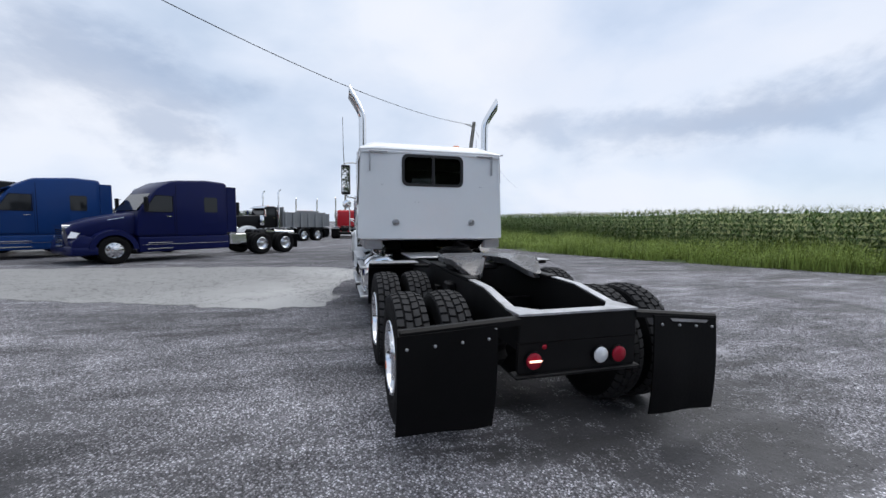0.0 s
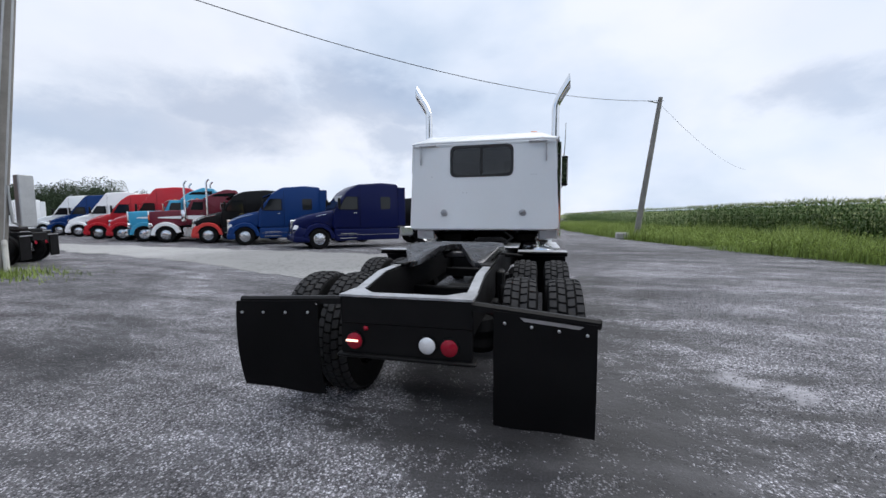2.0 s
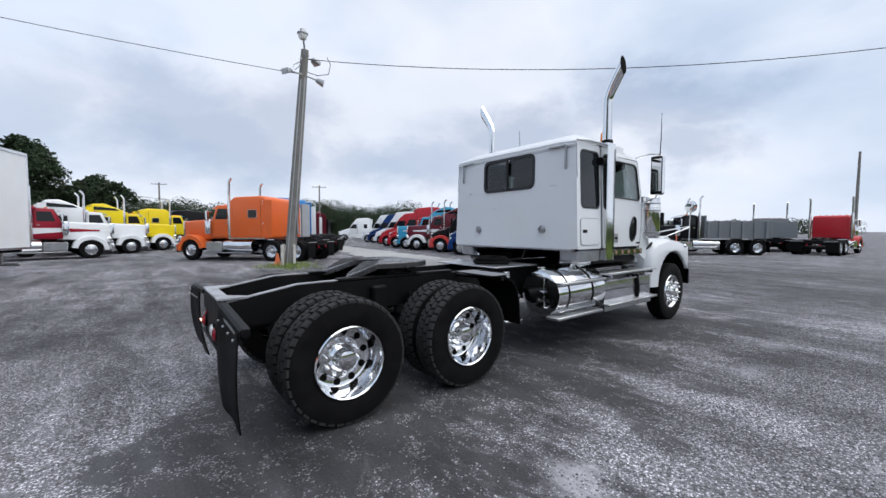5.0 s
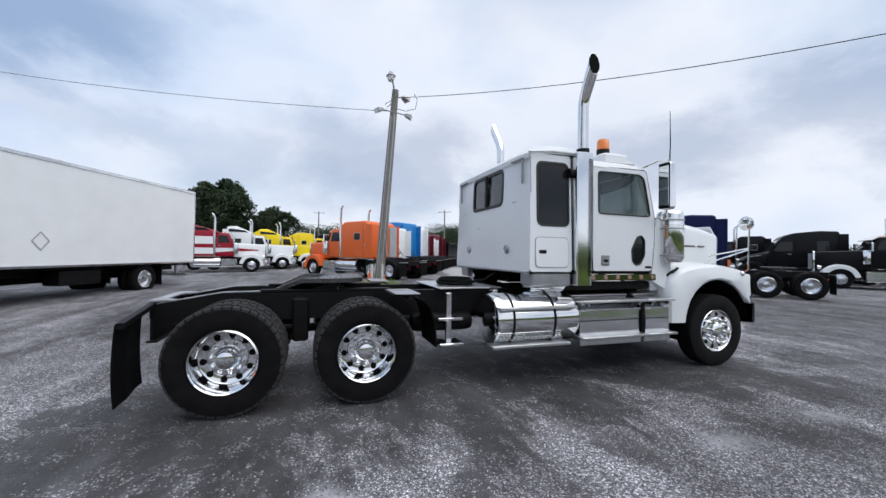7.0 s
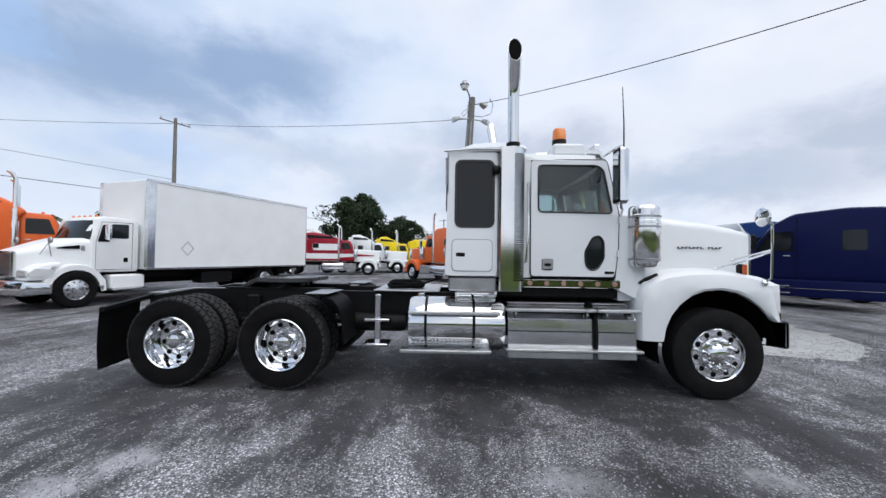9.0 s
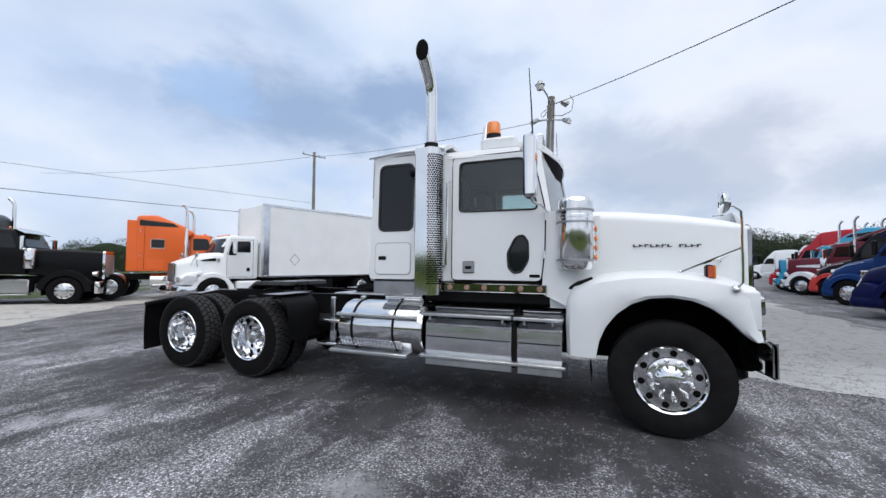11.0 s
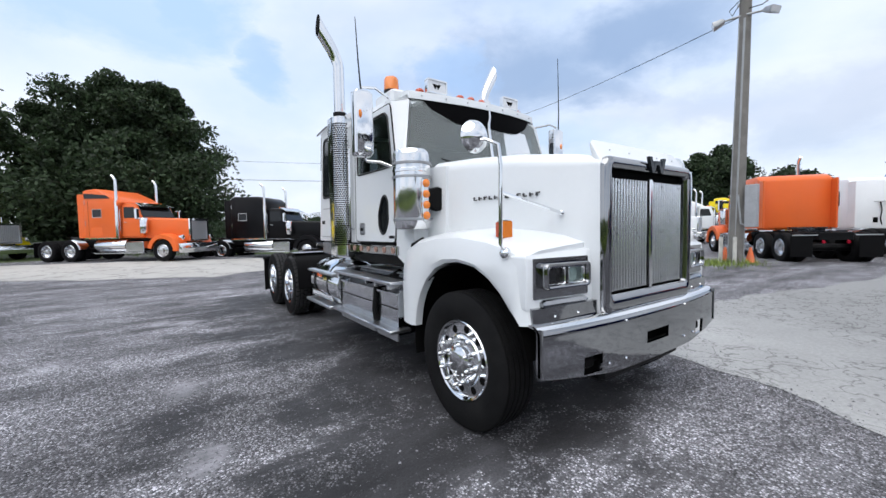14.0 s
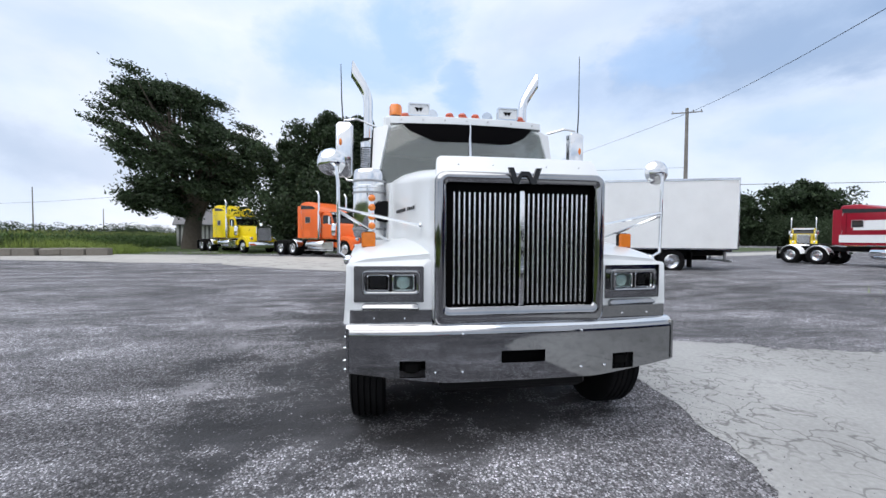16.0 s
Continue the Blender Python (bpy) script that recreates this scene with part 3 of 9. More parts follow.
def leaf_material(name, color, vary=0.35, translucent=0.25):
    m = material(name, color, 0.6, 0, 0.2, 0.7, spec=0.25)
    nt = m.node_tree
    N, L = nt.nodes.new, nt.links.new
    p = nt.nodes["Principled BSDF"]
    src = p.inputs["Base Color"].links[0].from_socket
    ge = N("ShaderNodeNewGeometry")
    r = N("ShaderNodeMapRange"); L(ge.outputs["Random Per Island"], r.inputs[0])
    r.inputs[3].default_value, r.inputs[4].default_value = 1 - vary, 1 + vary
    sc = N("ShaderNodeVectorMath"); sc.operation = "SCALE"
    L(src, sc.inputs[0]); L(r.outputs[0], sc.inputs["Scale"])
    L(sc.outputs[0], p.inputs["Base Color"])
    tr = N("ShaderNodeBsdfTranslucent"); L(sc.outputs[0], tr.inputs[0])
    mx = N("ShaderNodeMixShader"); mx.inputs[0].default_value = translucent
    L(p.outputs[0], mx.inputs[1]); L(tr.outputs[0], mx.inputs[2])
    L(mx.outputs[0], nt.nodes["Material Output"].inputs[0])
    return m


CORN = leaf_material("corn_leaf", (0.075, 0.13, 0.038), 0.5)
TASSEL = leaf_material("corn_tassel", (0.21, 0.25, 0.085))
GRASS = leaf_material("tall_grass", (0.2, 0.265, 0.065), 0.6)
LAWN = leaf_material("lawn_grass", (0.10, 0.16, 0.035), 0.4)
LEAF = leaf_material("dark_leaf", (0.034, 0.055, 0.026), 0.6, 0.25)
FARLEAF = leaf_material("distant_leaf", (0.034, 0.054, 0.026), 0.45, 0.12)
BARK = material("bark", (0.09, 0.075, 0.06), 0.95, 0, 0.3, 4, 0.3, 40, 0.8, 25)


def blades(name, pts, height, width, lean, mat, label, category, segs=2):
    """Grass: bent blades, each of its own height."""
    n = len(pts)
    h = height * (0.45 + 0.75 * rng.random(n))
    h *= np.clip([0.75 + 0.9 * noise.noise((x * 0.45, y * 0.45, 1.5)) for x, y in pts], 0.3, 1.35)
    a = rng.uniform(0, 6.28, n)
    ln = lean * (0.3 + rng.random(n))
    w = width * (0.6 + 0.8 * rng.random(n))
    dx, dy = np.cos(a), np.sin(a)
    z = np.array([rise(x, y) for x, y in pts])
    v, cols = [], 2 * segs + 1
    for s in range(segs + 1):
        t = s / segs
        cx, cy, cz = pts[:, 0] + dx * ln * h * t * t, pts[:, 1] + dy * ln * h * t * t, z + h * t * (1 - 0.25 * ln * t)
        k = w * (1 - t) if s else w
        if s < segs:
            v += [np.stack([cx - dy * k, cy + dx * k, cz], 1), np.stack([cx + dy * k, cy - dx * k, cz], 1)]
        else:
            v += [np.stack([cx, cy, cz], 1)]
    v = np.stack(v, 1).reshape(-1, 3)
    f = []
    for i in range(n):
        o = i * cols
        for s in range(segs - 1):
            f.append((o + 2 * s, o + 2 * s + 1, o + 2 * s + 3, o + 2 * s + 2))
        f.append((o + cols - 3, o + cols - 2, o + cols - 1))
    me = bpy.data.meshes.new(name)
    me.from_pydata(v.tolist(), [], f)
    me.materials.append(mat)
    return tagged(new(name, me), label, category, kind="stuff")


def edge_x(y):
    """Where the gravel ends and the verge begins."""
    return float(np.interp(y, [-13, -8, 0.5, 5.6, 10.2, 13.2, 17.6, 24, 31, 40, 60, 120], [31, 24, 18.2, 15.6, 12.6, 10.9, 8.8, 7.0, 5.6, 4.2, 3.0, 2.0]))


def corn_x(y):
    """Where the maize begins."""
    return float(np.interp(y, [-25, -8, 5, 17, 30, 50, 75, 140], [38, 28, 18.6, 17.2, 16.2, 14.2, 12.4, 9.0]))


pts = []
while len(pts) < 52000:
    y = float(rng.uniform(-9, 75))
    if rng.random() > 1.0 if y < 35 else rng.random() > 0.35:
        continue
    x0, x1 = edge_x(y), corn_x(y) + 0.6
    x = x0 + (x1 - x0) * float(rng.random())
    if noise.noise((x * 0.35, y * 0.35, 0)) < -0.28 and x < x0 + 1.5:
        continue
    pts.append((x + float(rng.normal(0, 0.12)), y))
blades("tall_grass", np.array(pts), 1.0, 0.017, 0.5, GRASS, "tall green and yellowish grass along the gravel edge", "grass")
pts = np.array([(x, y) for x, y in zip(rng.uniform(-8, 30, 70000), rng.uniform(-40, -16, 70000)) if inside((x, y), lawn_line)][:26000])
blades("lawn_grass", pts, 0.16, 0.012, 0.5, LAWN, "mown green lawn grass beyond the road", "grass")
pts = np.stack([rng.uniform(18.6, 27, 9000), rng.uniform(-24, -17.3, 9000)], 1)
blades("tall_weeds", pts, 1.0, 0.016, 0.5, GRASS, "tall green weeds behind the block wall", "weeds")
pts = rng.normal(0, 1, (900, 2)) * np.array([0.75, 0.55]) + np.array([-12.1, 4.2])
blades("grass_tuft", pts, 0.22, 0.01, 0.7, GRASS, "weedy grass round the foot of the pole", "grass")


def weeds():
    """Broad-leaved weeds in clumps along the verge, some in yellow-green."""
    r = np.random.default_rng(12)
    c = []
    while len(c) < 620:
        y = float(r.uniform(-8, 60))
        x = edge_x(y) + 0.25 + abs(float(r.normal(0, 1.3)))
        if x < corn_x(y) + 0.3:
            c.append((x, y, rise(x, y), float(r.uniform(0.3, 1.0))))
    c = np.array(c)
    per = 95
    k = np.repeat(c, per, 0)
    n = len(k)
    t = r.random(n) ** 0.7
    a = r.uniform(0, 6.283, n)
    rad = 0.5 * k[:, 3] * np.sqrt(r.random(n)) * (0.45 + 0.75 * t)
    p = np.stack([k[:, 0] + rad * np.cos(a), k[:, 1] + rad * np.sin(a), k[:, 2] + k[:, 3] * t], 1)
    u = np.stack([np.cos(a), np.sin(a), r.uniform(0.1, 0.9, n)], 1)
    w = np.cross(u, r.normal(0, 1, (n, 3)))
    w /= np.linalg.norm(w, axis=1)[:, None]
    s = (0.055 * (0.6 + 0.8 * r.random(n)))[:, None]
    v = np.stack([p, p + u * s * 0.5 + w * s * 0.35, p + u * s, p + u * s * 0.5 - w * s * 0.35], 1).reshape(-1, 3)
    me = bpy.data.meshes.new("verge_weeds")
    me.from_pydata(v.tolist(), [], (np.arange(n)[:, None] * 4 + np.arange(4)[None]).tolist())
    me.materials.append(leaf_material("weed_leaf", (0.22, 0.29, 0.07), 0.6))
    tagged(new("verge_weeds", me), "clumps of yellow-green weeds along the gravel edge", "weeds", kind="stuff")


weeds()


def corn_rows():
    g, t = Geo(), Geo()
    r = random.Random(7)

    def plant(x, y, h, leaves):
        z = rise(x, y)
        g.add([(x - 0.015, y, z), (x + 0.015, y, z), (x, y + 0.02, z + h)], [(0, 1, 2)])
        for k in range(leaves):
            a, zz = r.uniform(0, 6.28), z + h * (0.12 + 0.8 * k / leaves)
            ln, w = r.uniform(0.45, 0.75), 0.045
            c, s = math.cos(a), math.sin(a)
            p = [(0, 0, 0), (0.35 * ln, 0.3 * ln, w), (0.75 * ln, 0.28 * ln, w * 0.8), (ln, 0.02 * ln, 0)]
            vs = [(x, y, zz)]
            for d, u, ww in p[1:3]:
                vs += [(x + c * d - s * ww, y + s * d + c * ww, zz + u), (x + c * d + s * ww, y + s * d - c * ww, zz + u)]
            vs.append((x + c * ln, y + s * ln, zz + p[3][1]))
            g.add(vs, [(0, 2, 1), (1, 2, 4, 3), (3, 4, 5)])
        for k in range(6):
            a = r.uniform(0, 6.28)
            q = (x + 0.09 * math.cos(a), y + 0.09 * math.sin(a), z + h + r.uniform(-0.02, 0.13))
            t.add([(x - 0.018, y, z + h - 0.16), (x + 0.018, y + 0.015, z + h - 0.16), q], [(0, 1, 2)])
    y = -14.0
    while y < 130:
        step = 0.2 if y < 40 else 0.45
        for row in range(7 if y < 40 else 5):
            x = corn_x(y) + row * 0.72 + r.uniform(-0.1, 0.1)
            plant(x, y + r.uniform(-0.1, 0.1), 2.45 + 0.12 * noise.noise((x * 0.4, y * 0.25, 3)) + r.uniform(-0.08, 0.08), 12 if row < 2 and y < 45 else 7)
        y += step
    a = part("corn", g, CORN, None, smooth=0)
    tagged(a, "dense green field of tall maize plants", "corn", kind="stuff")
    b = part("corn_tassels", t, TASSEL, None, smooth=0)
    tagged(b, "pale tassels over the maize", "corn tassel", kind="stuff")
    # a second field beyond the road
    g, t = Geo(), Geo()
    for row in range(6):
        y = -46.0
        while y < -18.0:
            plant(25.5 + row * 0.72, y + r.uniform(-0.1, 0.1), r.uniform(1.35, 1.7), 8)
            y += 0.32
    for row in range(6):
        x = 26.0
        while x < 58:
            plant(x, -17.6 - row * 0.72, r.uniform(1.35, 1.7), 8)
            x += 0.3
    tagged(part("corn", g, CORN, None, smooth=0), "tall green maize beyond the block wall", "corn", kind="stuff")
    tagged(part("corn_tassels", t, TASSEL, None, smooth=0), "pale tassels over the far maize", "corn tassel", kind="stuff")
    v, f = [], []
    for j in range(20):
        for k in range(20):
            x, y = 29.5 + 4 * k, -21.5 - 3 * j
            v.append((x, y, 1.5 + 0.25 * noise.noise((x * 0.9, y * 0.9, 0))))
    f = [(j * 20 + k, j * 20 + k + 1, j * 20 + k + 21, j * 20 + k + 20) for j in range(19) for k in range(19)]
    tagged(part("corn_canopy", Geo().add(v, f), CORN, None, smooth=60), "unbroken green top of the far maize", "corn", kind="stuff")
    # the inner field: a rough leafy top, seen edge-on only
    n, v, f = 90, [], []
    rows = [(-30 + 4 * i) for i in range(70)]
    for y in rows:
        for k in range(12):
            x = corn_x(y) + 4.6 + k ** 2 * 2.2
            v.append((x, y, 2.35 + 0.25 * noise.noise((x * 0.9, y * 0.9, 0)) + (0 if k else -2.0)))
    for j in range(len(rows) - 1):
        for k in range(11):
            o = j * 12 + k
            f.append((o, o + 1, o + 13, o + 12))
    c = part("corn_canopy", Geo().add(v, f), TASSEL, None, smooth=60)
    tagged(c, "unbroken green top of the maize field", "corn", kind="stuff")


corn_rows()


def tree(at, height, width, seed, lean, label, leaves=9000, trunk_part=0.2, leaf_size=0.17, conical=False):
    """A tapered trunk with limbs, and a crown of small leaves clumped about the limbs' ends."""
    r = random.Random(seed)
    base = Vector((at[0], at[1], rise(*at)))
    root = thing("tree", Matrix.Translation(base), label, "tree", "roadside trees")
    trunk, tips = Geo(), []
    top = Vector((lean[0] * height * 0.5, lean[1] * height * 0.5, height * (0.95 if conical else 0.72)))
    tr = 0.028 * height
    spine = [top * t + Vector((r.uniform(-1, 1), r.uniform(-1, 1), 0)) * 0.02 * height * t for t in (0, 0.15, 0.35, 0.6, 0.85, 1)]
    spine[0] = Vector((0, 0, -0.15))
    trunk.tube(spine, [tr * 1.3, tr, tr * 0.8, tr * 0.55, tr * 0.3, tr * 0.12], 8)
    limbs = 44 if conical else 30
    for k in range(limbs):
        t = trunk_part + (1 - trunk_part) * (k + r.random()) / limbs
        p = top * t
        a = k * 2.4 + r.uniform(-0.4, 0.4)
        reach = width * 0.5 * (0.35 + 0.75 * math.sin(math.pi * min(1, 0.2 + 0.8 * t))) * r.uniform(0.65, 1.15)
        if conical:
            reach = width * 0.5 * (1.12 - t) ** 0.75 * r.uniform(0.7, 1.15)
        d = Vector((math.cos(a) * reach, math.sin(a) * reach, reach * r.uniform(0.15, 0.75)))
        d += Vector((lean[0], lean[1], 0)) * reach * 0.8
        mid = p + d * 0.5 + Vector((0, 0, 0.1 * reach))
        trunk.tube([p, mid, p + d], [tr * 0.35 * (1.2 - t), tr * 0.2 * (1.2 - t), 0.02], 5)
        for q in range(4):
            s = r.uniform(0.45, 1.08)
            tips.append((p + d * s + Vector((r.uniform(-1, 1), r.uniform(-1, 1), r.uniform(-0.6, 1))) * reach * 0.25, reach * r.uniform(0.16, 0.34) + 0.3))
        tips.append((p + d * r.uniform(0.15, 0.5) + Vector((0, 0, 0.3)), reach * 0.3 + 0.3))
    part("trunk", trunk, BARK, root)
    rr = np.random.default_rng(seed)
    per = int(leaves * 1.35) // len(tips)
    cs = np.repeat(np.array([list(c) for c, _ in tips]), per, 0)
    rad = np.repeat(np.array([q for _, q in tips]), per)
    n = len(cs)
    off = rr.normal(0, 1, (n, 3))
    off /= np.linalg.norm(off, axis=1)[:, None]
    off *= (rad * rr.random(n) ** 0.5)[:, None] * np.array([1.15, 1.15, 0.8])
    c = cs + off
    u = rr.normal(0, 1, (n, 3)) + np.array([lean[0], lean[1], 0]) * 2
    u /= np.linalg.norm(u, axis=1)[:, None]
    w = np.cross(u, rr.normal(0, 1, (n, 3)))
    w /= np.linalg.norm(w, axis=1)[:, None]
    s = (leaf_size * (0.5 + rr.random(n)))[:, None]
    v = np.stack([c - u * s, c + w * s * 0.55, c + u * s * 1.2, c - w * s * 0.55], 1).reshape(-1, 3)
    me = bpy.data.meshes.new("crown")
    me.from_pydata(v.tolist(), [], (np.arange(n)[:, None] * 4 + np.arange(4)[None]).tolist())
    me.materials.append(LEAF)
    part("crown", me, LEAF, root)
    return root


def swept_tree(at, along, label):
    """A big old tree: a stout forked trunk and a ragged crown that the wind has drawn out to one side."""
    r, rr = random.Random(31), np.random.default_rng(31)
    root = thing("tree", Matrix.Translation((at[0], at[1], rise(*at))), label, "tree", "roadside trees")
    side = Vector((along[0], along[1], 0)).normalized()
    deep = Vector((-side.y, side.x, 0))

    def place(u, w, z):
        return (side * u + deep * w + Vector((0, 0, z))) * 0.79
    # crown outline traced along the camera's right to fit its view
    heights = (4.4, 6.9, 9.5, 11.8, 14.1, 16.8, 18.2, 19.8)
    lefts, rights = (-5.6, -5.9, -6.2, -8.2, -10.8, -10.4, -6.7, -3.6), (-1.0, 5.4, 8.4, 8.0, 6.8, 4.8, 1.4, -2.4)
    tips = []
    while len(tips) < 260:
        z = r.uniform(4.4, 19.8)
        a, b = float(np.interp(z, heights, lefts)), float(np.interp(z, heights, rights))
        u = r.uniform(a, b)
        half = 4.6 * max(0.0, 1 - ((u - (a + b) / 2) / ((b - a) / 2 + 0.1)) ** 2) ** 0.5 + 0.4
        w = r.uniform(-half, half)
        if noise.noise((u * 0.33 + 4, w * 0.33, z * 0.4)) > -0.06:
            tips.append(Vector(place(u, w, z)))
    trunk = Geo().tube([(0, 0, -0.2), (0.05, 0, 1.2), tuple(place(0.1, 0, 3.0)), tuple(place(0.3, 0.2, 4.6))], [1.05, 0.8, 0.72, 0.62], 12)
    forks = [place(-4.5, 0.5, 12.5), place(-1.8, -1.2, 13.5), place(1.2, 1.0, 14.0), place(3.8, -0.6, 11.5), place(-3.0, 1.5, 8.0), place(5.5, 0.8, 9.0)]
    base = place(0.2, 0.1, 4.0)
    for f in forks:
        f = Vector(f)
        mid = base.lerp(f, 0.5) + Vector((0, 0, 0.9)) + deep * r.uniform(-0.4, 0.4)
        trunk.tube([base - Vector((0, 0, 0.8)), base.lerp(mid, 0.45), mid, f], [0.48, 0.38, 0.26, 0.1], 8)
    for p in tips:
        f = min(forks, key=lambda q: (Vector(q) - p).length)
        start = base.lerp(Vector(f), r.uniform(0.55, 1.0))
        trunk.tube([start, start.lerp(p, 0.5) + Vector((0, 0, r.uniform(-0.2, 0.5))), p], [0.09, 0.055, 0.02], 4)
    part("trunk", trunk, BARK, root)
    n = 88000
    c = np.array([list(p) for p in tips])[rr.integers(0, len(tips), n)]
    wind = np.array(side * -0.9 + Vector((0, 0, 0.42)))
    off = rr.normal(0, 1, (n, 3))
    off *= (rr.random(n) ** 0.45 / np.linalg.norm(off, axis=1))[:, None]
    size = rr.uniform(0.55, 1.15, len(tips))[rr.integers(0, len(tips), n)][:, None]
    c = c + off * size * np.array([0.95, 0.95, 0.55]) + wind * rr.normal(0.0, 0.75, n)[:, None]
    u = rr.normal(0, 0.7, (n, 3)) + wind
    u /= np.linalg.norm(u, axis=1)[:, None]
    w = np.cross(u, rr.normal(0, 1, (n, 3)))
    w /= np.linalg.norm(w, axis=1)[:, None]
    k = (0.135 * (0.5 + rr.random(n)))[:, None]
    v = np.stack([c - u * k, c + w * k * 0.5, c + u * k * 1.2, c - w * k * 0.5], 1).reshape(-1, 3)
    me = bpy.data.meshes.new("crown")
    me.from_pydata(v.tolist(), [], (np.arange(n)[:, None] * 4 + np.arange(4)[None]).tolist())
    me.materials.append(LEAF)
    part("crown", me, LEAF, root)


swept_tree((19.2, -29.5), (-0.99, 0.15), "tall wind-swept dark green tree beside the lawn")
tree((8.7, -27.8), 13.0, 6.4, 2, (0.05, 0), "dense dark green tree behind the parked trucks", 44000, 0.08, 0.125)
tree((4.0, -26.5), 12.2, 12.6, 3, (0.03, 0), "tall dark green conifer behind the parked trucks", 80000, 0.03, 0.125, True)
tree((-82, -56), 15.0, 13, 5, (0.0, 0), "broad dark tree beyond the box truck", 22000, 0.06, 0.25)
tree((-70, -60), 13.5, 10, 9, (0.0, 0), "broad dark tree beyond the box truck", 16000, 0.06, 0.25)
tree((-54, -11.0), 13.5, 8.5, 5, (0.0, 0), "broad dark tree behind the far trucks", 26000, 0.06, 0.17)
tree((-58, -5.0), 9.5, 6.5, 6, (0.0, 0), "broad dark tree behind the far trucks", 16000, 0.06, 0.17)


def far_woods():
    """The line of trees round the horizon, as uneven clumps of leaves."""
    rr = np.random.default_rng(21)
    cs, rad = [], []
    for a in np.arange(96, 330, 0.75):
        az = radians(a)
        if a < 134:
            dist, h = 300, 6
        else:
            dist = 95 + 35 * noise.noise((a * 0.05, 0, 4))
            h = (6.5 + 4.5 * noise.noise((a * 0.11, 2, 0)) + 2 * noise.noise((a * 0.4, 5, 0))) * (0.45 if a > 285 else 1.12 if 143 < a < 182 else 1.0)
        k = dist / 100
        near = 143 < a < 182
        for q in range(16 if near else 8):
            z = rr.uniform(0.6 if near else 0.2, 1) * h * 0.86
            cs.append((dist * math.cos(az) + rr.normal(0, 2.5 * k), dist * math.sin(az) + rr.normal(0, 2.5 * k), z))
            rad.append(rr.uniform(1.1, 2.0) * k * (1.25 - 0.6 * z / max(h, 1)))
    core, fc = [], []
    for i, a in enumerate(np.arange(134, 330, 0.6)):
        az, dist = radians(a), 100 + 35 * noise.noise((a * 0.05, 0, 4))
        h = (6.5 + 4.5 * noise.noise((a * 0.11, 2, 0)) + 2 * noise.noise((a * 0.4, 5, 0))) * (0.34 if a > 285 else 0.88 if 143 < a < 182 else 0.78) + 0.35 * noise.noise((a * 0.9, 1, 7))
        core += [(dist * math.cos(az), dist * math.sin(az), -0.5), (dist * math.cos(az), dist * math.sin(az), max(0.5, h))]
        if i:
            fc.append((2 * i - 2, 2 * i, 2 * i + 1, 2 * i - 1))
    tagged(part("far_thicket", Geo().add(core, fc), FARLEAF, None, smooth=0), "dark inner mass of the distant trees", "woods", kind="stuff")
    per = 110
    cs, rad = np.repeat(np.array(cs), per, 0), np.repeat(np.array(rad), per)
    n = len(cs)
    off = rr.normal(0, 1, (n, 3))
    off *= (rad / np.linalg.norm(off, axis=1))[:, None]
    c = cs + off
    u = rr.normal(0, 1, (n, 3)); u /= np.linalg.norm(u, axis=1)[:, None]
    w = np.cross(u, rr.normal(0, 1, (n, 3))); w /= np.linalg.norm(w, axis=1)[:, None]
    s = (0.085 * rad * (0.6 + 0.8 * rr.random(n)))[:, None]
    v = np.stack([c - u * s, c + w * s * 0.7, c + u * s, c - w * s * 0.7], 1).reshape(-1, 3)
    me = bpy.data.meshes.new("far_woods")
    me.from_pydata(v.tolist(), [], (np.arange(n)[:, None] * 4 + np.arange(4)[None]).tolist())
    me.materials.append(FARLEAF)
    tagged(new("far_woods", me), "low uneven line of distant green trees", "woods", kind="stuff")


far_woods()

# ---- poles and wires ----


def wire(name, a, b, sag, r=0.012, label="thin black overhead cable hung between poles"):
    a, b = Vector(a), Vector(b)
    pts = [a.lerp(b, i / 24) - Vector((0, 0, sag * 4 * (i / 24) * (1 - i / 24))) for i in range(25)]
    return tagged(part(name, Geo().tube(pts, r, 5), DEEP), label, "cable", "overhead cables")


def pole(base, top, r, label, arms=()):
    z = rise(base[0], base[1])
    root = thing("utility_pole", Matrix.Translation((base[0], base[1], z)), label, "utility pole", "utility poles")
    d = Vector(top) - Vector((base[0], base[1], z))
    part("shaft", Geo().tube([Vector((0, 0, -0.2)), d * 0.3, d * 0.7, d], [r, r * 0.93, r * 0.8, r * 0.66], 14), WOOD, root)
    for h, ln, az in arms:
        c, s = math.cos(radians(az)), math.sin(radians(az))
        o = d * (h / d.z)
        g = Geo().tube([o + Vector((-c * ln / 2, -s * ln / 2, 0.02)), o + Vector((c * ln / 2, s * ln / 2, 0.02))], 0.05, 6)
        arm = part("crossarm", g, WOOD, root)
        for k in (-0.46, -0.2, 0.46):
            part("insulator", Geo().lathe([(0.03, 0), (0.05, 0.04), (0.03, 0.08), (0.05, 0.12), (0.02, 0.16)], tuple(o + Vector((c * ln * k, s * ln * k, 0.06))), "z", 8), GALV, arm)
    return root, d


P1, P1TOP = (-12.85, 4.45), (-11.9, 4.92, 8.95)
yard_pole, d1 = pole(P1, P1TOP, 0.225, "grey weathered wooden pole with conduits and a yard lamp")


def on_pole(dx, dy, z):
    """A place beside the leaning shaft at height z."""
    return (d1.x * z / d1.z + dx, d1.y * z / d1.z + dy, z)


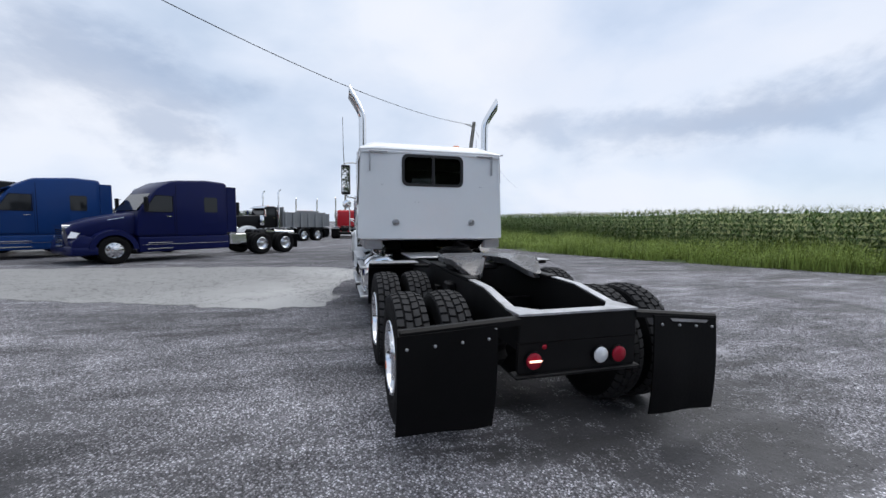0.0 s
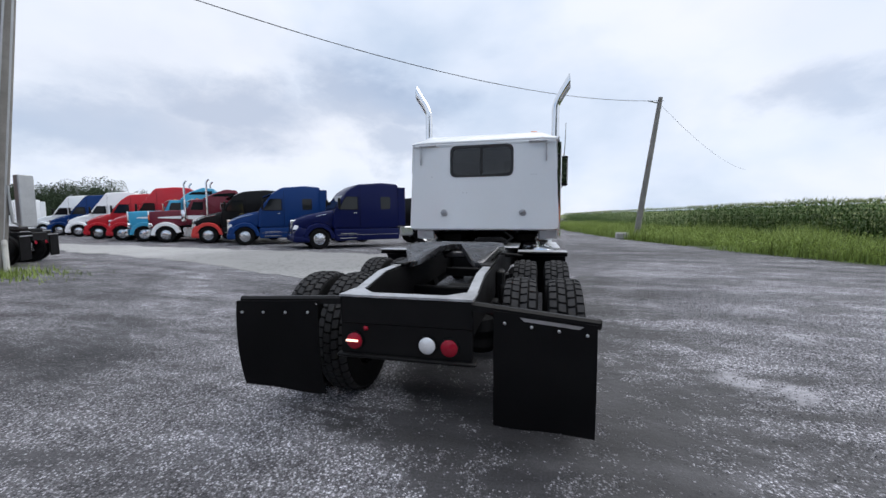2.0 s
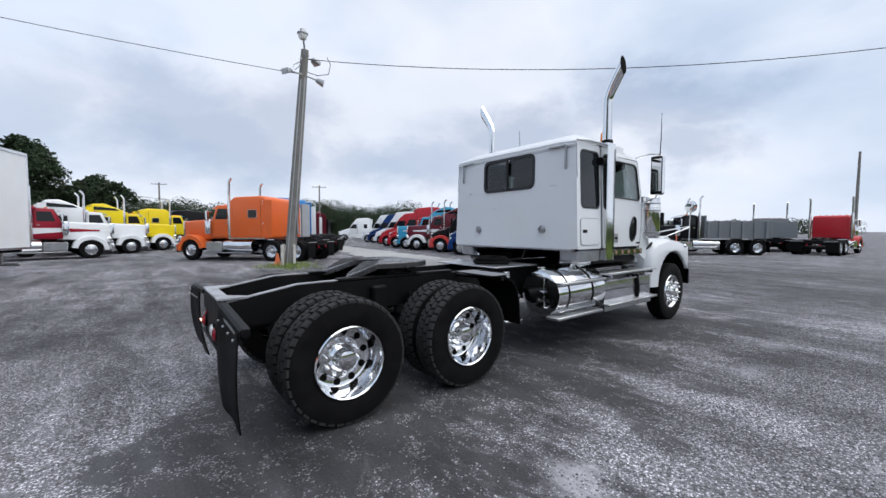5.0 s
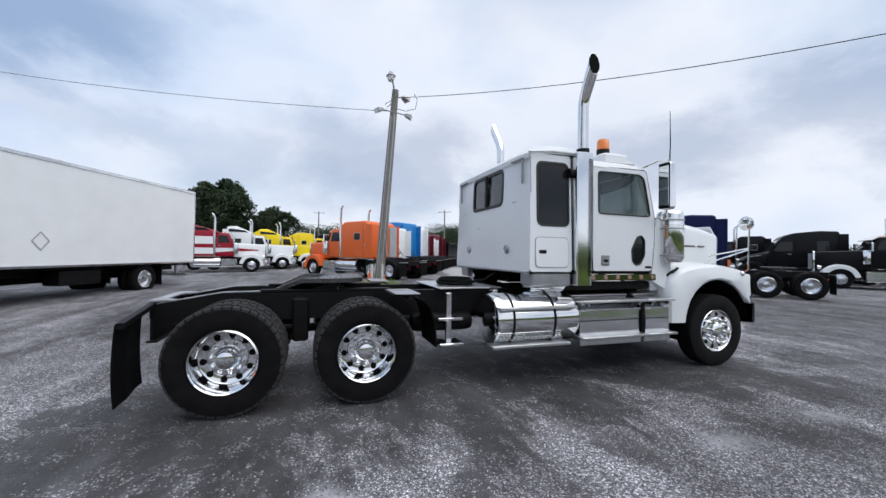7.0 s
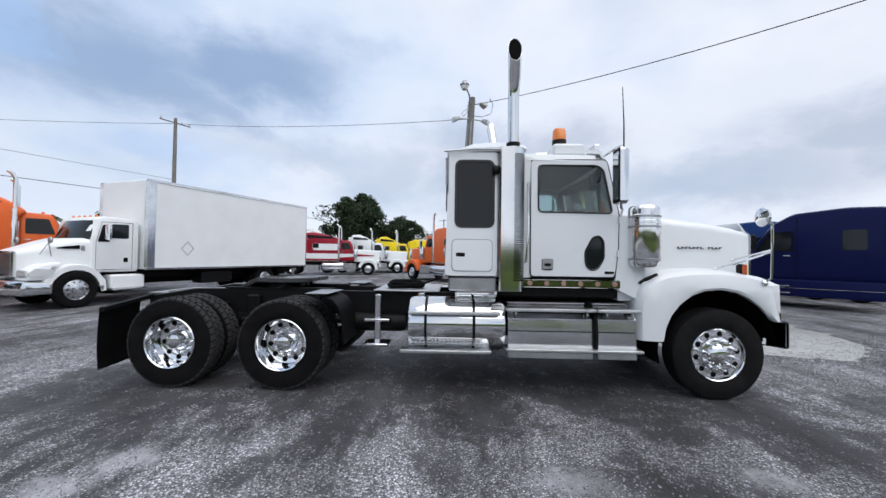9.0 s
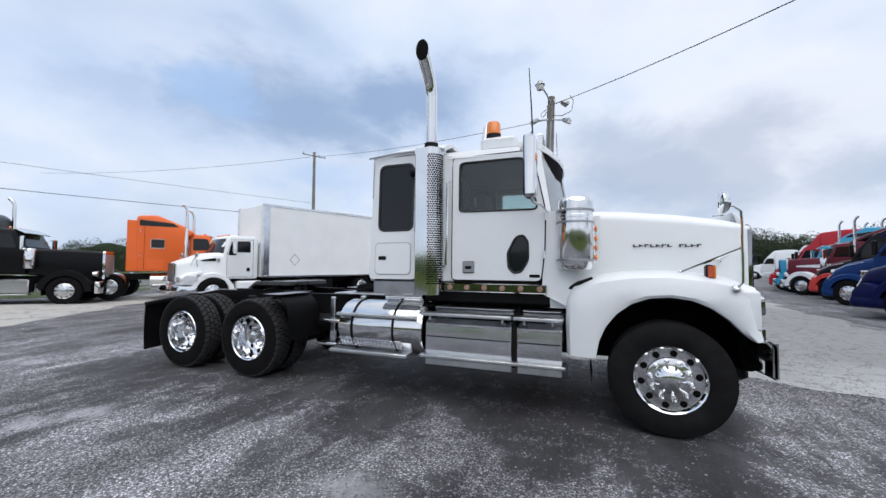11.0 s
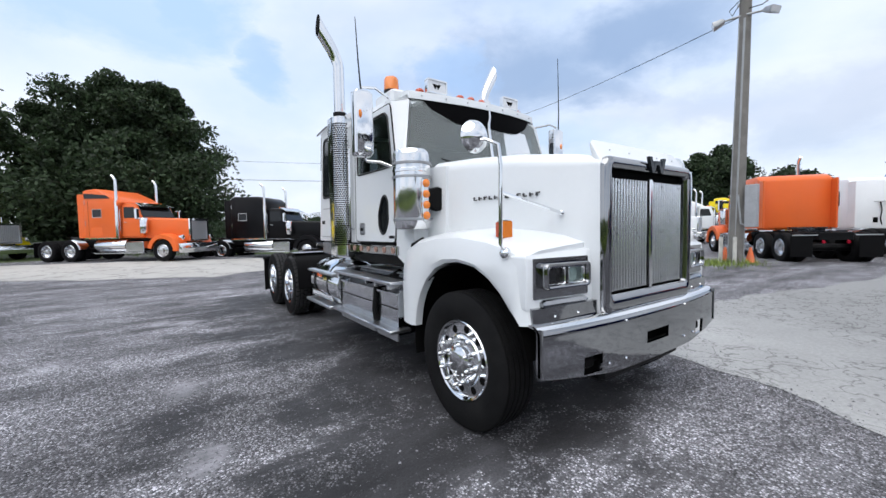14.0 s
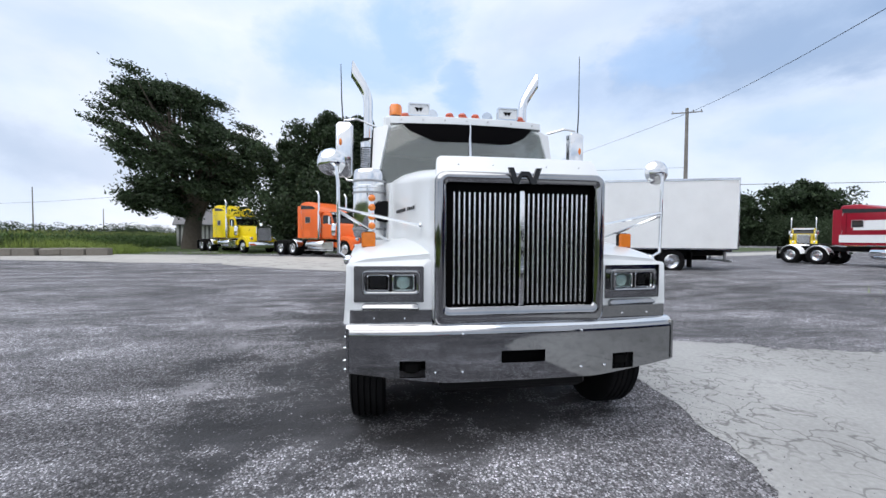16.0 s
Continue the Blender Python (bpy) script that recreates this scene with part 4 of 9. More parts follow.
for dx, dy, h, r in ((0.2, 0.05, 7.7, 0.034), (0.16, -0.15, 7.6, 0.026), (-0.1, 0.21, 3.2, 0.03)):
    k = [(1.0 - 0.28 * t) for t in (0, 0.25, 0.5, 0.75, 1.0)]
    part("conduit", Geo().tube([on_pole(dx * q, dy * q, h * t) for q, t in zip(k, (0, 0.25, 0.5, 0.75, 1.0))], r, 8), GALV, yard_pole, "thin grey conduit")
PALEPOST = material("pale_post", (0.55, 0.54, 0.5), 0.7, 0, 0.2, 5, dirt=(0.2, 0.18, 0.15), dirt_amount=0.5)
for dx, dy in ((0.33, 0.1), (-0.33, -0.12), (0.2, -0.35)):
    part("protection_post", Geo().lathe([(0.06, 0), (0.06, 0.85), (0.045, 0.9)], (dx, dy, 0), "z", 10), PALEPOST, yard_pole, "pale worn guard post")
box = on_pole(0.2, 0.46, 1.9)
part("meter_box", Geo().box(box[0] - 0.1, box[0] + 0.1, box[1] - 0.17, box[1] + 0.17, 1.22, 2.6, 0.02), GALV, yard_pole, "grey metal service box")
part("box_pipe", Geo().tube([on_pole(0.2, 0.08, 2.3), on_pole(0.24, 0.2, 1.35), on_pole(0.22, 0.34, 1.28)], 0.03, 8), GALV, yard_pole)
# lower pair of floodlights on a short arm
part("crossarm", Geo().tube([on_pole(0.06, -0.5, 7.85), on_pole(0.12, 0.0, 7.8), on_pole(0.06, 0.5, 7.74)], 0.035, 6), GALV, yard_pole)


def floodlight(at, d):
    """A flat metal head that hangs below its bracket and looks along d."""
    c, n = Vector(at), Vector(d).normalized()
    side = n.cross(Vector((0, 0, 1))).normalized()
    up = side.cross(n)
    g = Geo()
    rings = []
    for k, w, h in ((-0.12, 0.09, 0.05), (-0.04, 0.14, 0.075), (0.1, 0.17, 0.09), (0.2, 0.19, 0.1)):
        rings.append([c + n * k + side * u + up * v for u, v in rrect(-w, w, -h, h, 0.03, 2)])
    g.loft(rings)
    head = part("floodlight", g, GALV, yard_pole, "small grey floodlight")
    part("lens", Geo().loft([[c + n * k + side * u + up * v for u, v in rrect(-0.165, 0.165, -0.08, 0.08, 0.02, 2)] for k in (0.195, 0.206)]), CLEARLENS, head)


floodlight(on_pole(0.16, -0.62, 7.8), (0.35, -0.85, -0.35))
floodlight(on_pole(0.12, 0.62, 7.68), (0.3, 0.85, -0.35))
# upper lamp on its long bracket, and a floodlight behind
part("lamp_bracket", Geo().tube([on_pole(0.1, 0.0, 8.45), on_pole(0.4, -0.16, 8.78), on_pole(0.78, -0.34, 8.98)], 0.035, 8), GALV, yard_pole)
tip = on_pole(0.86, -0.38, 8.95)
head = part("lamp_head", Geo().lathe([(0.03, 0.24), (0.09, 0.22), (0.12, 0.12), (0.2, 0.07), (0.205, 0.04), (0.17, 0.02), (0.02, 0.02)], tip, "z", 18), GALV, yard_pole, "grey yard lamp head")
part("lamp_lens", Geo().lathe([(0.165, 0.02), (0.16, -0.06), (0.12, -0.16), (0.02, -0.19)], tip, "z", 18), material("frosted_lens", (0.62, 0.63, 0.6), 0.35, 0, 0.1, 20, 0.1, 60, 0.2, 60, spec=0.5), head, "pale ribbed lens")
part("lamp_bracket", Geo().tube([on_pole(-0.05, 0.08, 8.5), on_pole(-0.2, 0.35, 8.62)], 0.028, 6), GALV, yard_pole)
floodlight(on_pole(-0.28, 0.5, 8.6), (-0.4, 0.85, -0.3))
for z, dy in ((8.35, -0.14), (8.1, -0.15), (8.55, 0.13)):
    part("insulator", Geo().lathe([(0.02, 0), (0.05, 0.03), (0.05, 0.08), (0.02, 0.12)], on_pole(0.05, dy, z), "z", 8), GALV, yard_pole)
part("wire_loop", Geo().tube([on_pole(0.1, 0.12, 7.95), on_pole(0.25, 0.5, 7.85), on_pole(0.4, 0.9, 7.95), on_pole(0.42, 0.95, 8.35), on_pole(0.36, 0.8, 8.6)], 0.014, 5), DEEP, yard_pole)
part("wire_loop", Geo().tube([on_pole(0.1, -0.1, 8.2), on_pole(0.0, -0.35, 7.95), on_pole(0.05, -0.42, 8.1), on_pole(0.0, -0.12, 8.35)], 0.012, 5), DEEP, yard_pole)
P2, P2TOP = (7.55, 26.5), (8.76, 26.5, 9.4)
leaning_pole, d2 = pole(P2, P2TOP, 0.2, "grey wooden pole leaning over the grass verge")
part("bracket", Geo().tube([tuple(d2 * 0.96), tuple(d2 * 0.96 + Vector((-0.75, -0.2, 0.15)))], 0.04, 6), GALV, leaning_pole)
part("foot_block", Geo().box(-1.35, -0.55, -0.7, -0.1, -0.02, 0.45, 0.06), CONCRETE, leaning_pole, "pale concrete block")
P3, P3TOP = (-22.9, -17.2), (-22.9, -17.2, 11.9)
cross_pole, d3 = pole(P3, P3TOP, 0.17, "wooden pole with a crossarm beside the road", ((11.5, 2.2, -25),))
wire("cable", (-11.9, 4.95, 8.6), (9.0, 26.6, 9.2), 1.15, 0.014)
wire("cable", (-12.0, 4.85, 8.0), (-22.9, -17.2, 11.5), 0.3, 0.012)
wire("cable", (-22.9, -17.2, 11.5), (-20, -56, 12.6), 0.5, 0.014)
wire("cable", (8.7, 26.5, 9.0), (30, 62, 8.0), 0.8, 0.009)
P4, P4TOP = (17.4, -39.7), (17.4, -39.7, 12.0)
lawn_pole, d4 = pole(P4, P4TOP, 0.15, "thin grey pole standing among the trees", ((11.6, 1.8, 20),))
part("transformer", Geo().lathe([(0.2, 0), (0.22, 0.05), (0.22, 0.8), (0.15, 0.88)], (-0.35, 0.1, 8.6), "z", 12), GALV, lawn_pole)
wire("cable", (-22.9, -17.2, 7.2), (26, -46, 9.8), 0.4, 0.012)
wire("cable", (-22.9, -17.2, 5.8), (26, -46, 7.8), 0.4, 0.02)
wire("cable", (-22.9, -17.2, 5.8), (-60, 6, 5.6), 0.4, 0.02)
wire("cable", (26, -46, 7.8), (95, -80, 7.5), 0.8, 0.02)
P5 = (-0.5, 52.0)
pole(P5, (-0.4, 52, 9.0), 0.14, "distant thin wooden pole beside the lane")
pole((-62, 24), (-62, 24, 9.5), 0.16, "distant wooden pole with a crossarm", ((9.1, 2.4, 60),))
pole((-75, 2), (-75, 2, 9.5), 0.16, "distant wooden pole with a crossarm", ((9.1, 2.4, 60),))

# ---- low walls, cone, far shed ----


OLDBLOCK = material("stained_block", (0.2, 0.185, 0.16), 0.95, 0, 0.3, 1.6, 0.25, 25, 0.6, 30, (0.08, 0.075, 0.06), 0.6)


def stone_wall():
    r = random.Random(3)
    root = thing("block_wall", Matrix.Identity(4), "low wall of pale concrete blocks along the road", "wall")
    me = [Geo().box(-0.58, 0.58, -0.3, 0.3, 0, 0.5, b).mesh("block", OLDBLOCK) for b in (0.03, 0.06, 0.09)]
    p, az = Vector((18.9, -16.75)), radians(5)
    for k in range(26):
        q = p + Vector((math.cos(az), math.sin(az))) * 1.22 * k
        ob = part("block", me[k % 3], None, root)
        ob.matrix_basis = pose(q.x, q.y + r.uniform(-0.1, 0.1), rise(q.x, q.y) - 0.02, r.uniform(-2, 2), r.uniform(-2, 2), 5 + r.uniform(-4, 4))


stone_wall()
CONE = material("cone_orange", (0.75, 0.16, 0.05), 0.6, 0, 0.1, 8, 0.1, 40, dirt=(0.3, 0.25, 0.2), dirt_amount=0.4)


def cone(x, y):
    root = thing("traffic_cone", pose(x, y, rise(x, y)), "faded orange plastic traffic cone by the pole", "traffic cone", "cones by the pole")
    part("base", Geo().box(-0.18, 0.18, -0.18, 0.18, 0, 0.03, 0.01), CONE, root)
    part("body", Geo().lathe([(0.14, 0.03), (0.035, 0.5), (0.028, 0.52)], (0, 0, 0), "z", 16), CONE, root)


cone(-13.18, 4.05)
cone(-13.35, 4.74)
ROOF = material("grey_roof_sheet", (0.17, 0.17, 0.18), 0.6, 0.2, 0.15, 0.6, 0.1, 20)
WALLGREY = material("dull_shed_wall", (0.2, 0.2, 0.2), 0.8, 0, 0.2, 0.5)
shed = thing("shed", pose(-92, 30, 0, 0, 0, 8), "long low grey shed with a flat roof far behind the trucks", "shed")
part("wall", Geo().box(-6, 6, -45, 45, 0, 3.6, 0.05), WALLGREY, shed)
part("roof", Geo().box(-7.5, 7.5, -47, 47, 3.6, 4.2, 0.1), ROOF, shed)
# small shed with a sloping grey roof and a pale slatted front, behind the lawn
small_shed = thing("shed", pose(22.6, -41.5, rise(22.6, -41.5), 0, 0, 12), "small shed with a sloping grey roof and pale slats", "shed")
part("wall", Geo().box(-3.2, 3.2, -2.2, 1.7, 0, 2.6, 0.03), WALLGREY, small_shed)
part("roof", Geo().prism([(-2.6, 2.5), (2.1, 2.5), (2.1, 2.65), (-0.2, 4.6), (-2.6, 2.65)], "x", -3.5, 3.5), ROOF, small_shed)
SLAT = Geo().box(-0.12, 0.12, 1.74, 1.79, 0.1, 2.5, 0.01).mesh("slat", material("pale_slat", (0.6, 0.6, 0.58), 0.8, 0, 0.2, 3))
for k in range(15):
    part("slat", SLAT, None, small_shed).matrix_basis = pose(-3.0 + 0.43 * k, 0, 0)
pole((114, -133), (114, -133, 17), 0.2, "distant thin wooden pole beyond the field")
pole((80, -112), (80, -112, 9), 0.14, "distant thin wooden pole beyond the field")

# ---- wheels shared by the parked trucks ----


def tyre_geo(r, w, seg=32, rim=0.3):
    """A plain tyre round x = 0, its outer side towards +x."""
    h = w / 2
    return Geo().lathe([(rim, -h * 0.8), (rim + 0.05, -h * 0.95), (r - 0.09, -h), (r - 0.03, -h * 0.9), (r, -h * 0.62), (r, h * 0.62), (r - 0.03, h * 0.9), (r - 0.09, h), (rim + 0.05, h * 0.95), (rim, h * 0.8)], axis="x", seg=seg, caps=False)


PARK_TYRE = tyre_geo(0.52, 0.28, 30).mesh("tyre", RUBBER)
PARK_STEER = Geo().lathe([(0.305, 0.1), (0.29, 0.115), (0.27, 0.09), (0.2, 0.12), (0.13, 0.13), (0.11, 0.19), (0.02, 0.2)], seg=24, caps=False).mesh("wheel", ALU)
PARK_DRIVE = Geo().lathe([(0.305, 0.12), (0.29, 0.13), (0.275, 0.02), (0.2, -0.03), (0.13, -0.03), (0.11, 0.1), (0.002, 0.11)], seg=24, caps=False).mesh("wheel", ALU)
PARK_HOLES = Geo()
for i in range(10):
    a = 2 * math.pi * i / 10
    PARK_HOLES.lathe([(0.026, 0), (0.02, 0.004)], (0.118, 0.225 * math.cos(a), 0.225 * math.sin(a)), "x", 6)
PARK_HOLES = PARK_HOLES.mesh("hand_holes", DEEP)


def parked_wheel(root, x, y, drive=False):
    s = 1 if x > 0 else -1
    w = part("wheel", PARK_DRIVE if drive else PARK_STEER, None, root)
    w.matrix_basis = Matrix.Translation((x, y, 0.51)) @ Matrix.Diagonal((s, 1, 1, 1))
    part("tyre", PARK_TYRE, None, w)
    if drive:
        t = part("inner_tyre", PARK_TYRE, None, w)
        t.matrix_basis = Matrix.Translation((-0.34, 0, 0))
    else:
        part("hand_hole", PARK_HOLES, None, w)["kind"] = "stuff"
    return w


def pillow(g, poly, x0, x1, r=0.08):
    """A side outline (y, z) pushed across from x0 to x1 with rounded sides."""
    cy = (min(p[0] for p in poly) + max(p[0] for p in poly)) / 2
    cz = (min(p[1] for p in poly) + max(p[1] for p in poly)) / 2
    hy, hz = cy - min(p[0] for p in poly), cz - min(p[1] for p in poly)
    rings = []
    for x, k in ((x0, 1.0), (x0 + r * 0.3, 0.3), (x0 + r, 0), (x1 - r, 0), (x1 - r * 0.3, 0.3), (x1, 1.0)):
        rings.append([(x, cy + (p[0] - cy) * (1 - k * r / hy), cz + (p[1] - cz) * (1 - k * r / hz)) for p in poly])
    return g.loft(rings)


def rounded(poly, r, n=3):
    """The same outline with its corners cut round."""
    out = []
    for i in range(len(poly)):
        a, b, c = Vector(poly[i - 1]), Vector(poly[i]), Vector(poly[(i + 1) % len(poly)])
        k = min(r, (a - b).length * 0.4, (c - b).length * 0.4)
        p, q = b + (a - b).normalized() * k, b + (c - b).normalized() * k
        for j in range(n + 1):
            t = j / n
            m = p.lerp(b, t).lerp(b.lerp(q, t), t)
            out.append((m.x, m.y))
    return out


def arch(g, y, z, r0, r1, x0, x1, a0=-10, a1=190, n=14):
    """A mudguard over a wheel: a curved sheet with a downturned outer lip."""
    rings = []
    for i in range(n + 1):
        a = radians(mixv(a0, a1, i / n))
        c, s = math.cos(a), math.sin(a)
        rings.append([(x0, y + c * r1, z + s * r1), (mixv(x0, x1, 0.9), y + c * r1, z + s * r1), (x1, y + c * (r1 - 0.03), z + s * (r1 - 0.03)), (x1, y + c * r0, z + s * r0), (mixv(x0, x1, 0.95), y + c * r0, z + s * r0), (mixv(x0, x1, 0.9), y + c * (r1 - 0.03), z + s * (r1 - 0.03)), (x0, y + c * (r1 - 0.03), z + s * (r1 - 0.03))])
    return g.loft(rings)


def plate(g, pts, d=0.006):
    """A thin flat pane through four or more points, pushed out along its normal."""
    p = [Vector(q) for q in pts]
    n = (p[1] - p[0]).cross(p[-1] - p[0]).normalized() * d
    return g.loft([[q - n for q in p], [q + n for q in p]])


def chassis(root, wb, flaps=True, guards=None):
    b0 = -wb
    for s in (-1, 1):
        part("frame_rail", Geo().box(s * 0.43 - 0.04, s * 0.43 + 0.04, b0 - 1.35, 0.5, 0.78, 1.04, 0.01), BLACK, root)
        parked_wheel(root, s * 1.04, 0)
        for dy in (0.66, -0.66):
            parked_wheel(root, s * 1.09, b0 + dy, True)
        if flaps:
            part("mudflap", Geo().box(s * 0.92 - 0.31, s * 0.92 + 0.31, b0 - 1.36, b0 - 1.33, 0.22, 0.92, 0.01), FLAP, root)
    if guards:
        for s in (-1, 1):
            for dy in (0.66, -0.66):
                part("wheel_guard", arch(Geo(), b0 + dy, 0.51, 0.57, 0.6, s * 0.72, s * 1.26, 8, 172, 12), guards, root, "half-round white wheel guard")
    for s in (-1, 1):
        part("hanger_strip", Geo().box(min(s * 0.5, s * 1.2), max(s * 0.5, s * 1.2), b0 - 1.375, b0 - 1.36, 0.93, 0.965, 0.004), GALV, root)
    part("crossmember", Geo().box(-0.45, 0.45, b0 - 1.36, b0 - 1.28, 0.78, 1.03, 0.01).box(-1.2, 1.2, b0 - 1.36, b0 - 1.31, 0.92, 0.96, 0.01), BLACK, root)
    for dy in (0.66, -0.66):
        part("axle_housing", Geo().tube([(-0.8, b0 + dy, 0.51), (0.8, b0 + dy, 0.51)], 0.13, 8), BLACK, root)
    part("engine", Geo().box(-0.7, 0.7, -0.9, 0.6, 0.5, 0.85, 0.05), BLACK, root)
    part("tail_lamp", Geo().lathe([(0.06, 0), (0.05, 0.02)], (0.33, b0 - 1.36, 0.72), "y", 10, -1), REDLENS, root)
    part("tail_lamp", Geo().lathe([(0.06, 0), (0.05, 0.02)], (-0.33, b0 - 1.36, 0.72), "y", 10, -1), REDLENS, root)
    fifth = Geo().prism(rounded([(-0.48, b0 + 0.45), (-0.3, b0 + 0.62), (0.3, b0 + 0.62), (0.48, b0 + 0.45), (0.45, b0 - 0.15), (0.2, b0 - 0.5), (0.06, b0), (-0.06, b0), (-0.2, b0 - 0.5), (-0.45, b0 - 0.15)], 0.06, 2), "z", 1.14, 1.2)
    part("fifth_wheel", fifth.box(-0.4, 0.4, b0 - 0.1, b0 + 0.3, 1.02, 1.15, 0.02), GREASE, root)


def mirrors(root, y, z, x, mat=None, h=0.5):
    for s in (-1, 1):
        part("mirror", Geo().box(s * (x + 0.24) - 0.1, s * (x + 0.24) + 0.1, y - 0.05, y + 0.06, z, z + h, 0.03).tube([(s * x, y - 0.05, z + h * 0.9), (s * (x + 0.24), y, z + h * 0.9)], 0.018, 6).tube([(s * x, y - 0.05, z + 0.1), (s * (x + 0.24), y, z + 0.1)], 0.018, 6), mat or CHROME, root)


SLOT = Geo().box(-0.33, 0.33, 0.895, 0.912, 0.78, 0.81, 0.004).mesh("grille_slot", DEEP)
UPRIGHT = Geo().box(-0.024, 0.024, 0.94, 0.985, 1.0, 1.9, 0.004).mesh("grille_bar", material("pale_grille_metal", (0.62, 0.63, 0.65), 0.38, 0.9))
MARKER = Geo().ball((0, 0, 0), 0.028, 6, 4).mesh("marker_lamp", AMBER)
ROOFLIGHT = Geo().ball((0, -1.7, 2.82), 0.045, 8, 4).mesh("roof_light", AMBER)


def aero_truck(x, y, az, body, label, wing=None, wb=6.0, sleeper=2.1, top=3.75, skirt=None, group="parked sleeper tractors", shade=None, nose=0.0):
    """A rounded highway tractor with a tall sleeper."""
    root = thing("sleeper_truck", pose(x, y, rise(x, y), 0, 0, az), label, "truck", group)
    chassis(root, wb)
    w, back = 1.18, -2.05 - sleeper
    cab = rounded([(back, 0.95), (back, top - 0.05), (back + 0.9, top), (-2.0, top - 0.12), (-1.45, 2.95), (-1.3, 2.76), (-0.72, 1.92), (-0.68, 0.95)], 0.16)
    part("cab", pillow(Geo(), cab, -w, w, 0.14), body, root)
    hood = Geo()
    rings = []
    for yy, hw, zt, zb in ((-0.85, 0.98, 1.96, 1.0), (-0.4, 0.93, 1.86, 0.95), (0.2 + nose * 0.5, 0.84, 1.7, 0.85), (0.62 + nose, 0.74, 1.5, 0.75), (0.82 + nose, 0.62, 1.3, 0.62)):
        rings.append([(u, yy, v) for u, v in rrect(-hw, hw, zb, zt, 0.22, 4)])
    part("hood", hood.loft(rings), body, root)
    for s in (-1, 1):
        f = Geo()
        arch(f, 0, 0.5, 0.58, 0.78, s * 0.55, s * 1.2, 5, 178)
        pillow(f, rounded([(0.5, 0.95), (0.62, 0.5), (0.86 + nose, 0.5), (0.84 + nose, 0.85), (0.7 + nose * 0.6, 1.1)], 0.08), min(s * 0.5, s * 1.17), max(s * 0.5, s * 1.17), 0.06)
        part("fender", f, wing or body, root)
        part("headlight", Geo().loft([[(s * 0.78, 0.83, 0.98), (s * 1.1, 0.7, 0.98), (s * 1.12, 0.6, 1.16), (s * 0.8, 0.72, 1.2)], [(s * 0.78, 0.86, 0.99), (s * 1.11, 0.73, 0.99), (s * 1.13, 0.63, 1.17), (s * 0.8, 0.75, 1.21)]]), CLEARLENS, root).location.y = nose
        part("side_window", plate(Geo(), [(s * (w + 0.004), yy, zz) for yy, zz in rounded([(-1.95, 1.98), (-1.95, 2.62), (-1.36, 2.62), (-0.98, 1.98)], 0.07)]), DARKGLASS, root)
        part("door_seam", Geo().tube([(s * (w + 0.001), -2.02, 2.72), (s * (w + 0.001), -2.02, 1.05), (s * (w + 0.001), -0.85, 1.05)], 0.007, 4), DEEP, root)
        part("door_handle", Geo().box(s * w - 0.02, s * w + 0.02, -1.92, -1.72, 1.78, 1.82, 0.008), CHROME, root)
        part("sleeper_window", plate(Geo(), [(s * (w + 0.004), yy, zz) for yy, zz in rounded([(back + 0.5, 2.0), (back + 0.5, 2.65), (back + 1.05, 2.65), (back + 1.05, 2.0)], 0.07)]), DARKGLASS, root)
        part("luggage_door", plate(Geo(), [(s * (w + 0.002), yy, zz) for yy, zz in rounded([(back + 0.5, 1.5), (back + 0.5, 1.92), (back + 1.05, 1.92), (back + 1.05, 1.5)], 0.05)], 0.003), body, root)
        part("side_skirt", pillow(Geo(), rounded([(-0.75, 0.38), (-0.75, 0.98), (back, 0.98), (back, 0.38)], 0.06), min(s * 0.85, s * 1.19), max(s * 0.85, s * 1.19), 0.05), skirt or body, root)
        part("step", Geo().box(min(s * 1.0, s * 1.22), max(s * 1.0, s * 1.22), -1.9, -1.0, 0.48, 0.53, 0.01), ALU, root)
        part("step", Geo().box(min(s * 1.0, s * 1.215), max(s * 1.0, s * 1.215), -1.9, -1.05, 0.72, 0.76, 0.01), ALU, root)
        part("side_extender", Geo().box(min(s * 1.12, s * 1.17), max(s * 1.12, s * 1.17), back - 0.38, back + 0.05, 1.1, top - 0.22, 0.02), body, root)
        part("sleeper_seam", Geo().box(min(s * 1.17, s * (w + 0.003)), max(s * 1.17, s * (w + 0.003)), -2.1, -2.085, 1.0, top - 0.3, 0.001), DEEP, root)
        part("window_trim", Geo().tube([(s * (w + 0.004), yy, zz) for yy, zz in ((-1.97, 1.97), (-1.97, 2.63), (-1.35, 2.63), (-0.96, 1.97), (-1.97, 1.97))], 0.014, 5), RUBBER, root)
        part("hood_seam", Geo().tube([(s * 1.0, -0.84, 1.9), (s * 1.1, -0.8, 1.1)], 0.008, 4), DEEP, root)
        # bright tube laid along the hood as its highlight
        part("hood_strip", Geo().tube([(s * 0.93, -0.4, 1.74), (s * 0.82, 0.2, 1.6), (s * 0.66, 0.66, 1.4)], 0.014, 5), CHROME, root)
        part("skirt_strip", Geo().box(min(s * 1.18, s * 1.2), max(s * 1.18, s * 1.2), back + 0.1, -0.85, 0.66, 0.68, 0.004), CHROME, root)
        part("rear_fairing", Geo().box(min(s * 1.0, s * 1.21), max(s * 1.0, s * 1.21), back - 0.85, back - 0.05, 0.55, 1.05, 0.05), ALU, root)
    part("windshield", plate(Geo(), [(-1.02, -1.27, 2.7), (1.02, -1.27, 2.7), (1.08, -0.76, 2.02), (-1.08, -0.76, 2.02)], 0.02), DARKGLASS, root)
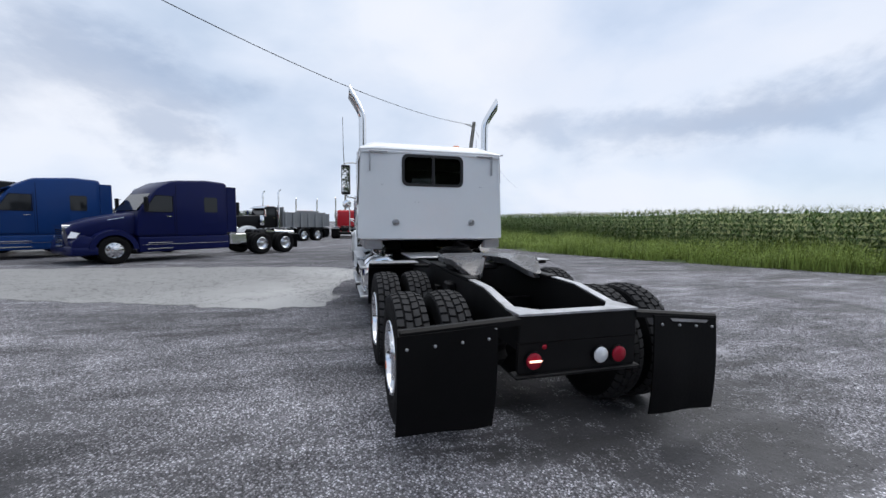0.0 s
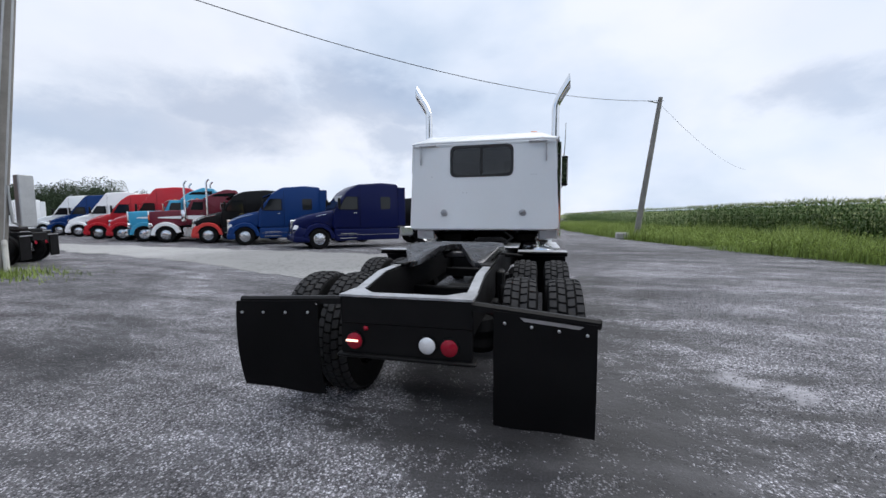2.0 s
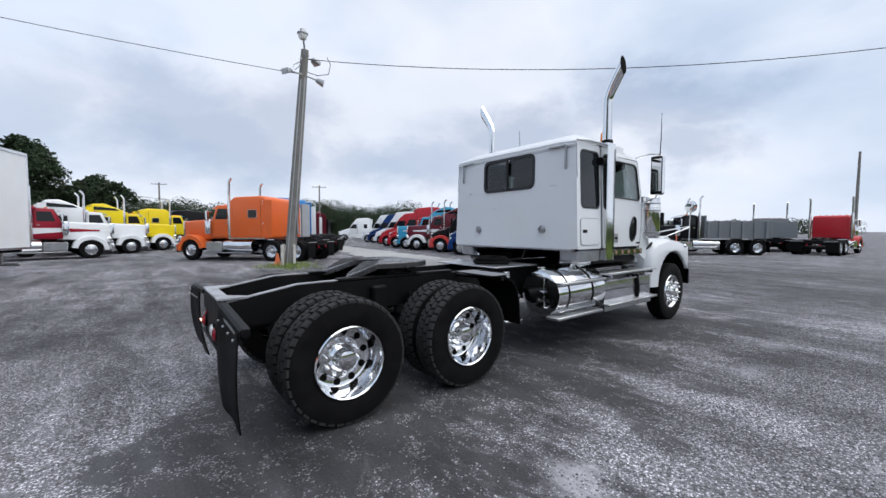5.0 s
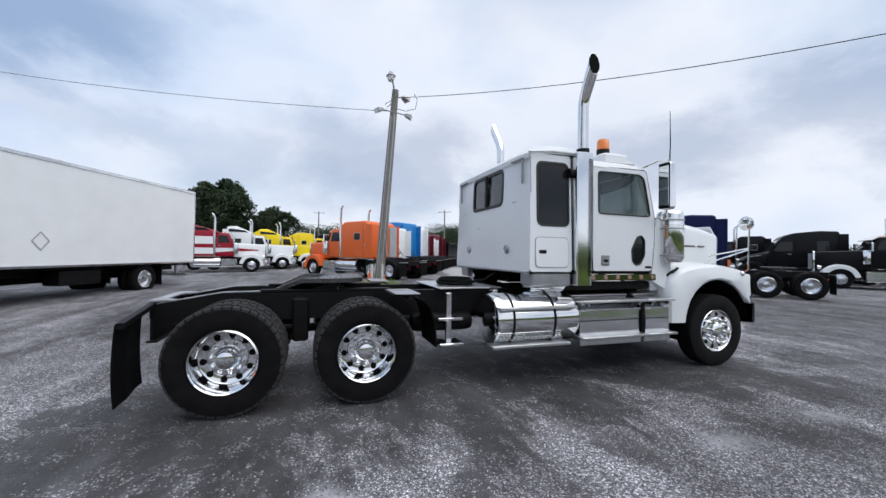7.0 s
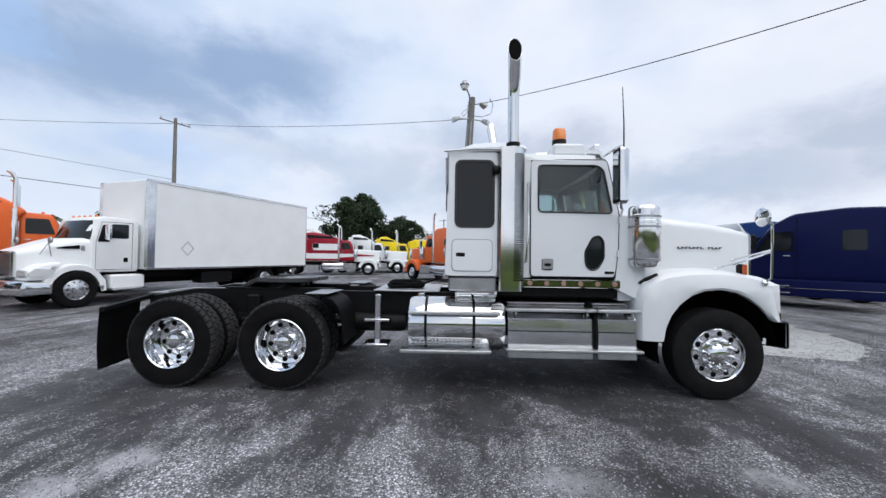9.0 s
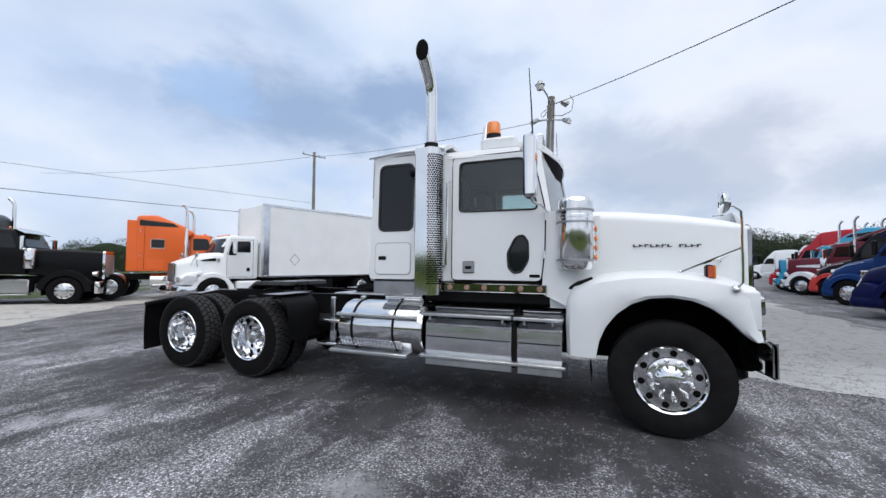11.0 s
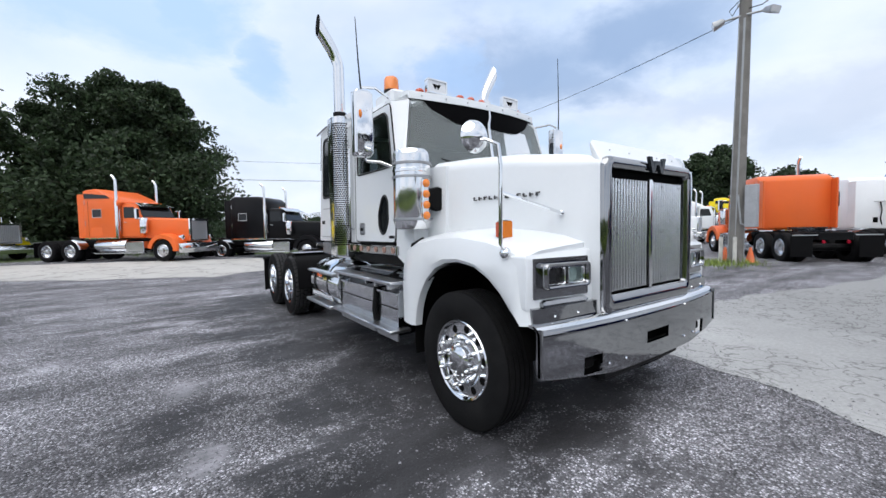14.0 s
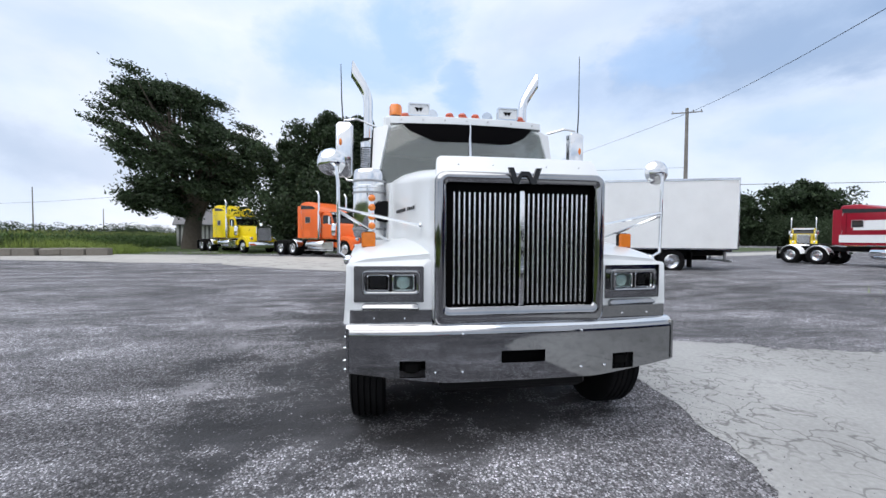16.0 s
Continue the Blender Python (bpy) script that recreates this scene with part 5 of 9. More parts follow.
    if shade:
        part("sun_visor", Geo().loft([[(-1.1, -1.42, 2.9), (1.1, -1.42, 2.9), (1.1, -1.0, 2.72), (-1.1, -1.0, 2.72)], [(-1.1, -1.42, 2.94), (1.1, -1.42, 2.94), (1.1, -1.0, 2.75), (-1.1, -1.0, 2.75)]]), shade, root)
    g = Geo().prism(rounded([(-0.38, 0.66), (0.38, 0.66), (0.45, 1.45), (-0.45, 1.45)], 0.06), "y", 0.66, 0.9)
    part("grille", g, CHROME, root).location.y = nose
    for k in range(7):
        part("grille_slot", SLOT, None, root).matrix_basis = pose(0, nose, 0.08 * k)
    part("bumper", pillow(Geo(), rounded([(0.45, 0.34), (0.45, 0.66), (0.88 + nose, 0.7), (0.92 + nose, 0.5), (0.86 + nose, 0.34)], 0.06), -1.2, 1.2, 0.12), wing or body, root)
    mirrors(root, -0.95, 2.0, 1.2, BLACK, 0.55)
    # tail of the sleeper: hoses, vents and a seam
    for s in (-1, 1):
        part("air_hose", Geo().tube([(s * 0.12, back - 0.02, 2.15), (s * 0.1, back - 0.08, 1.8), (s * 0.22, back - 0.2, 1.45), (s * 0.3, back - 0.4, 1.2)], 0.022, 5), DEEP, root)
        part("rear_vent", Geo().box(s * 0.26 - 0.08, s * 0.26 + 0.08, back - 0.012, back + 0.02, 1.28, 1.5, 0.004), DEEP, root)
        part("tail_seam", Geo().box(s * 0.95 - 0.012, s * 0.95 + 0.012, back - 0.008, back + 0.02, 1.15, top - 0.25, 0.003), STEEL, root)
    part("hose_rail", Geo().tube([(-0.35, back - 0.05, 2.15), (0.35, back - 0.05, 2.15)], 0.018, 5), GALV, root)
    return root


def classic_truck(x, y, az, body, label, wing=None, stripe=None, wb=5.6, sleeper=1.75, top=3.3, slope=False, group="parked long-nosed tractors", day=False, stacks=True, visor=None, guards=None, hood_paint=None, side_panel=None):
    """A square long-nosed tractor with chrome stacks."""
    root = thing("long_nosed_truck", pose(x, y, rise(x, y), 0, 0, az), label, "truck", group)
    chassis(root, wb, guards=guards)
    cab = rounded([(-2.3, 1.12), (-2.3, 2.68), (-2.1, 2.8), (-1.45, 2.76), (-1.15, 2.05), (-1.1, 1.12)], 0.09)
    part("cab", pillow(Geo(), cab, -1.0, 1.0, 0.1), body, root)
    rings = []
    for yy, hw, zt, zb in ((-1.15, 0.86, 2.08, 1.1), (-0.3, 0.78, 2.05, 1.0), (0.5, 0.66, 2.02, 0.95), (0.88, 0.6, 1.98, 0.9), (0.93, 0.57, 1.93, 0.92)):
        rings.append([(u, yy, v) for u, v in rrect(-hw, hw, zb, zt, 0.09, 3)])
    part("hood", Geo().loft(rings), hood_paint or body, root)
    back = -2.38 - sleeper
    if not day:
        if slope:
            sl = rounded([(back, 1.1), (back, top), (back + 0.7, top + 0.06), (-2.5, top - 0.35), (-2.05, 2.82), (-2.3, 2.6), (-2.36, 1.1)], 0.12)
        else:
            sl = rounded([(back, 1.1), (back, top - 0.15), (back + 0.25, top), (-2.6, top - 0.03), (-2.36, top - 0.25), (-2.36, 1.1)], 0.14)
        part("sleeper", pillow(Geo(), sl, -1.18, 1.18, 0.12), body, root)
    for s in (-1, 1):
        f = Geo()
        arch(f, 0, 0.5, 0.57, 0.8, s * 0.5, s * 1.2, -2, 170)
        part("fender", f, wing or body, root)
        part("headlight", Geo().lathe([(0.02, -0.12), (0.1, -0.08), (0.12, 0.06), (0.1, 0.075), (0.02, 0.08)], (s * 0.92, 0.82, 1.12), "y", 12), CHROME, root)
        part("side_window", plate(Geo(), [(s * 1.004, yy, zz) for yy, zz in rounded([(-2.1, 2.08), (-2.1, 2.6), (-1.55, 2.6), (-1.38, 2.08)], 0.05)]), DARKGLASS, root)
        part("door_seam", Geo().tube([(s * 1.001, -2.2, 2.66), (s * 1.001, -2.2, 1.2), (s * 1.001, -1.25, 1.2), (s * 1.001, -1.25, 2.0)], 0.006, 4), DEEP, root)
        part("door_handle", Geo().box(s * 1.01 - 0.02, s * 1.01 + 0.02, -2.12, -1.96, 1.86, 1.9, 0.008), CHROME, root)
        if not day:
            part("sleeper_window", plate(Geo(), [(s * 1.184, yy, zz) for yy, zz in rounded([(back + 0.55, 2.15), (back + 0.55, 2.5), (back + 1.0, 2.5), (back + 1.0, 2.15)], 0.05)]), DARKGLASS, root)
            part("luggage_door", plate(Geo(), [(s * 1.182, yy, zz) for yy, zz in rounded([(back + 0.4, 1.25), (back + 0.4, 1.65), (back + 1.0, 1.65), (back + 1.0, 1.25)], 0.05)], 0.003), body, root)
            if slope:
                part("roof_window", plate(Geo(), [(s * 1.184, yy, zz) for yy, zz in rounded([(back + 0.12, top - 0.42), (back + 0.12, top - 0.17), (-2.85, top - 0.27), (-2.6, top - 0.44)], 0.04)]), DARKGLASS, root)
        if not day:
            # box corners, grab handles, lamps and the bright strip along the sleeper's foot
            part("side_extender", Geo().box(min(s * 1.1, s * 1.165), max(s * 1.1, s * 1.165), back - 0.3, back + 0.06, 1.15, top - 0.2, 0.025), body, root)
            part("sleeper_seam", Geo().box(min(s * 1.17, s * 1.184), max(s * 1.17, s * 1.184), back + 0.3, back + 0.312, 1.2, top - 0.2, 0.002), DEEP, root)
            part("foot_strip", Geo().box(min(s * 1.16, s * 1.2), max(s * 1.16, s * 1.2), back + 0.05, -2.4, 1.1, 1.17, 0.008), CHROME, root)
            part("window_frame", Geo().tube([(s * 1.186, yy, zz) for yy, zz in ((back + 0.53, 2.13), (back + 0.53, 2.52), (back + 1.02, 2.52), (back + 1.02, 2.13), (back + 0.53, 2.13))], 0.016, 5), GALV, root)
            for zz in (1.75, 2.75):
                part("grab_handle", Geo().tube([(s * 1.18, back + 0.16, zz), (s * 1.215, back + 0.16, zz + 0.02), (s * 1.215, back + 0.16, zz + 0.2), (s * 1.18, back + 0.16, zz + 0.22)], 0.012, 5), CHROME, root)
            for k in range(4):
                part("marker_lamp", MARKER, None, root).matrix_basis = pose(s * 1.2, back + 0.35 + 0.4 * k, 1.135)
        part("door_rail", Geo().tube([(s * 1.01, -2.26, 2.5), (s * 1.06, -2.26, 2.45), (s * 1.06, -2.26, 1.5), (s * 1.01, -2.26, 1.45)], 0.014, 5), CHROME, root)
        part("quarter_guard", arch(Geo(), -wb + 0.66, 0.51, 0.57, 0.6, s * 0.75, s * 1.24, 8, 75, 6), ALU, root)
        if side_panel:
            part("side_panel", plate(Geo(), [(s * 1.186, yy, zz) for yy, zz in ((back + 0.6, 1.98), (back + 0.6, 2.5), (-2.42, 2.5), (-2.42, 1.98))], 0.003), side_panel, root)
        if stripe:
            part("stripe", plate(Geo(), [(s * 1.186, back + 0.02, 1.3), (s * 1.186, back + 0.02, 1.72), (s * 1.186, -2.4, 1.72), (s * 1.186, -2.4, 1.3)], 0.003), stripe, root)
            part("stripe", plate(Geo(), [(s * 1.006, -2.25, 1.4), (s * 1.006, -2.25, 1.72), (s * 1.006, -1.2, 1.72), (s * 1.006, -1.2, 1.5)], 0.003), stripe, root)
            part("stripe", plate(Geo(), [(s * 0.885, -1.1, 1.5), (s * 0.885, -1.1, 1.72), (s * 0.7, 0.45, 1.62), (s * 0.7, 0.45, 1.55)], 0.004), body if hood_paint else stripe, root)
        part("fuel_tank", Geo().lathe([(0.02, -3.6), (0.29, -3.6), (0.31, -3.56), (0.31, -2.0), (0.29, -1.96), (0.02, -1.96)], (s * 0.9, 0, 0.75), "y", 20), CHROME, root)
        part("step", Geo().box(min(s * 0.75, s * 1.2), max(s * 0.75, s * 1.2), -1.92, -0.95, 0.45, 0.95, 0.03), ALU, root)
        part("running_board", Geo().box(min(s * 1.0, s * 1.24), max(s * 1.0, s * 1.24), -3.6, -0.95, 0.38, 0.43, 0.01), ALU, root)
        part("air_cleaner", Geo().lathe([(0.03, 1.3), (0.15, 1.34), (0.17, 1.4), (0.17, 2.0), (0.14, 2.06), (0.03, 2.1)], (s * 1.04, -1.02, 0), "z", 16), CHROME, root)
        if stacks:
            part("exhaust_pipe", Geo().tube([(s * 1.12, -2.34, 1.1), (s * 1.12, -2.34, 2.9)], 0.085, 12).tube([(s * 1.12, -2.34, 2.9), (s * 1.12, -2.34, 3.85), (s * 1.12, -2.42, 4.02), (s * 1.12, -2.52, 4.1)], 0.06, 12), CHROME, root)
        part("cleaner_bracket", Geo().box(min(s * 0.8, s * 1.0), max(s * 0.8, s * 1.0), -1.1, -0.95, 1.4, 1.45, 0.01), CHROME, root)
    part("windshield", plate(Geo(), [(-0.9, -1.43, 2.68), (0.9, -1.43, 2.68), (0.92, -1.16, 2.12), (-0.92, -1.16, 2.12)], 0.012), DARKGLASS, root)
    part("sun_visor", Geo().loft([[(-0.95, -1.5, 2.78), (0.95, -1.5, 2.78), (0.95, -1.18, 2.6), (-0.95, -1.18, 2.6)], [(-0.95, -1.5, 2.81), (0.95, -1.5, 2.81), (0.95, -1.18, 2.63), (-0.95, -1.18, 2.63)]]), visor or CHROME, root)
    part("grille", Geo().holed(rrect(-0.6, 0.6, 0.92, 2.02, 0.07), [rrect(-0.5, 0.5, 1.0, 1.9, 0.04)], lambda u, v, d: (u, 0.92 + d, v), 0.08), CHROME, root)
    part("radiator", Geo().box(-0.52, 0.52, 0.9, 0.94, 0.98, 1.92, 0.004), DEEP, root)
    for k in range(13):
        part("grille_bar", UPRIGHT, None, root).matrix_basis = pose(-0.48 + 0.08 * k, 0, 0)
    part("bumper", pillow(Geo(), rounded([(0.85, 0.38), (0.85, 0.84), (1.0, 0.84), (1.05, 0.6), (1.0, 0.38)], 0.03), -1.2, 1.2, 0.06), CHROME, root)
    for k in range(5):
        part("roof_light", ROOFLIGHT, None, root).matrix_basis = pose(-0.7 + 0.35 * k, 0, 0)
    mirrors(root, -1.15, 2.0, 1.02)
    return root


def heading(hx, hy):
    return math.degrees(math.atan2(-hx, hy))


NAVY = paint("navy_paint", (0.004, 0.007, 0.05), 0.0, 0.12)
BLUE = paint("blue_paint", (0.007, 0.035, 0.14), 0.03, 0.14)
SKYBLUE = paint("bright_blue_paint", (0.015, 0.2, 0.52))
CYAN = paint("cyan_paint", (0.05, 0.32, 0.5))
RED = paint("red_paint", (0.45, 0.015, 0.025))
CORAL = paint("coral_red_paint", (0.55, 0.05, 0.045))
MAROON = paint("maroon_paint", (0.13, 0.012, 0.025))
ORANGE = paint("orange_paint", (0.75, 0.14, 0.03))
YELLOW = paint("yellow_paint", (0.78, 0.6, 0.01))
COAL = paint("black_paint", (0.004, 0.004, 0.005), 0.02, 0.16)
CREAM = paint("plain_white_paint", (0.8, 0.82, 0.83))
CRIMSON = paint("crimson_paint", (0.3, 0.008, 0.025))
GREYBOX = paint("grey_body_paint", (0.2, 0.21, 0.22), 0.4)

# row parked slantwise across the pad
A = heading(-0.78, -0.63)
aero_truck(-10.4, 15.6, heading(-0.74, -0.67), NAVY, "dark navy blue sleeper tractor with chrome grille", nose=0.35, top=3.4, wb=6.55, sleeper=2.2)
aero_truck(-15.8, 16.9, A, BLUE, "royal blue sleeper tractor with a dark visor", top=3.42, shade=BLUE)
aero_truck(-19.26, 17.87, A, COAL, "black sleeper tractor with coral red fenders", wing=CORAL, top=3.32, shade=COAL)
classic_truck(-22.8, 18.15, A, MAROON, "maroon long-nosed tractor with white fenders and stripes", wing=CREAM, stripe=CREAM, top=3.4, slope=True, visor=CREAM)
classic_truck(-25.1, 18.6, A, CYAN, "light blue and white long-nosed tractor", wing=CYAN, stripe=CREAM, top=3.6, slope=True)
aero_truck(-27.76, 19.17, A, RED, "red sleeper tractor with a high sloping roof", top=3.8)
aero_truck(-32.0, 20.6, A, RED, "red sleeper tractor with a sloping roof", top=3.5)
aero_truck(-38.0, 23.2, A, CREAM, "white sleeper tractor with a high roof", top=3.9)
aero_truck(-42.5, 24.6, A, BLUE, "blue sleeper tractor with a high roof", top=3.8)
aero_truck(-46.8, 25.9, A, CREAM, "white sleeper tractor with a high roof", top=3.9)
aero_truck(-56.0, 25.9, heading(-0.41, -0.91), CREAM, "white sleeper tractor standing alone across the far end", top=3.7)
# row with its tails towards the pad
classic_truck(-20.0, 2.35, A, ORANGE, "orange long-nosed tractor with a long sleeper", top=3.2, sleeper=2.1, wb=5.4, group="tractors parked tail to the pad")
row_b = ((CREAM, "white"), (SKYBLUE, "bright blue"), (CREAM, "white"), (MAROON, "maroon"), (CREAM, "white"), (MAROON, "maroon"), (MAROON, "maroon"), (COAL, "black"))
for k, (mat, word) in enumerate(row_b):
    aero_truck(-24.3 - 3.9 * k, 4.3 + 1.75 * k, A, mat, word + " sleeper tractor with its tail towards the pad", top=(3.2, 3.85, 3.8, 3.4)[k % 4], wb=5.8, group="tractors parked tail to the pad", skirt=COAL)
# row by the far trees
D = heading(-0.2, 0.98)
classic_truck(-26.5, -3.0, D, CRIMSON, "crimson and white long-nosed tractor with white wheel guards", wing=CREAM, stripe=CREAM, top=3.35, slope=True, group="tractors by the far trees", guards=CREAM, hood_paint=CREAM, side_panel=CREAM, wb=6.5, sleeper=2.5)
classic_truck(-31.0, -1.3, D, CREAM, "white long-nosed tractor with a tall sleeper", top=3.45, slope=True, group="tractors by the far trees")
classic_truck(-34.1, 0.6, D, YELLOW, "yellow and white long-nosed tractor with a tall sleeper", wing=CREAM, top=3.4, slope=True, group="tractors by the far trees")
classic_truck(-37.6, 3.5, D, YELLOW, "yellow long-nosed tractor with a low sleeper", top=3.3, group="tractors by the far trees")
aero_truck(-41.0, 6.0, D, COAL, "black sleeper tractor with a tall roof", top=3.4, group="tractors by the far trees")
# row along the road, noses towards the yard
C = heading(-0.74, 0.67)
classic_truck(2.55, -13.7, C, ORANGE, "orange long-nosed tractor beside the road", top=3.45, slope=True, group="tractors along the road")
classic_truck(10.8, -21.2, C, YELLOW, "bright yellow long-nosed tractor beside the road", top=3.7, slope=True, group="tractors along the road")
classic_truck(-3.72, -12.5, C, COAL, "black long-nosed tractor with a flat-topped sleeper", top=3.45, group="tractors along the road", sleeper=2.0)
classic_truck(-8.9, -9.4, C, ORANGE, "orange long-nosed tractor behind the box truck", top=3.5, slope=True, group="tractors along the road")
# trucks beyond, along the lane
classic_truck(-0.4, 41.5, heading(0.08, 1), RED, "red day-cab tractor seen from behind on the lane", day=True, wb=4.9, group="tractors on the lane")
aero_truck(-13.5, 30.5, A, COAL, "black sleeper tractor behind the front row", top=3.3, group="tractors on the lane")
classic_truck(-18.5, 32.0, A, COAL, "black long-nosed tractor behind the front row", top=3.2, group="tractors on the lane")
classic_truck(-23.5, 33.5, A, COAL, "black long-nosed tractor behind the front row", top=3.2, group="tractors on the lane")


def dump_truck(x, y, az, label, wing=None, body=COAL):
    root = classic_truck(x, y, az, body, label, wing=wing, day=True, wb=5.2, group="dump trucks")
    root.name = "dump_truck"
    tub = Geo().loft([[(u, yy, v) for u, v in ((-1.15, 1.15), (1.15, 1.15), (1.22, z), (1.14, z), (1.08, 1.25), (-1.08, 1.25), (-1.14, z), (-1.22, z))] for yy, z in ((-6.6, 2.35), (-2.7, 2.35))])
    tub.box(-1.2, 1.2, -2.75, -2.65, 1.15, 2.75, 0.02).box(-1.2, 1.2, -6.68, -6.58, 1.15, 2.4, 0.02)
    part("tipper_body", tub, GREYBOX if body is COAL else body, root, "ribbed steel tipper body")
    for k in range(6):
        for s in (-1, 1):
            part("side_rib", Geo().box(min(s * 1.17, s * 1.27), max(s * 1.17, s * 1.27), -6.4 + 0.7 * k, -6.28 + 0.7 * k, 1.15, 2.3, 0.01), GREYBOX if body is COAL else body, root)
    return root


dump_truck(-8.5, 29.5, A, "black dump truck with white fenders and a grey tipper body", wing=CREAM)
dump_truck(-5.5, 45, heading(-0.3, 0.95), "dark dump truck with a grey tipper body on the lane")


def box_truck(x, y, az):
    root = thing("box_truck", pose(x, y, rise(x, y), 0, 0, az), "white box truck with a long plain cargo body", "truck")
    part("frame_rail", Geo().box(-0.45, -0.37, -8.8, 0.5, 0.75, 1.0, 0.01), BLACK, root)
    part("frame_rail", Geo().box(0.37, 0.45, -8.8, 0.5, 0.75, 1.0, 0.01), BLACK, root)
    part("engine_block", Geo().box(-0.6, 0.6, -1.0, 0.5, 0.5, 0.9, 0.05), BLACK, root)
    for s in (-1, 1):
        parked_wheel(root, s * 1.04, 0.18)
        parked_wheel(root, s * 1.08, -6.5, True)
    cab = rounded([(-1.48, 0.98), (-1.48, 2.5), (-1.38, 2.66), (-0.5, 2.68), (-0.36, 2.6), (-0.2, 1.95), (-0.2, 0.98)], 0.08)
    shell = part("cab", pillow(Geo(), cab, -1.03, 1.03, 0.09), CREAM, root)
    rings = [[(u, yy, v) for u, v in rrect(-hw, hw, zb, zt, rr, 4)] for yy, hw, zt, zb, rr in ((-0.24, 0.97, 2.0, 0.95, 0.2), (0.1, 0.92, 1.985, 0.95, 0.2), (0.45, 0.82, 1.88, 0.95, 0.2), (0.8, 0.68, 1.75, 0.9, 0.2), (1.12, 0.54, 1.63, 0.88, 0.14), (1.19, 0.5, 1.58, 0.88, 0.1))]
    hood = part("hood", Geo().loft(rings), CREAM, root)
    for s in (-1, 1):
        a, b = min(s * 0.45, s * 1.14), max(s * 0.45, s * 1.14)
        f = Geo()
        arch(f, 0.18, 0.5, 0.57, 0.74, s * 0.45, s * 1.14, 20, 172)
        pillow(f, rounded([(0.62, 0.8), (0.72, 1.05), (0.7, 1.2), (0.5, 1.3), (0.95, 1.22), (1.16, 1.05), (1.22, 0.8)], 0.05), a, b, 0.08)
        part("fender", f, CREAM, root)
        lamp = part("headlight", Geo().prism(rounded([(0.66, 1.09), (0.74, 0.98), (0.95, 0.9), (1.17, 0.9), (1.19, 1.0), (1.05, 1.13)], 0.03), "x", min(s * 1.09, s * 1.155), max(s * 1.09, s * 1.155)), CLEARLENS, root, "swept clear headlight")
        part("lamp_front", Geo().box(min(s * 0.62, s * 1.1), max(s * 0.62, s * 1.1), 1.19, 1.235, 0.91, 1.07, 0.03), CLEARLENS, lamp)
        part("side_window", plate(Geo(), [(s * 1.033, yy, zz) for yy, zz in rounded([(-1.16, 2.02), (-1.16, 2.47), (-0.66, 2.45), (-0.66, 2.02)], 0.05)]), DARKGLASS, shell)
        part("vent_window", plate(Geo(), [(s * 1.033, yy, zz) for yy, zz in rounded([(-0.64, 1.9), (-0.64, 2.44), (-0.46, 2.42), (-0.34, 1.9)], 0.04)]), DARKGLASS, shell)
        part("door_seam", Geo().tube([(s * 1.031, -1.27, 2.52), (s * 1.031, -1.27, 1.06), (s * 1.031, -0.3, 1.06), (s * 1.031, -0.3, 1.9), (s * 1.031, -0.44, 2.5), (s * 1.031, -1.27, 2.52)], 0.007, 4), DEEP, shell)
        part("door_handle", Geo().box(s * 1.035 - 0.015, s * 1.035 + 0.015, -1.15, -1.03, 1.28, 1.42, 0.02), DEEP, shell)
        part("grab_rail", Geo().tube([(s * 1.04, -1.36, 2.1), (s * 1.08, -1.36, 2.05), (s * 1.08, -1.36, 1.3), (s * 1.04, -1.36, 1.25)], 0.015, 6), CREAM, shell)
        part("hood_vent", Geo().loft([[(s * (0.945 - 0.29 * (yy - 0.1)), yy, 1.73 - 0.08 * yy + dz) for dz in (-k, k)] + [(s * (0.86 - 0.29 * (yy - 0.1)), yy, 1.73 - 0.08 * yy + dz) for dz in (k, -k)] for yy, k in ((0.05, 0.055), (0.3, 0.04), (0.5, 0.012))]), DEEP, hood, "dark hood vent")
        part("hood_badge", Geo().box(s * 0.94 - 0.02, s * 0.94 + 0.02, -0.08, 0.01, 1.62, 1.77, 0.01), SATIN, hood)
        part("hood_mirror", Geo().tube([(s * 0.84, 0.62, 1.45), (s * 0.9, 0.72, 1.85)], 0.014, 6).tube([(s * 0.8, 0.85, 1.5), (s * 0.9, 0.72, 1.82)], 0.012, 6).ball((s * 0.9, 0.68, 1.9), 0.095, 12, 8, (1, 0.5, 1)), STEEL, root, "round hood mirror on two struts")
        part("fuel_tank", Geo().box(min(s * 0.6, s * 1.12), max(s * 0.6, s * 1.12), -1.62, -0.68, 0.45, 0.9, 0.05), CREAM, root)
        part("step", Geo().box(min(s * 0.7, s * 1.2), max(s * 0.7, s * 1.2), -1.66, -0.7, 0.42, 0.46, 0.01), ALU, root)
        part("mudguard", Geo().tube([(s * 0.9, -0.38, 0.9), (s * 0.95, -0.52, 0.72), (s * 0.98, -0.56, 0.42)], [0.1, 0.09, 0.07], 6), CREAM, root)
    for k in range(5):
        part("roof_light", ROOFLIGHT, None, root).matrix_basis = pose(-0.6 + 0.3 * k, 1.2, -0.13)
    part("windshield", Geo().loft([[(x, y0 + 0.02, 1.97), (x * 0.93, y1 + 0.025, 2.55), (x * 0.93, y1, 2.55), (x, y0, 1.97)] for x, y0, y1 in ((-0.93, -0.21, -0.4), (-0.72, -0.1, -0.355), (-0.48, 0.0, -0.305), (0.48, 0.0, -0.305), (0.72, -0.1, -0.355), (0.93, -0.21, -0.4))]), DARKGLASS, root)
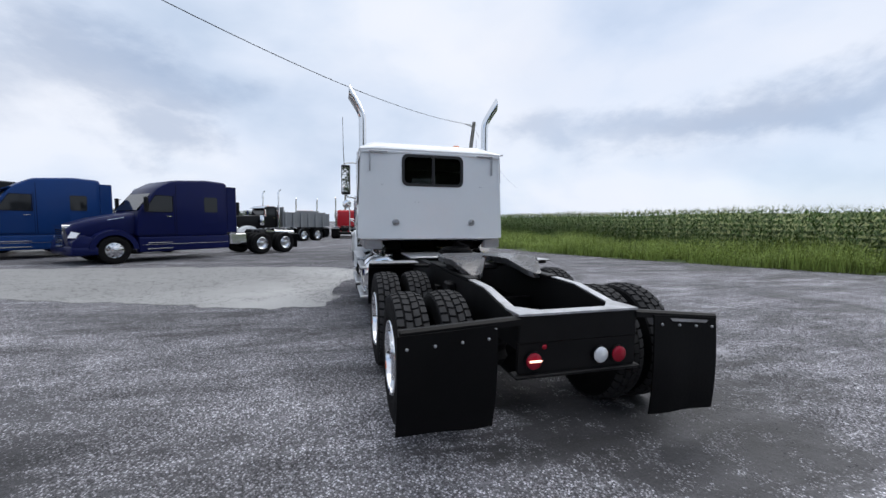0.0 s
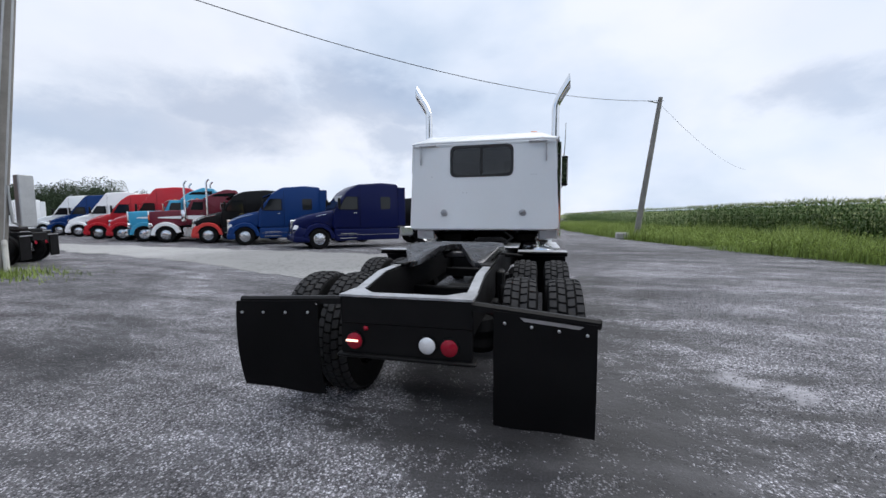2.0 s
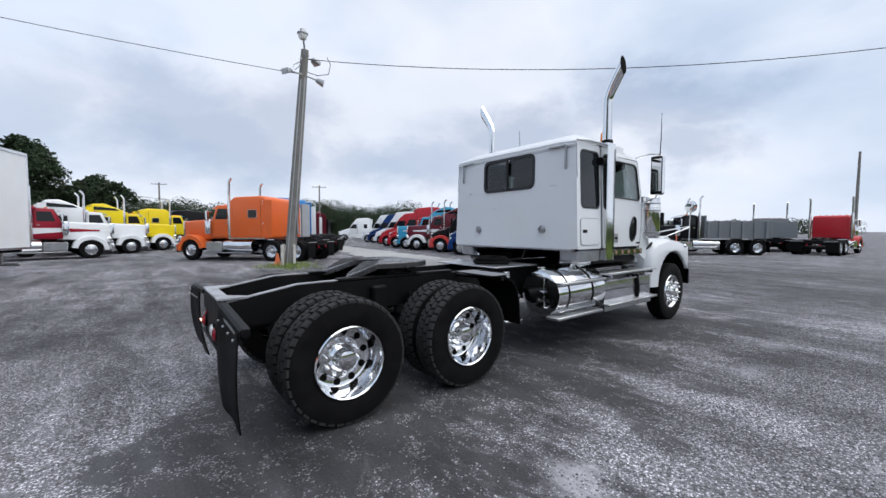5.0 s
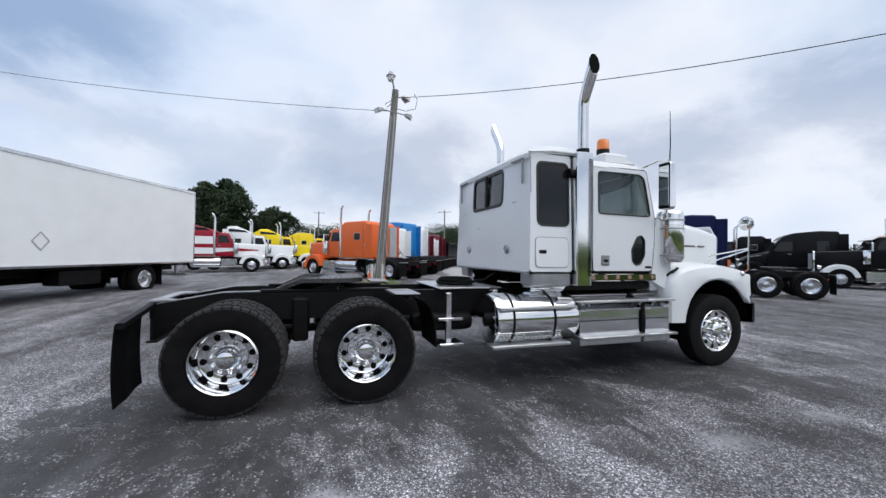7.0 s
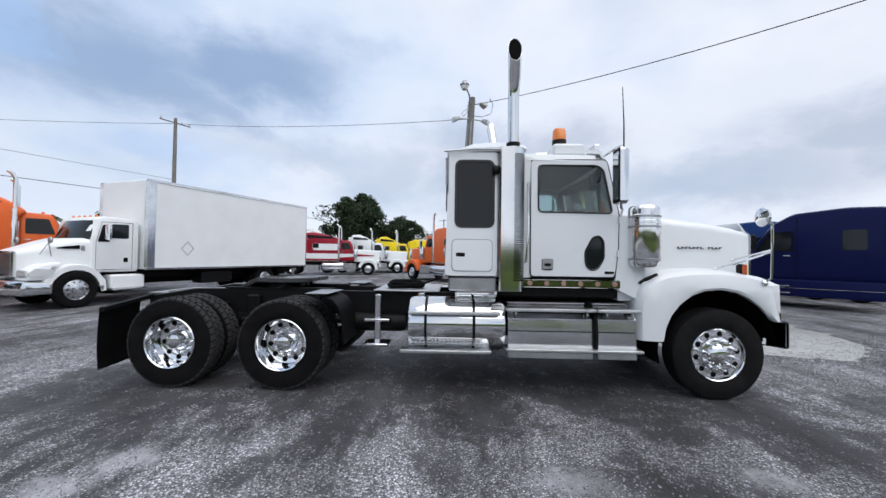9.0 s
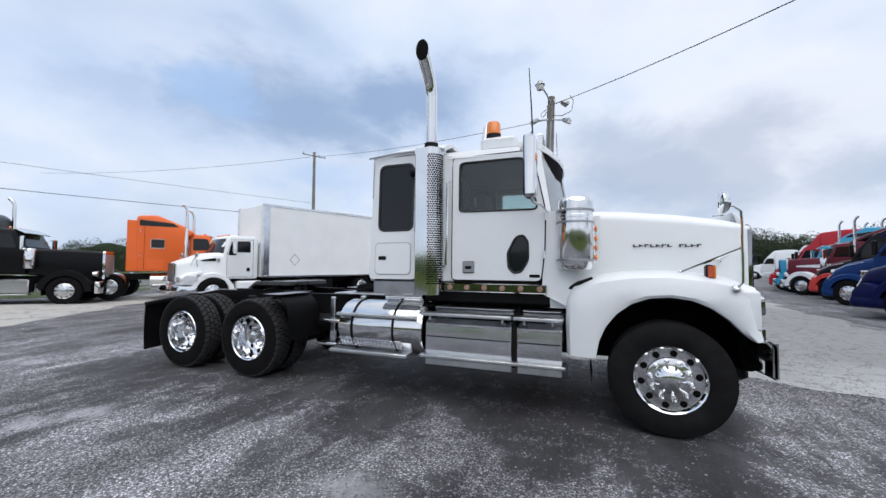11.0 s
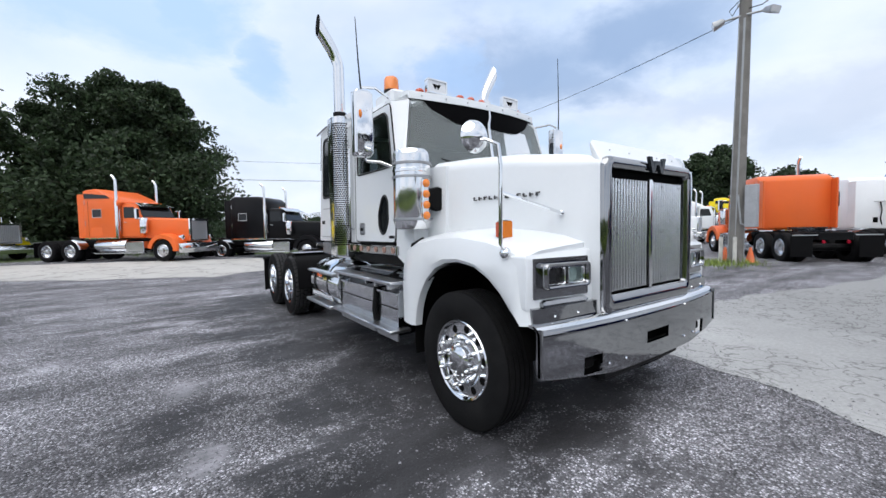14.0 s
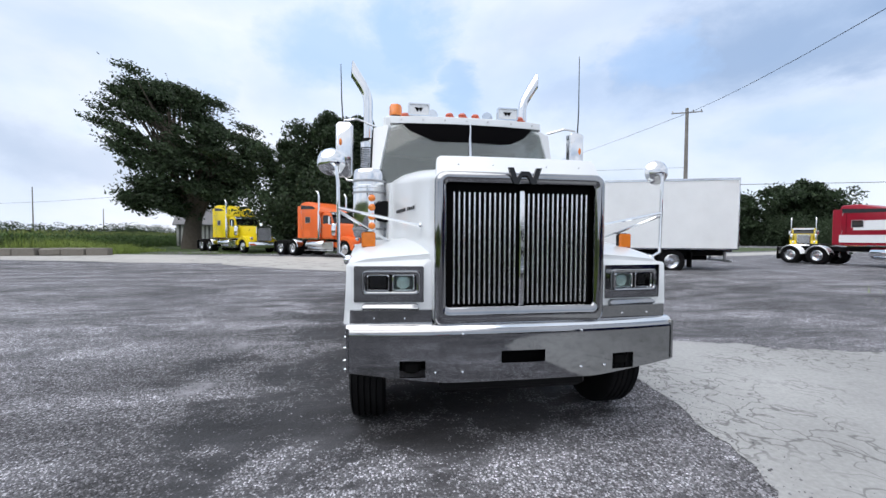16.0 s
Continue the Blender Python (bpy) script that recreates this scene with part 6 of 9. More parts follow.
    part("windshield_frame", Geo().loft([[(-0.9, -0.6, zb), (0.9, -0.6, zb), (0.96, yo, zb), (0.5, yc, zb), (-0.5, yc, zb), (-0.96, yo, zb)] for zb, yo, yc in ((1.92, -0.23, -0.0), (2.56, -0.42, -0.32), (2.66, -0.5, -0.4))]), CREAM, shell)
    grille = part("grille", Geo().box(-0.42, 0.42, 1.17, 1.25, 0.9, 1.58, 0.03), CHROME, root, "upright chrome grille")
    part("grille_mesh", Geo().box(-0.36, 0.36, 1.245, 1.256, 0.95, 1.52, 0.003), SATIN, grille)
    part("bumper", pillow(Geo(), rounded([(0.66, 0.42), (0.66, 0.76), (1.28, 0.79), (1.36, 0.6), (1.3, 0.4)], 0.04), -1.16, 1.16, 0.1), CHROME, root, "deep chrome bumper")
    mirrors(root, -0.5, 1.95, 1.03, CHROME, 0.5)
    body = part("cargo_body", Geo().box(-1.28, 1.28, -8.94, -1.55, 1.05, 4.0, 0.02), CREAM, root, "plain white cargo body")
    trim = Geo()
    for s in (-1, 1):
        trim.box(s * 1.28 - 0.02, s * 1.28 + 0.02, -8.96, -1.53, 3.92, 4.02, 0.01).box(s * 1.28 - 0.02, s * 1.28 + 0.02, -8.96, -1.53, 1.03, 1.1, 0.01)
        trim.box(s * 1.23 - 0.07, s * 1.23 + 0.07, -1.85, -1.5, 1.05, 4.02, 0.06).box(s * 1.25 - 0.05, s * 1.25 + 0.05, -8.98, -8.92, 1.05, 4.02, 0.02)
    part("edge_trim", trim, ALU, body, "aluminium corner and edge trim")
    for s in (1, -1):
        mark = Geo()
        d = [(-2.9, 2.02), (-2.66, 1.76), (-2.9, 1.5), (-3.14, 1.76)]
        mark.holed(d, [[(-2.9, 1.98), (-2.7, 1.76), (-2.9, 1.54), (-3.1, 1.76)]], lambda u, v, q: (-s * (1.284 + q), u, v), 0.004)
        part("placard_frame", mark, GALV, body, "empty diamond placard frame")
    part("underbody", Geo().box(-1.15, 1.15, -8.8, -1.7, 0.95, 1.045, 0.01).box(-0.36, 0.36, -8.2, -1.0, 0.55, 0.95, 0.03), DEEP, root)
    for s in (-1, 1):
        part("side_locker", Geo().box(min(s * 0.55, s * 1.1), max(s * 0.55, s * 1.1), -4.9, -3.6, 0.48, 0.94, 0.03), BLACK, root)
        part("mudflap", Geo().box(min(s * 0.75, s * 1.24), max(s * 0.75, s * 1.24), -7.25, -7.23, 0.25, 0.95, 0.004), FLAP, root)
    part("underrun_bar", Geo().box(-1.1, 1.1, -8.85, -8.75, 0.5, 0.6, 0.02).box(-0.7, -0.62, -8.8, -8.7, 0.55, 1.0, 0.01).box(0.62, 0.7, -8.8, -8.7, 0.55, 1.0, 0.01), GALV, root)
    return root


box_truck(-5.53, -7.55, heading(0.94, -0.341))
dump_truck(-48.5, -28.5, heading(0.75, 0.6), "yellow dump truck parked beyond the road", body=YELLOW)

# ---- the white tractor ----
truck = thing("semi_truck", Matrix.Identity(4), "white heavy tractor unit with an extended cab and twin chrome stacks", "truck")
REAR_Y, STEER_Y, HUB = (0.822, 2.155), 7.225, 0.533


def both(name, geo, mat, label="", parent=None, smooth=35):
    """A part on the right side and its mirror on the left."""
    part(name, geo, mat, parent or truck, label, smooth)
    part(name, geo.mirror(), mat, parent or truck, label, smooth)


RAILTOP = material("worn_bright_steel", (0.42, 0.43, 0.45), 0.38, 0.55, 0.2, 7, 0.15, 50, 0.1, 60, (0.12, 0.12, 0.12), 0.6)
# frame: two rails whose tails slope down, crossmembers, axles, springs
for s in (-1, 1):
    x0, x1 = s * 0.43 - 0.045, s * 0.43 + 0.045
    rail = Geo().prism([(0.0, 0.80), (0.0, 1.0), (0.62, 1.11), (6.9, 1.12), (8.0, 1.0), (8.0, 0.8), (0.7, 0.8)], "x", x0, x1)
    part("frame_rail", rail, BLACK, truck)
    top = Geo().loft([[(s * 0.395, 0.0, 1.004), (s * 0.465, 0.0, 1.004), (s * 0.465, 0.0, 1.012), (s * 0.395, 0.0, 1.012)], [(s * 0.395, 0.64, 1.116), (s * 0.465, 0.64, 1.116), (s * 0.465, 0.64, 1.124), (s * 0.395, 0.64, 1.124)], [(s * 0.395, 1.15, 1.125), (s * 0.465, 1.15, 1.125), (s * 0.465, 1.15, 1.133), (s * 0.395, 1.15, 1.133)]])
    part("rail_cap", top, RAILTOP, truck, "bright worn steel rail top")
part("end_crossmember", Geo().box(-0.475, 0.475, -0.03, 0.02, 0.84, 1.04, 0.012), BLACK, truck)
part("end_plate", Geo().prism([(-0.475, -0.035), (0.475, -0.035), (0.475, 0.2), (0.385, 0.2), (0.27, 0.07), (-0.27, 0.07), (-0.385, 0.2), (-0.475, 0.2)], "z", 1.035, 1.05), RAILTOP, truck, "bright worn steel end plate")
for y in (0.6, 1.45, 2.95, 3.6):
    part("crossmember", Geo().box(-0.4, 0.4, y - 0.05, y + 0.05, 0.74, 0.86, 0.012), BLACK, truck)
lamp_bar = part("lamp_bar", Geo().holed(rrect(-0.47, 0.47, 0.62, 0.86, 0.03), [], lambda u, v, d: (u, -0.02 + d, v), 0.03).box(-0.5, 0.5, -0.05, 0.06, 0.605, 0.63, 0.008), BLACK, truck)


def round_lamp(x, z, r, mat, label):
    g = Geo().lathe([(r * 1.12, 0.0), (r * 1.12, 0.015), (r, 0.018)], (x, -0.022, z), "y", 24, -1)
    rim = part("lamp_ring", g, BLACK, lamp_bar)
    part("lens", Geo().lathe([(r, 0.0), (r * 0.98, 0.012), (r * 0.7, 0.024), (r * 0.02, 0.03)], (x, -0.034, z), "y", 24, -1), mat, lamp_bar, label)


round_lamp(-0.362, 0.725, 0.058, REDLENS, "red tail lamp lens")
round_lamp(0.318, 0.72, 0.058, REDLENS, "red tail lamp lens")
round_lamp(0.166, 0.726, 0.058, CLEARLENS, "clear reversing lamp lens")
part("lamp_filament", Geo().box(-0.41, -0.32, -0.078, -0.066, 0.728, 0.742, 0.003), material("lit_lamp", (1, 0.6, 0.45), 0.4, emit=((1.0, 0.62, 0.48), 2.0)), lamp_bar, "lit strip in the tail lamp")
for x in (-0.28,):
    part("marker_lamp", Geo().ball((x, -0.03, 0.815), 0.02, 10, 6, (1, 0.5, 0.8)), REDLENS, lamp_bar)

# mudflap hangers and flaps: sloping bars with a rolled end, flaps bolted along a level line
for s in (-1, 1):
    tip = 1.27 if s < 0 else 1.25
    z0, z1 = 1.0, 0.965 if s < 0 else 0.915
    ye = -0.02 if s < 0 else 0.03
    prof = ((-0.04, -0.02), (0.03, -0.02), (0.03, 0.03), (-0.02, 0.034), (-0.04, 0.02))
    hang = Geo().loft([[(s * 0.46, y, z0 + dz) for y, dz in prof], [(s * tip, y + ye, z1 + dz) for y, dz in prof]])
    hang.tube([(s * (tip - 0.012), ye + 0.0, z1 + 0.005), (s * (tip + 0.012), ye + 0.0, z1 + 0.003)], 0.032, 10)
    h = part("flap_hanger", hang, BLACK, truck)
    part("hanger_strip", Geo().loft([[(s * x, -0.048 + ye * (x - 0.46) / (tip - 0.46), z + dz) for dz in (0.0, -0.022)] + [(s * x, -0.042 + ye * (x - 0.46) / (tip - 0.46), z + dz) for dz in (-0.022, 0.0)] for x, z in ((0.64, mixv(z0, z1, 0.22) - 0.015), (tip - 0.02, z1 - 0.012))]), STEEL, h, "worn steel clamp strip")
    u0, u1, low = (0.635, 1.3, 0.31) if s < 0 else (0.61, 1.235, 0.2)
    for k in range(4):
        x = mixv(u0 + 0.07, u1 - 0.06, k / 3)
        zz = mixv(z0, z1, (x - 0.46) / (tip - 0.46)) - (0.075 if s < 0 else 0.06)
        part("bolt", Geo().ball((s * x, -0.066 + ye * (x - 0.46) / 0.8, zz), 0.0105, 8, 5), GALV, h)
    rings = []
    for i in range(11):
        t = i / 10
        za, zb = mixv(z0, z1, (u0 - 0.46) / (tip - 0.46)) + 0.005, mixv(z0, z1, (u1 - 0.46) / (tip - 0.46)) + 0.005
        yy = -0.05 - 0.025 * math.sin(t * 2.2) + (0.09 if s < 0 else 0.03) * t * t
        a, b = mixv(za, low + (-0.03 if s < 0 else 0.03), t), mixv(zb, low, t)
        ripple = 0.012 * math.sin(5 * t + s)
        row = []
        for q in range(7):
            v = q / 6
            row.append((s * mixv(u0, u1, v), yy + ye * v + ripple * math.sin(math.pi * v) - 0.01 * t * math.sin(2.5 * math.pi * v), mixv(a, b, v)))
        rings.append(row + [(p[0], p[1] + 0.012, p[2]) for p in row[::-1]])
    part("mudflap", Geo().loft(rings), FLAP, truck, "black rubber mudflap")

# axles, springs, brake pots and the dark gear between the rails
for y in REAR_Y:
    part("drive_axle", Geo().tube([(-0.75, y, HUB), (-0.3, y, HUB), (-0.16, y, HUB), (0.16, y, HUB), (0.3, y, HUB), (0.75, y, HUB)], [0.09, 0.1, 0.24, 0.24, 0.1, 0.09], 12), BLACK, truck)
    for s in (-1, 1):
        part("air_spring", Geo().lathe([(0.1, 0.55), (0.13, 0.6), (0.11, 0.66), (0.13, 0.72), (0.1, 0.8)], (s * 0.45, y - 0.33, 0), "z", 14), RUBBER, truck)
        part("brake_pot", Geo().lathe([(0.02, -0.12), (0.09, -0.1), (0.1, 0), (0.09, 0.1), (0.02, 0.12)], (s * 0.5, y + 0.28, 0.72), "y", 14), BLACK, truck)
part("steer_axle", Geo().box(-0.8, 0.8, STEER_Y - 0.07, STEER_Y + 0.07, 0.4, 0.55, 0.02), BLACK, truck)
part("drive_shaft", Geo().tube([(0, 1.0, 0.6), (0, 2.15, 0.62), (0, 4.4, 0.75)], 0.055, 10), BLACK, truck)
part("gearbox", Geo().box(-0.32, 0.32, 4.4, 5.5, 0.5, 1.1, 0.08), BLACK, truck)
part("engine", Geo().box(-0.4, 0.4, 5.5, 7.6, 0.5, 1.5, 0.1), BLACK, truck)
part("battery_box", Geo().box(-0.36, 0.36, 3.15, 3.6, 0.7, 1.05, 0.03), BLACK, truck)
for s in (-1, 1):
    part("leaf_spring", Geo().tube([(s * 0.43, 6.4, 0.72), (s * 0.43, 6.85, 0.6), (s * 0.43, 7.24, 0.57), (s * 0.43, 7.6, 0.6), (s * 0.43, 7.98, 0.72)], 0.05, 6), BLACK, truck)
    part("air_tank", Geo().lathe([(0.02, 2.75), (0.1, 2.78), (0.12, 2.84), (0.12, 3.5), (0.1, 3.56), (0.02, 3.58)], (s * 0.58, 0, 0.72), "y", 16), BLACK, truck)
    part("shock_absorber", Geo().tube([(s * 0.55, 1.12, 0.95), (s * 0.6, 1.0, 0.6)], 0.035, 8), BLACK, truck)
    part("shock_absorber", Geo().tube([(s * 0.55, 1.83, 0.95), (s * 0.6, 1.9, 0.6)], 0.035, 8), BLACK, truck)
    part("rail_bracket", Geo().box(min(s * 0.47, s * 0.56), max(s * 0.47, s * 0.56), 1.38, 1.56, 0.55, 1.05, 0.02), BLACK, truck)

# fifth wheel with its throat open to the rear
FY = 1.78
throat = [(0.05, FY + 0.02), (0.075, FY - 0.06), (0.1, FY - 0.25), (0.26, FY - 0.57)]
outline = [(-0.5, FY + 0.25), (-0.37, FY + 0.42), (0.37, FY + 0.42), (0.5, FY + 0.25), (0.54, FY - 0.05), (0.49, FY - 0.32), (0.37, FY - 0.62)] + throat[::-1] + [(-x, y) for x, y in throat] + [(-0.37, FY - 0.62), (-0.49, FY - 0.32), (-0.54, FY - 0.05)]


def fifth_height(y):
    return 1.27 if y > FY - 0.3 else 1.27 - (FY - 0.3 - y) * 0.42


g = Geo()
o = rounded(outline, 0.05, 3)
g.loft([[(x, y, fifth_height(y) - 0.05) for x, y in o], [(x, y, fifth_height(y)) for x, y in o], [(x * 0.985, FY + (y - FY) * 0.985, fifth_height(y) + 0.008) for x, y in o]])
fifth = part("fifth_wheel", g, GREASE, truck, "greasy steel coupling plate")
part("pivot_bracket", Geo().prism([(FY - 0.22, 1.12), (FY + 0.22, 1.12), (FY + 0.1, 1.2), (FY - 0.1, 1.2)], "x", -0.42, -0.34), BLACK, fifth)
part("pivot_bracket", Geo().prism([(FY - 0.22, 1.12), (FY + 0.22, 1.12), (FY + 0.1, 1.2), (FY - 0.1, 1.2)], "x", 0.34, 0.42), BLACK, fifth)
part("slide_plate", Geo().box(-0.47, -0.36, FY - 0.75, FY + 0.75, 1.115, 1.145, 0.006), BLACK, fifth)
part("slide_plate", Geo().box(0.36, 0.47, FY - 0.75, FY + 0.75, 1.115, 1.145, 0.006), BLACK, fifth)
part("release_handle", Geo().tube([(0.1, FY, 1.17), (0.55, FY + 0.1, 1.17), (0.72, FY + 0.1, 1.15)], 0.012, 6), BLACK, fifth)
part("jaw", Geo().box(-0.16, 0.16, FY - 0.02, FY + 0.2, 1.12, 1.2, 0.02), GREASE, fifth)

# quarter guards before the front drive axle
for s in (-1, 1):
    a, b = min(s * 0.64, s * 1.24), max(s * 0.64, s * 1.24)
    rings = []
    for y, z in ((2.42, 1.135), (2.62, 1.12), (2.76, 1.06), (2.83, 0.98), (2.88, 0.8), (2.9, 0.55)):
        rings.append([(a, y, z), (b, y, z), (b, y + 0.015, z + 0.012), (a, y + 0.015, z + 0.012)])
    q = part("quarter_guard", Geo().loft(rings), FLAP, truck, "black plastic quarter fender")
    part("guard_bar", Geo().tube([(s * 0.44, 2.6, 1.08), (s * 1.25, 2.6, 1.1)], 0.022, 8), BLACK, q)
    part("guard_strip", Geo().box(a, b, 2.44, 2.72, 1.14, 1.148, 0.002), STEEL, q, "worn bright strip")

# deck plate behind the cab with coiled lines, and the little step ladder
part("deck_plate", Geo().box(-0.62, 0.62, 3.12, 4.0, 1.13, 1.15, 0.006), PLATE, truck, "aluminium tread plate deck")
coil = Geo()
for k, (r, z) in enumerate(((0.24, 1.17), (0.21, 1.2), (0.26, 1.19), (0.23, 1.225), (0.2, 1.245))):
    n = 28
    coil.loft([[(0.18 + (r + 0.016 * math.cos(b)) * math.cos(a), 3.5 + (r + 0.016 * math.cos(b)) * math.sin(a), z + 0.016 * math.sin(b)) for b in [2 * math.pi * q / 6 for q in range(6)]] for a in [2 * math.pi * i / n for i in range(n + 1)]], caps=False)
part("air_hose_coil", coil, RUBBER, truck, "coiled black air hoses")
part("air_hose", Geo().tube([(0.4, 3.45, 1.2), (0.5, 3.8, 1.24), (0.35, 4.04, 1.33)], 0.014, 6), RUBBER, truck)
lad = part("step_ladder", Geo().box(0.72, 0.77, 3.17, 3.25, 0.46, 1.1, 0.01), ALU, truck, "aluminium access step post")
part("tread", Geo().box(0.56, 0.84, 3.05, 3.38, 0.76, 0.8, 0.01), ALU, lad)
part("tread", Geo().box(0.6, 0.9, 3.05, 3.37, 0.46, 0.5, 0.01), ALU, lad)

# ---- wheels of the white tractor ----


def lug_tyre(r, w, rows, count, seg=60):
    """A drive tyre: smooth casing with separate tread blocks in staggered rows and ribbed shoulders."""
    h, rim = w / 2, 0.3
    case = Geo().lathe([(rim, -h * 0.75), (rim + 0.012, -h * 0.86), (rim + 0.05, -h * 0.97), (r - 0.12, -h * 1.02), (r - 0.045, -h * 0.93), (r - 0.022, -h * 0.78), (r - 0.022, h * 0.78), (r - 0.045, h * 0.93), (r - 0.12, h * 1.02), (rim + 0.05, h * 0.97), (rim + 0.012, h * 0.86), (rim, h * 0.75)], axis="x", seg=seg, caps=False)
    g = Geo()
    bw = w * 0.94 / rows
    for j in range(rows):
        x0 = -w * 0.47 + j * bw + 0.005
        x1 = x0 + bw - 0.010
        edge = j in (0, rows - 1)
        for i in range(count):
            a0 = 2 * math.pi * (i + 0.5 * (j % 2)) / count
            da = 2 * math.pi / count * 0.74
            skew = 0.018 * (1 if j < rows / 2 else -1)
            vs = []
            for rr, inset in ((r - 0.04, 0.0), (r if not edge else r - 0.008, 0.003)):
                for x, a in ((x0 + inset, a0), (x1 - inset, a0 + skew), (x1 - inset, a0 + skew + da), (mixv(x0, x1, 0.5), a0 + da * 1.08 + skew / 2), (x0 + inset, a0 + da)):
                    dr = 0.012 if edge and (x < -w * 0.42 or x > w * 0.42) else 0
                    vs.append((x, (rr - dr) * math.cos(a), (rr - dr) * math.sin(a)))
            g.add(vs, [(9, 8, 7, 6, 5), (0, 1, 6, 5), (1, 2, 7, 6), (2, 3, 8, 7), (3, 4, 9, 8), (4, 0, 5, 9)])
    return case, g


def ribbed_tyre(r, w, seg=64):
    h, rim = w / 2, 0.3
    prof = [(rim, -h * 0.75), (rim + 0.012, -h * 0.86), (rim + 0.05, -h * 0.97), (r - 0.12, -h * 1.0), (r - 0.04, -h * 0.95), (r - 0.008, -h * 0.84)]
    for k in range(5):
        a = -0.8 + 1.6 * k / 5
        prof += [(r, h * (a + 0.02)), (r, h * (a + 0.25)), (r - 0.02, h * (a + 0.26)), (r - 0.02, h * (a + 0.32))]
    prof += [(r - 0.008, h * 0.84), (r - 0.04, h * 0.95), (r - 0.12, h * 1.0), (rim + 0.05, h * 0.97), (rim + 0.012, h * 0.86), (rim, h * 0.75)]
    return Geo().lathe(prof, axis="x", seg=seg, caps=False)


case, lugs = lug_tyre(0.54, 0.275, 4, 40)
CASE, LUGS = case.mesh("tyre", RUBBER, 30), lugs.mesh("tread", TREAD, 30)
RIB = ribbed_tyre(0.519, 0.28).mesh("tyre", material("road_worn_rubber", (0.0075, 0.0075, 0.008), 0.78, 0, 0.3, 7, 0.25, 90, 0.2, 120, (0.022, 0.0218, 0.0215), 0.4, spec=0.12), 22)
WHEELALU = material("polished_wheel", (0.8, 0.81, 0.83), 0.09, 1.0, 0.04, 6, bump=0.015, bump_scale=5, dirt=(0.45, 0.44, 0.42), dirt_amount=0.1)
DISH = Geo().lathe([(0.3, 0.115), (0.308, 0.128), (0.3, 0.137), (0.289, 0.128), (0.284, 0.09), (0.277, 0.0), (0.272, -0.05), (0.262, -0.08), (0.245, -0.09), (0.19, -0.094), (0.178, -0.08), (0.002, -0.078)], seg=56, caps=False).mesh("wheel", WHEELALU, 40)
FACE = Geo().lathe([(0.3, 0.1), (0.308, 0.116), (0.3, 0.126), (0.288, 0.118), (0.282, 0.095), (0.276, 0.086), (0.268, 0.084), (0.2, 0.086), (0.192, 0.1), (0.17, 0.108), (0.002, 0.11)], seg=56, caps=False).mesh("wheel", WHEELALU, 40)
HUBCAP = Geo().lathe([(0.12, -0.08), (0.118, -0.05), (0.095, -0.035), (0.09, 0.045), (0.08, 0.062), (0.055, 0.07), (0.015, 0.074)], seg=36).mesh("hub_cap", CHROME, 40)
STEERCAP = Geo().lathe([(0.125, 0.1), (0.118, 0.14), (0.1, 0.155), (0.06, 0.168), (0.02, 0.172)], seg=36).mesh("hub_cap", CHROME, 40)
SMALLNUT = Geo().lathe([(0.02, 0.0), (0.02, 0.016), (0.015, 0.02), (0.014, 0.04), (0.004, 0.048)], seg=8).mesh("lug_nut", CHROME, 40)
NUT = Geo().lathe([(0.024, 0.0), (0.024, 0.018), (0.018, 0.024), (0.018, 0.065), (0.012, 0.1), (0.003, 0.108)], seg=10).mesh("lug_nut", CHROME, 40)
HOLE = Geo().lathe([(0.032, 0.0), (0.029, 0.004)], seg=18).mesh("hand_hole", DEEP, 0)


def truck_wheel(x, y, drive):
    s = 1 if x > 0 else -1
    w = part("wheel", DISH if drive else FACE, None, truck)
    w.matrix_basis = Matrix.Translation((x, y, HUB if drive else 0.516)) @ Matrix.Diagonal((s, 1, 1, 1))
    part("tyre", CASE if drive else RIB, None, w)
    if drive:
        part("tread", LUGS, None, w)["kind"] = "stuff"
        inner = Matrix.Translation((-0.345, 0, 0)) @ pose(0, 0, 0, 7)
        part("inner_tyre", CASE, None, w).matrix_basis = inner
        t = part("inner_tread", LUGS, None, w)
        t.matrix_basis, t["kind"] = inner, "stuff"
    part("hub_cap", HUBCAP if drive else STEERCAP, None, w)
    for i in range(10):
        a = 2 * math.pi * (i + 0.25) / 10
        h = part("hand_hole", HOLE, None, w)
        rr = 0.222 if drive else 0.235
        h.matrix_basis = Matrix.Translation((-0.0905 if drive else 0.0835, rr * math.cos(a), rr * math.sin(a))) @ (pose(0, 0, 0) if drive else Matrix.Identity(4))
        n = part("lug_nut", SMALLNUT if drive else NUT, None, w)
        a += math.pi / 10
        n.matrix_basis = Matrix.Translation((-0.079 if drive else 0.105, (0.148 if drive else 0.165) * math.cos(a), (0.148 if drive else 0.165) * math.sin(a)))
    return w


for s in (-1, 1):
    for y in REAR_Y:
        truck_wheel(s * 1.092, y, True)
    truck_wheel(s * 1.06, STEER_Y, False)

# ---- cab shell ----


def side_x(z, half=1.262, lean=0.04):
    return half - lean * (z - 1.38)


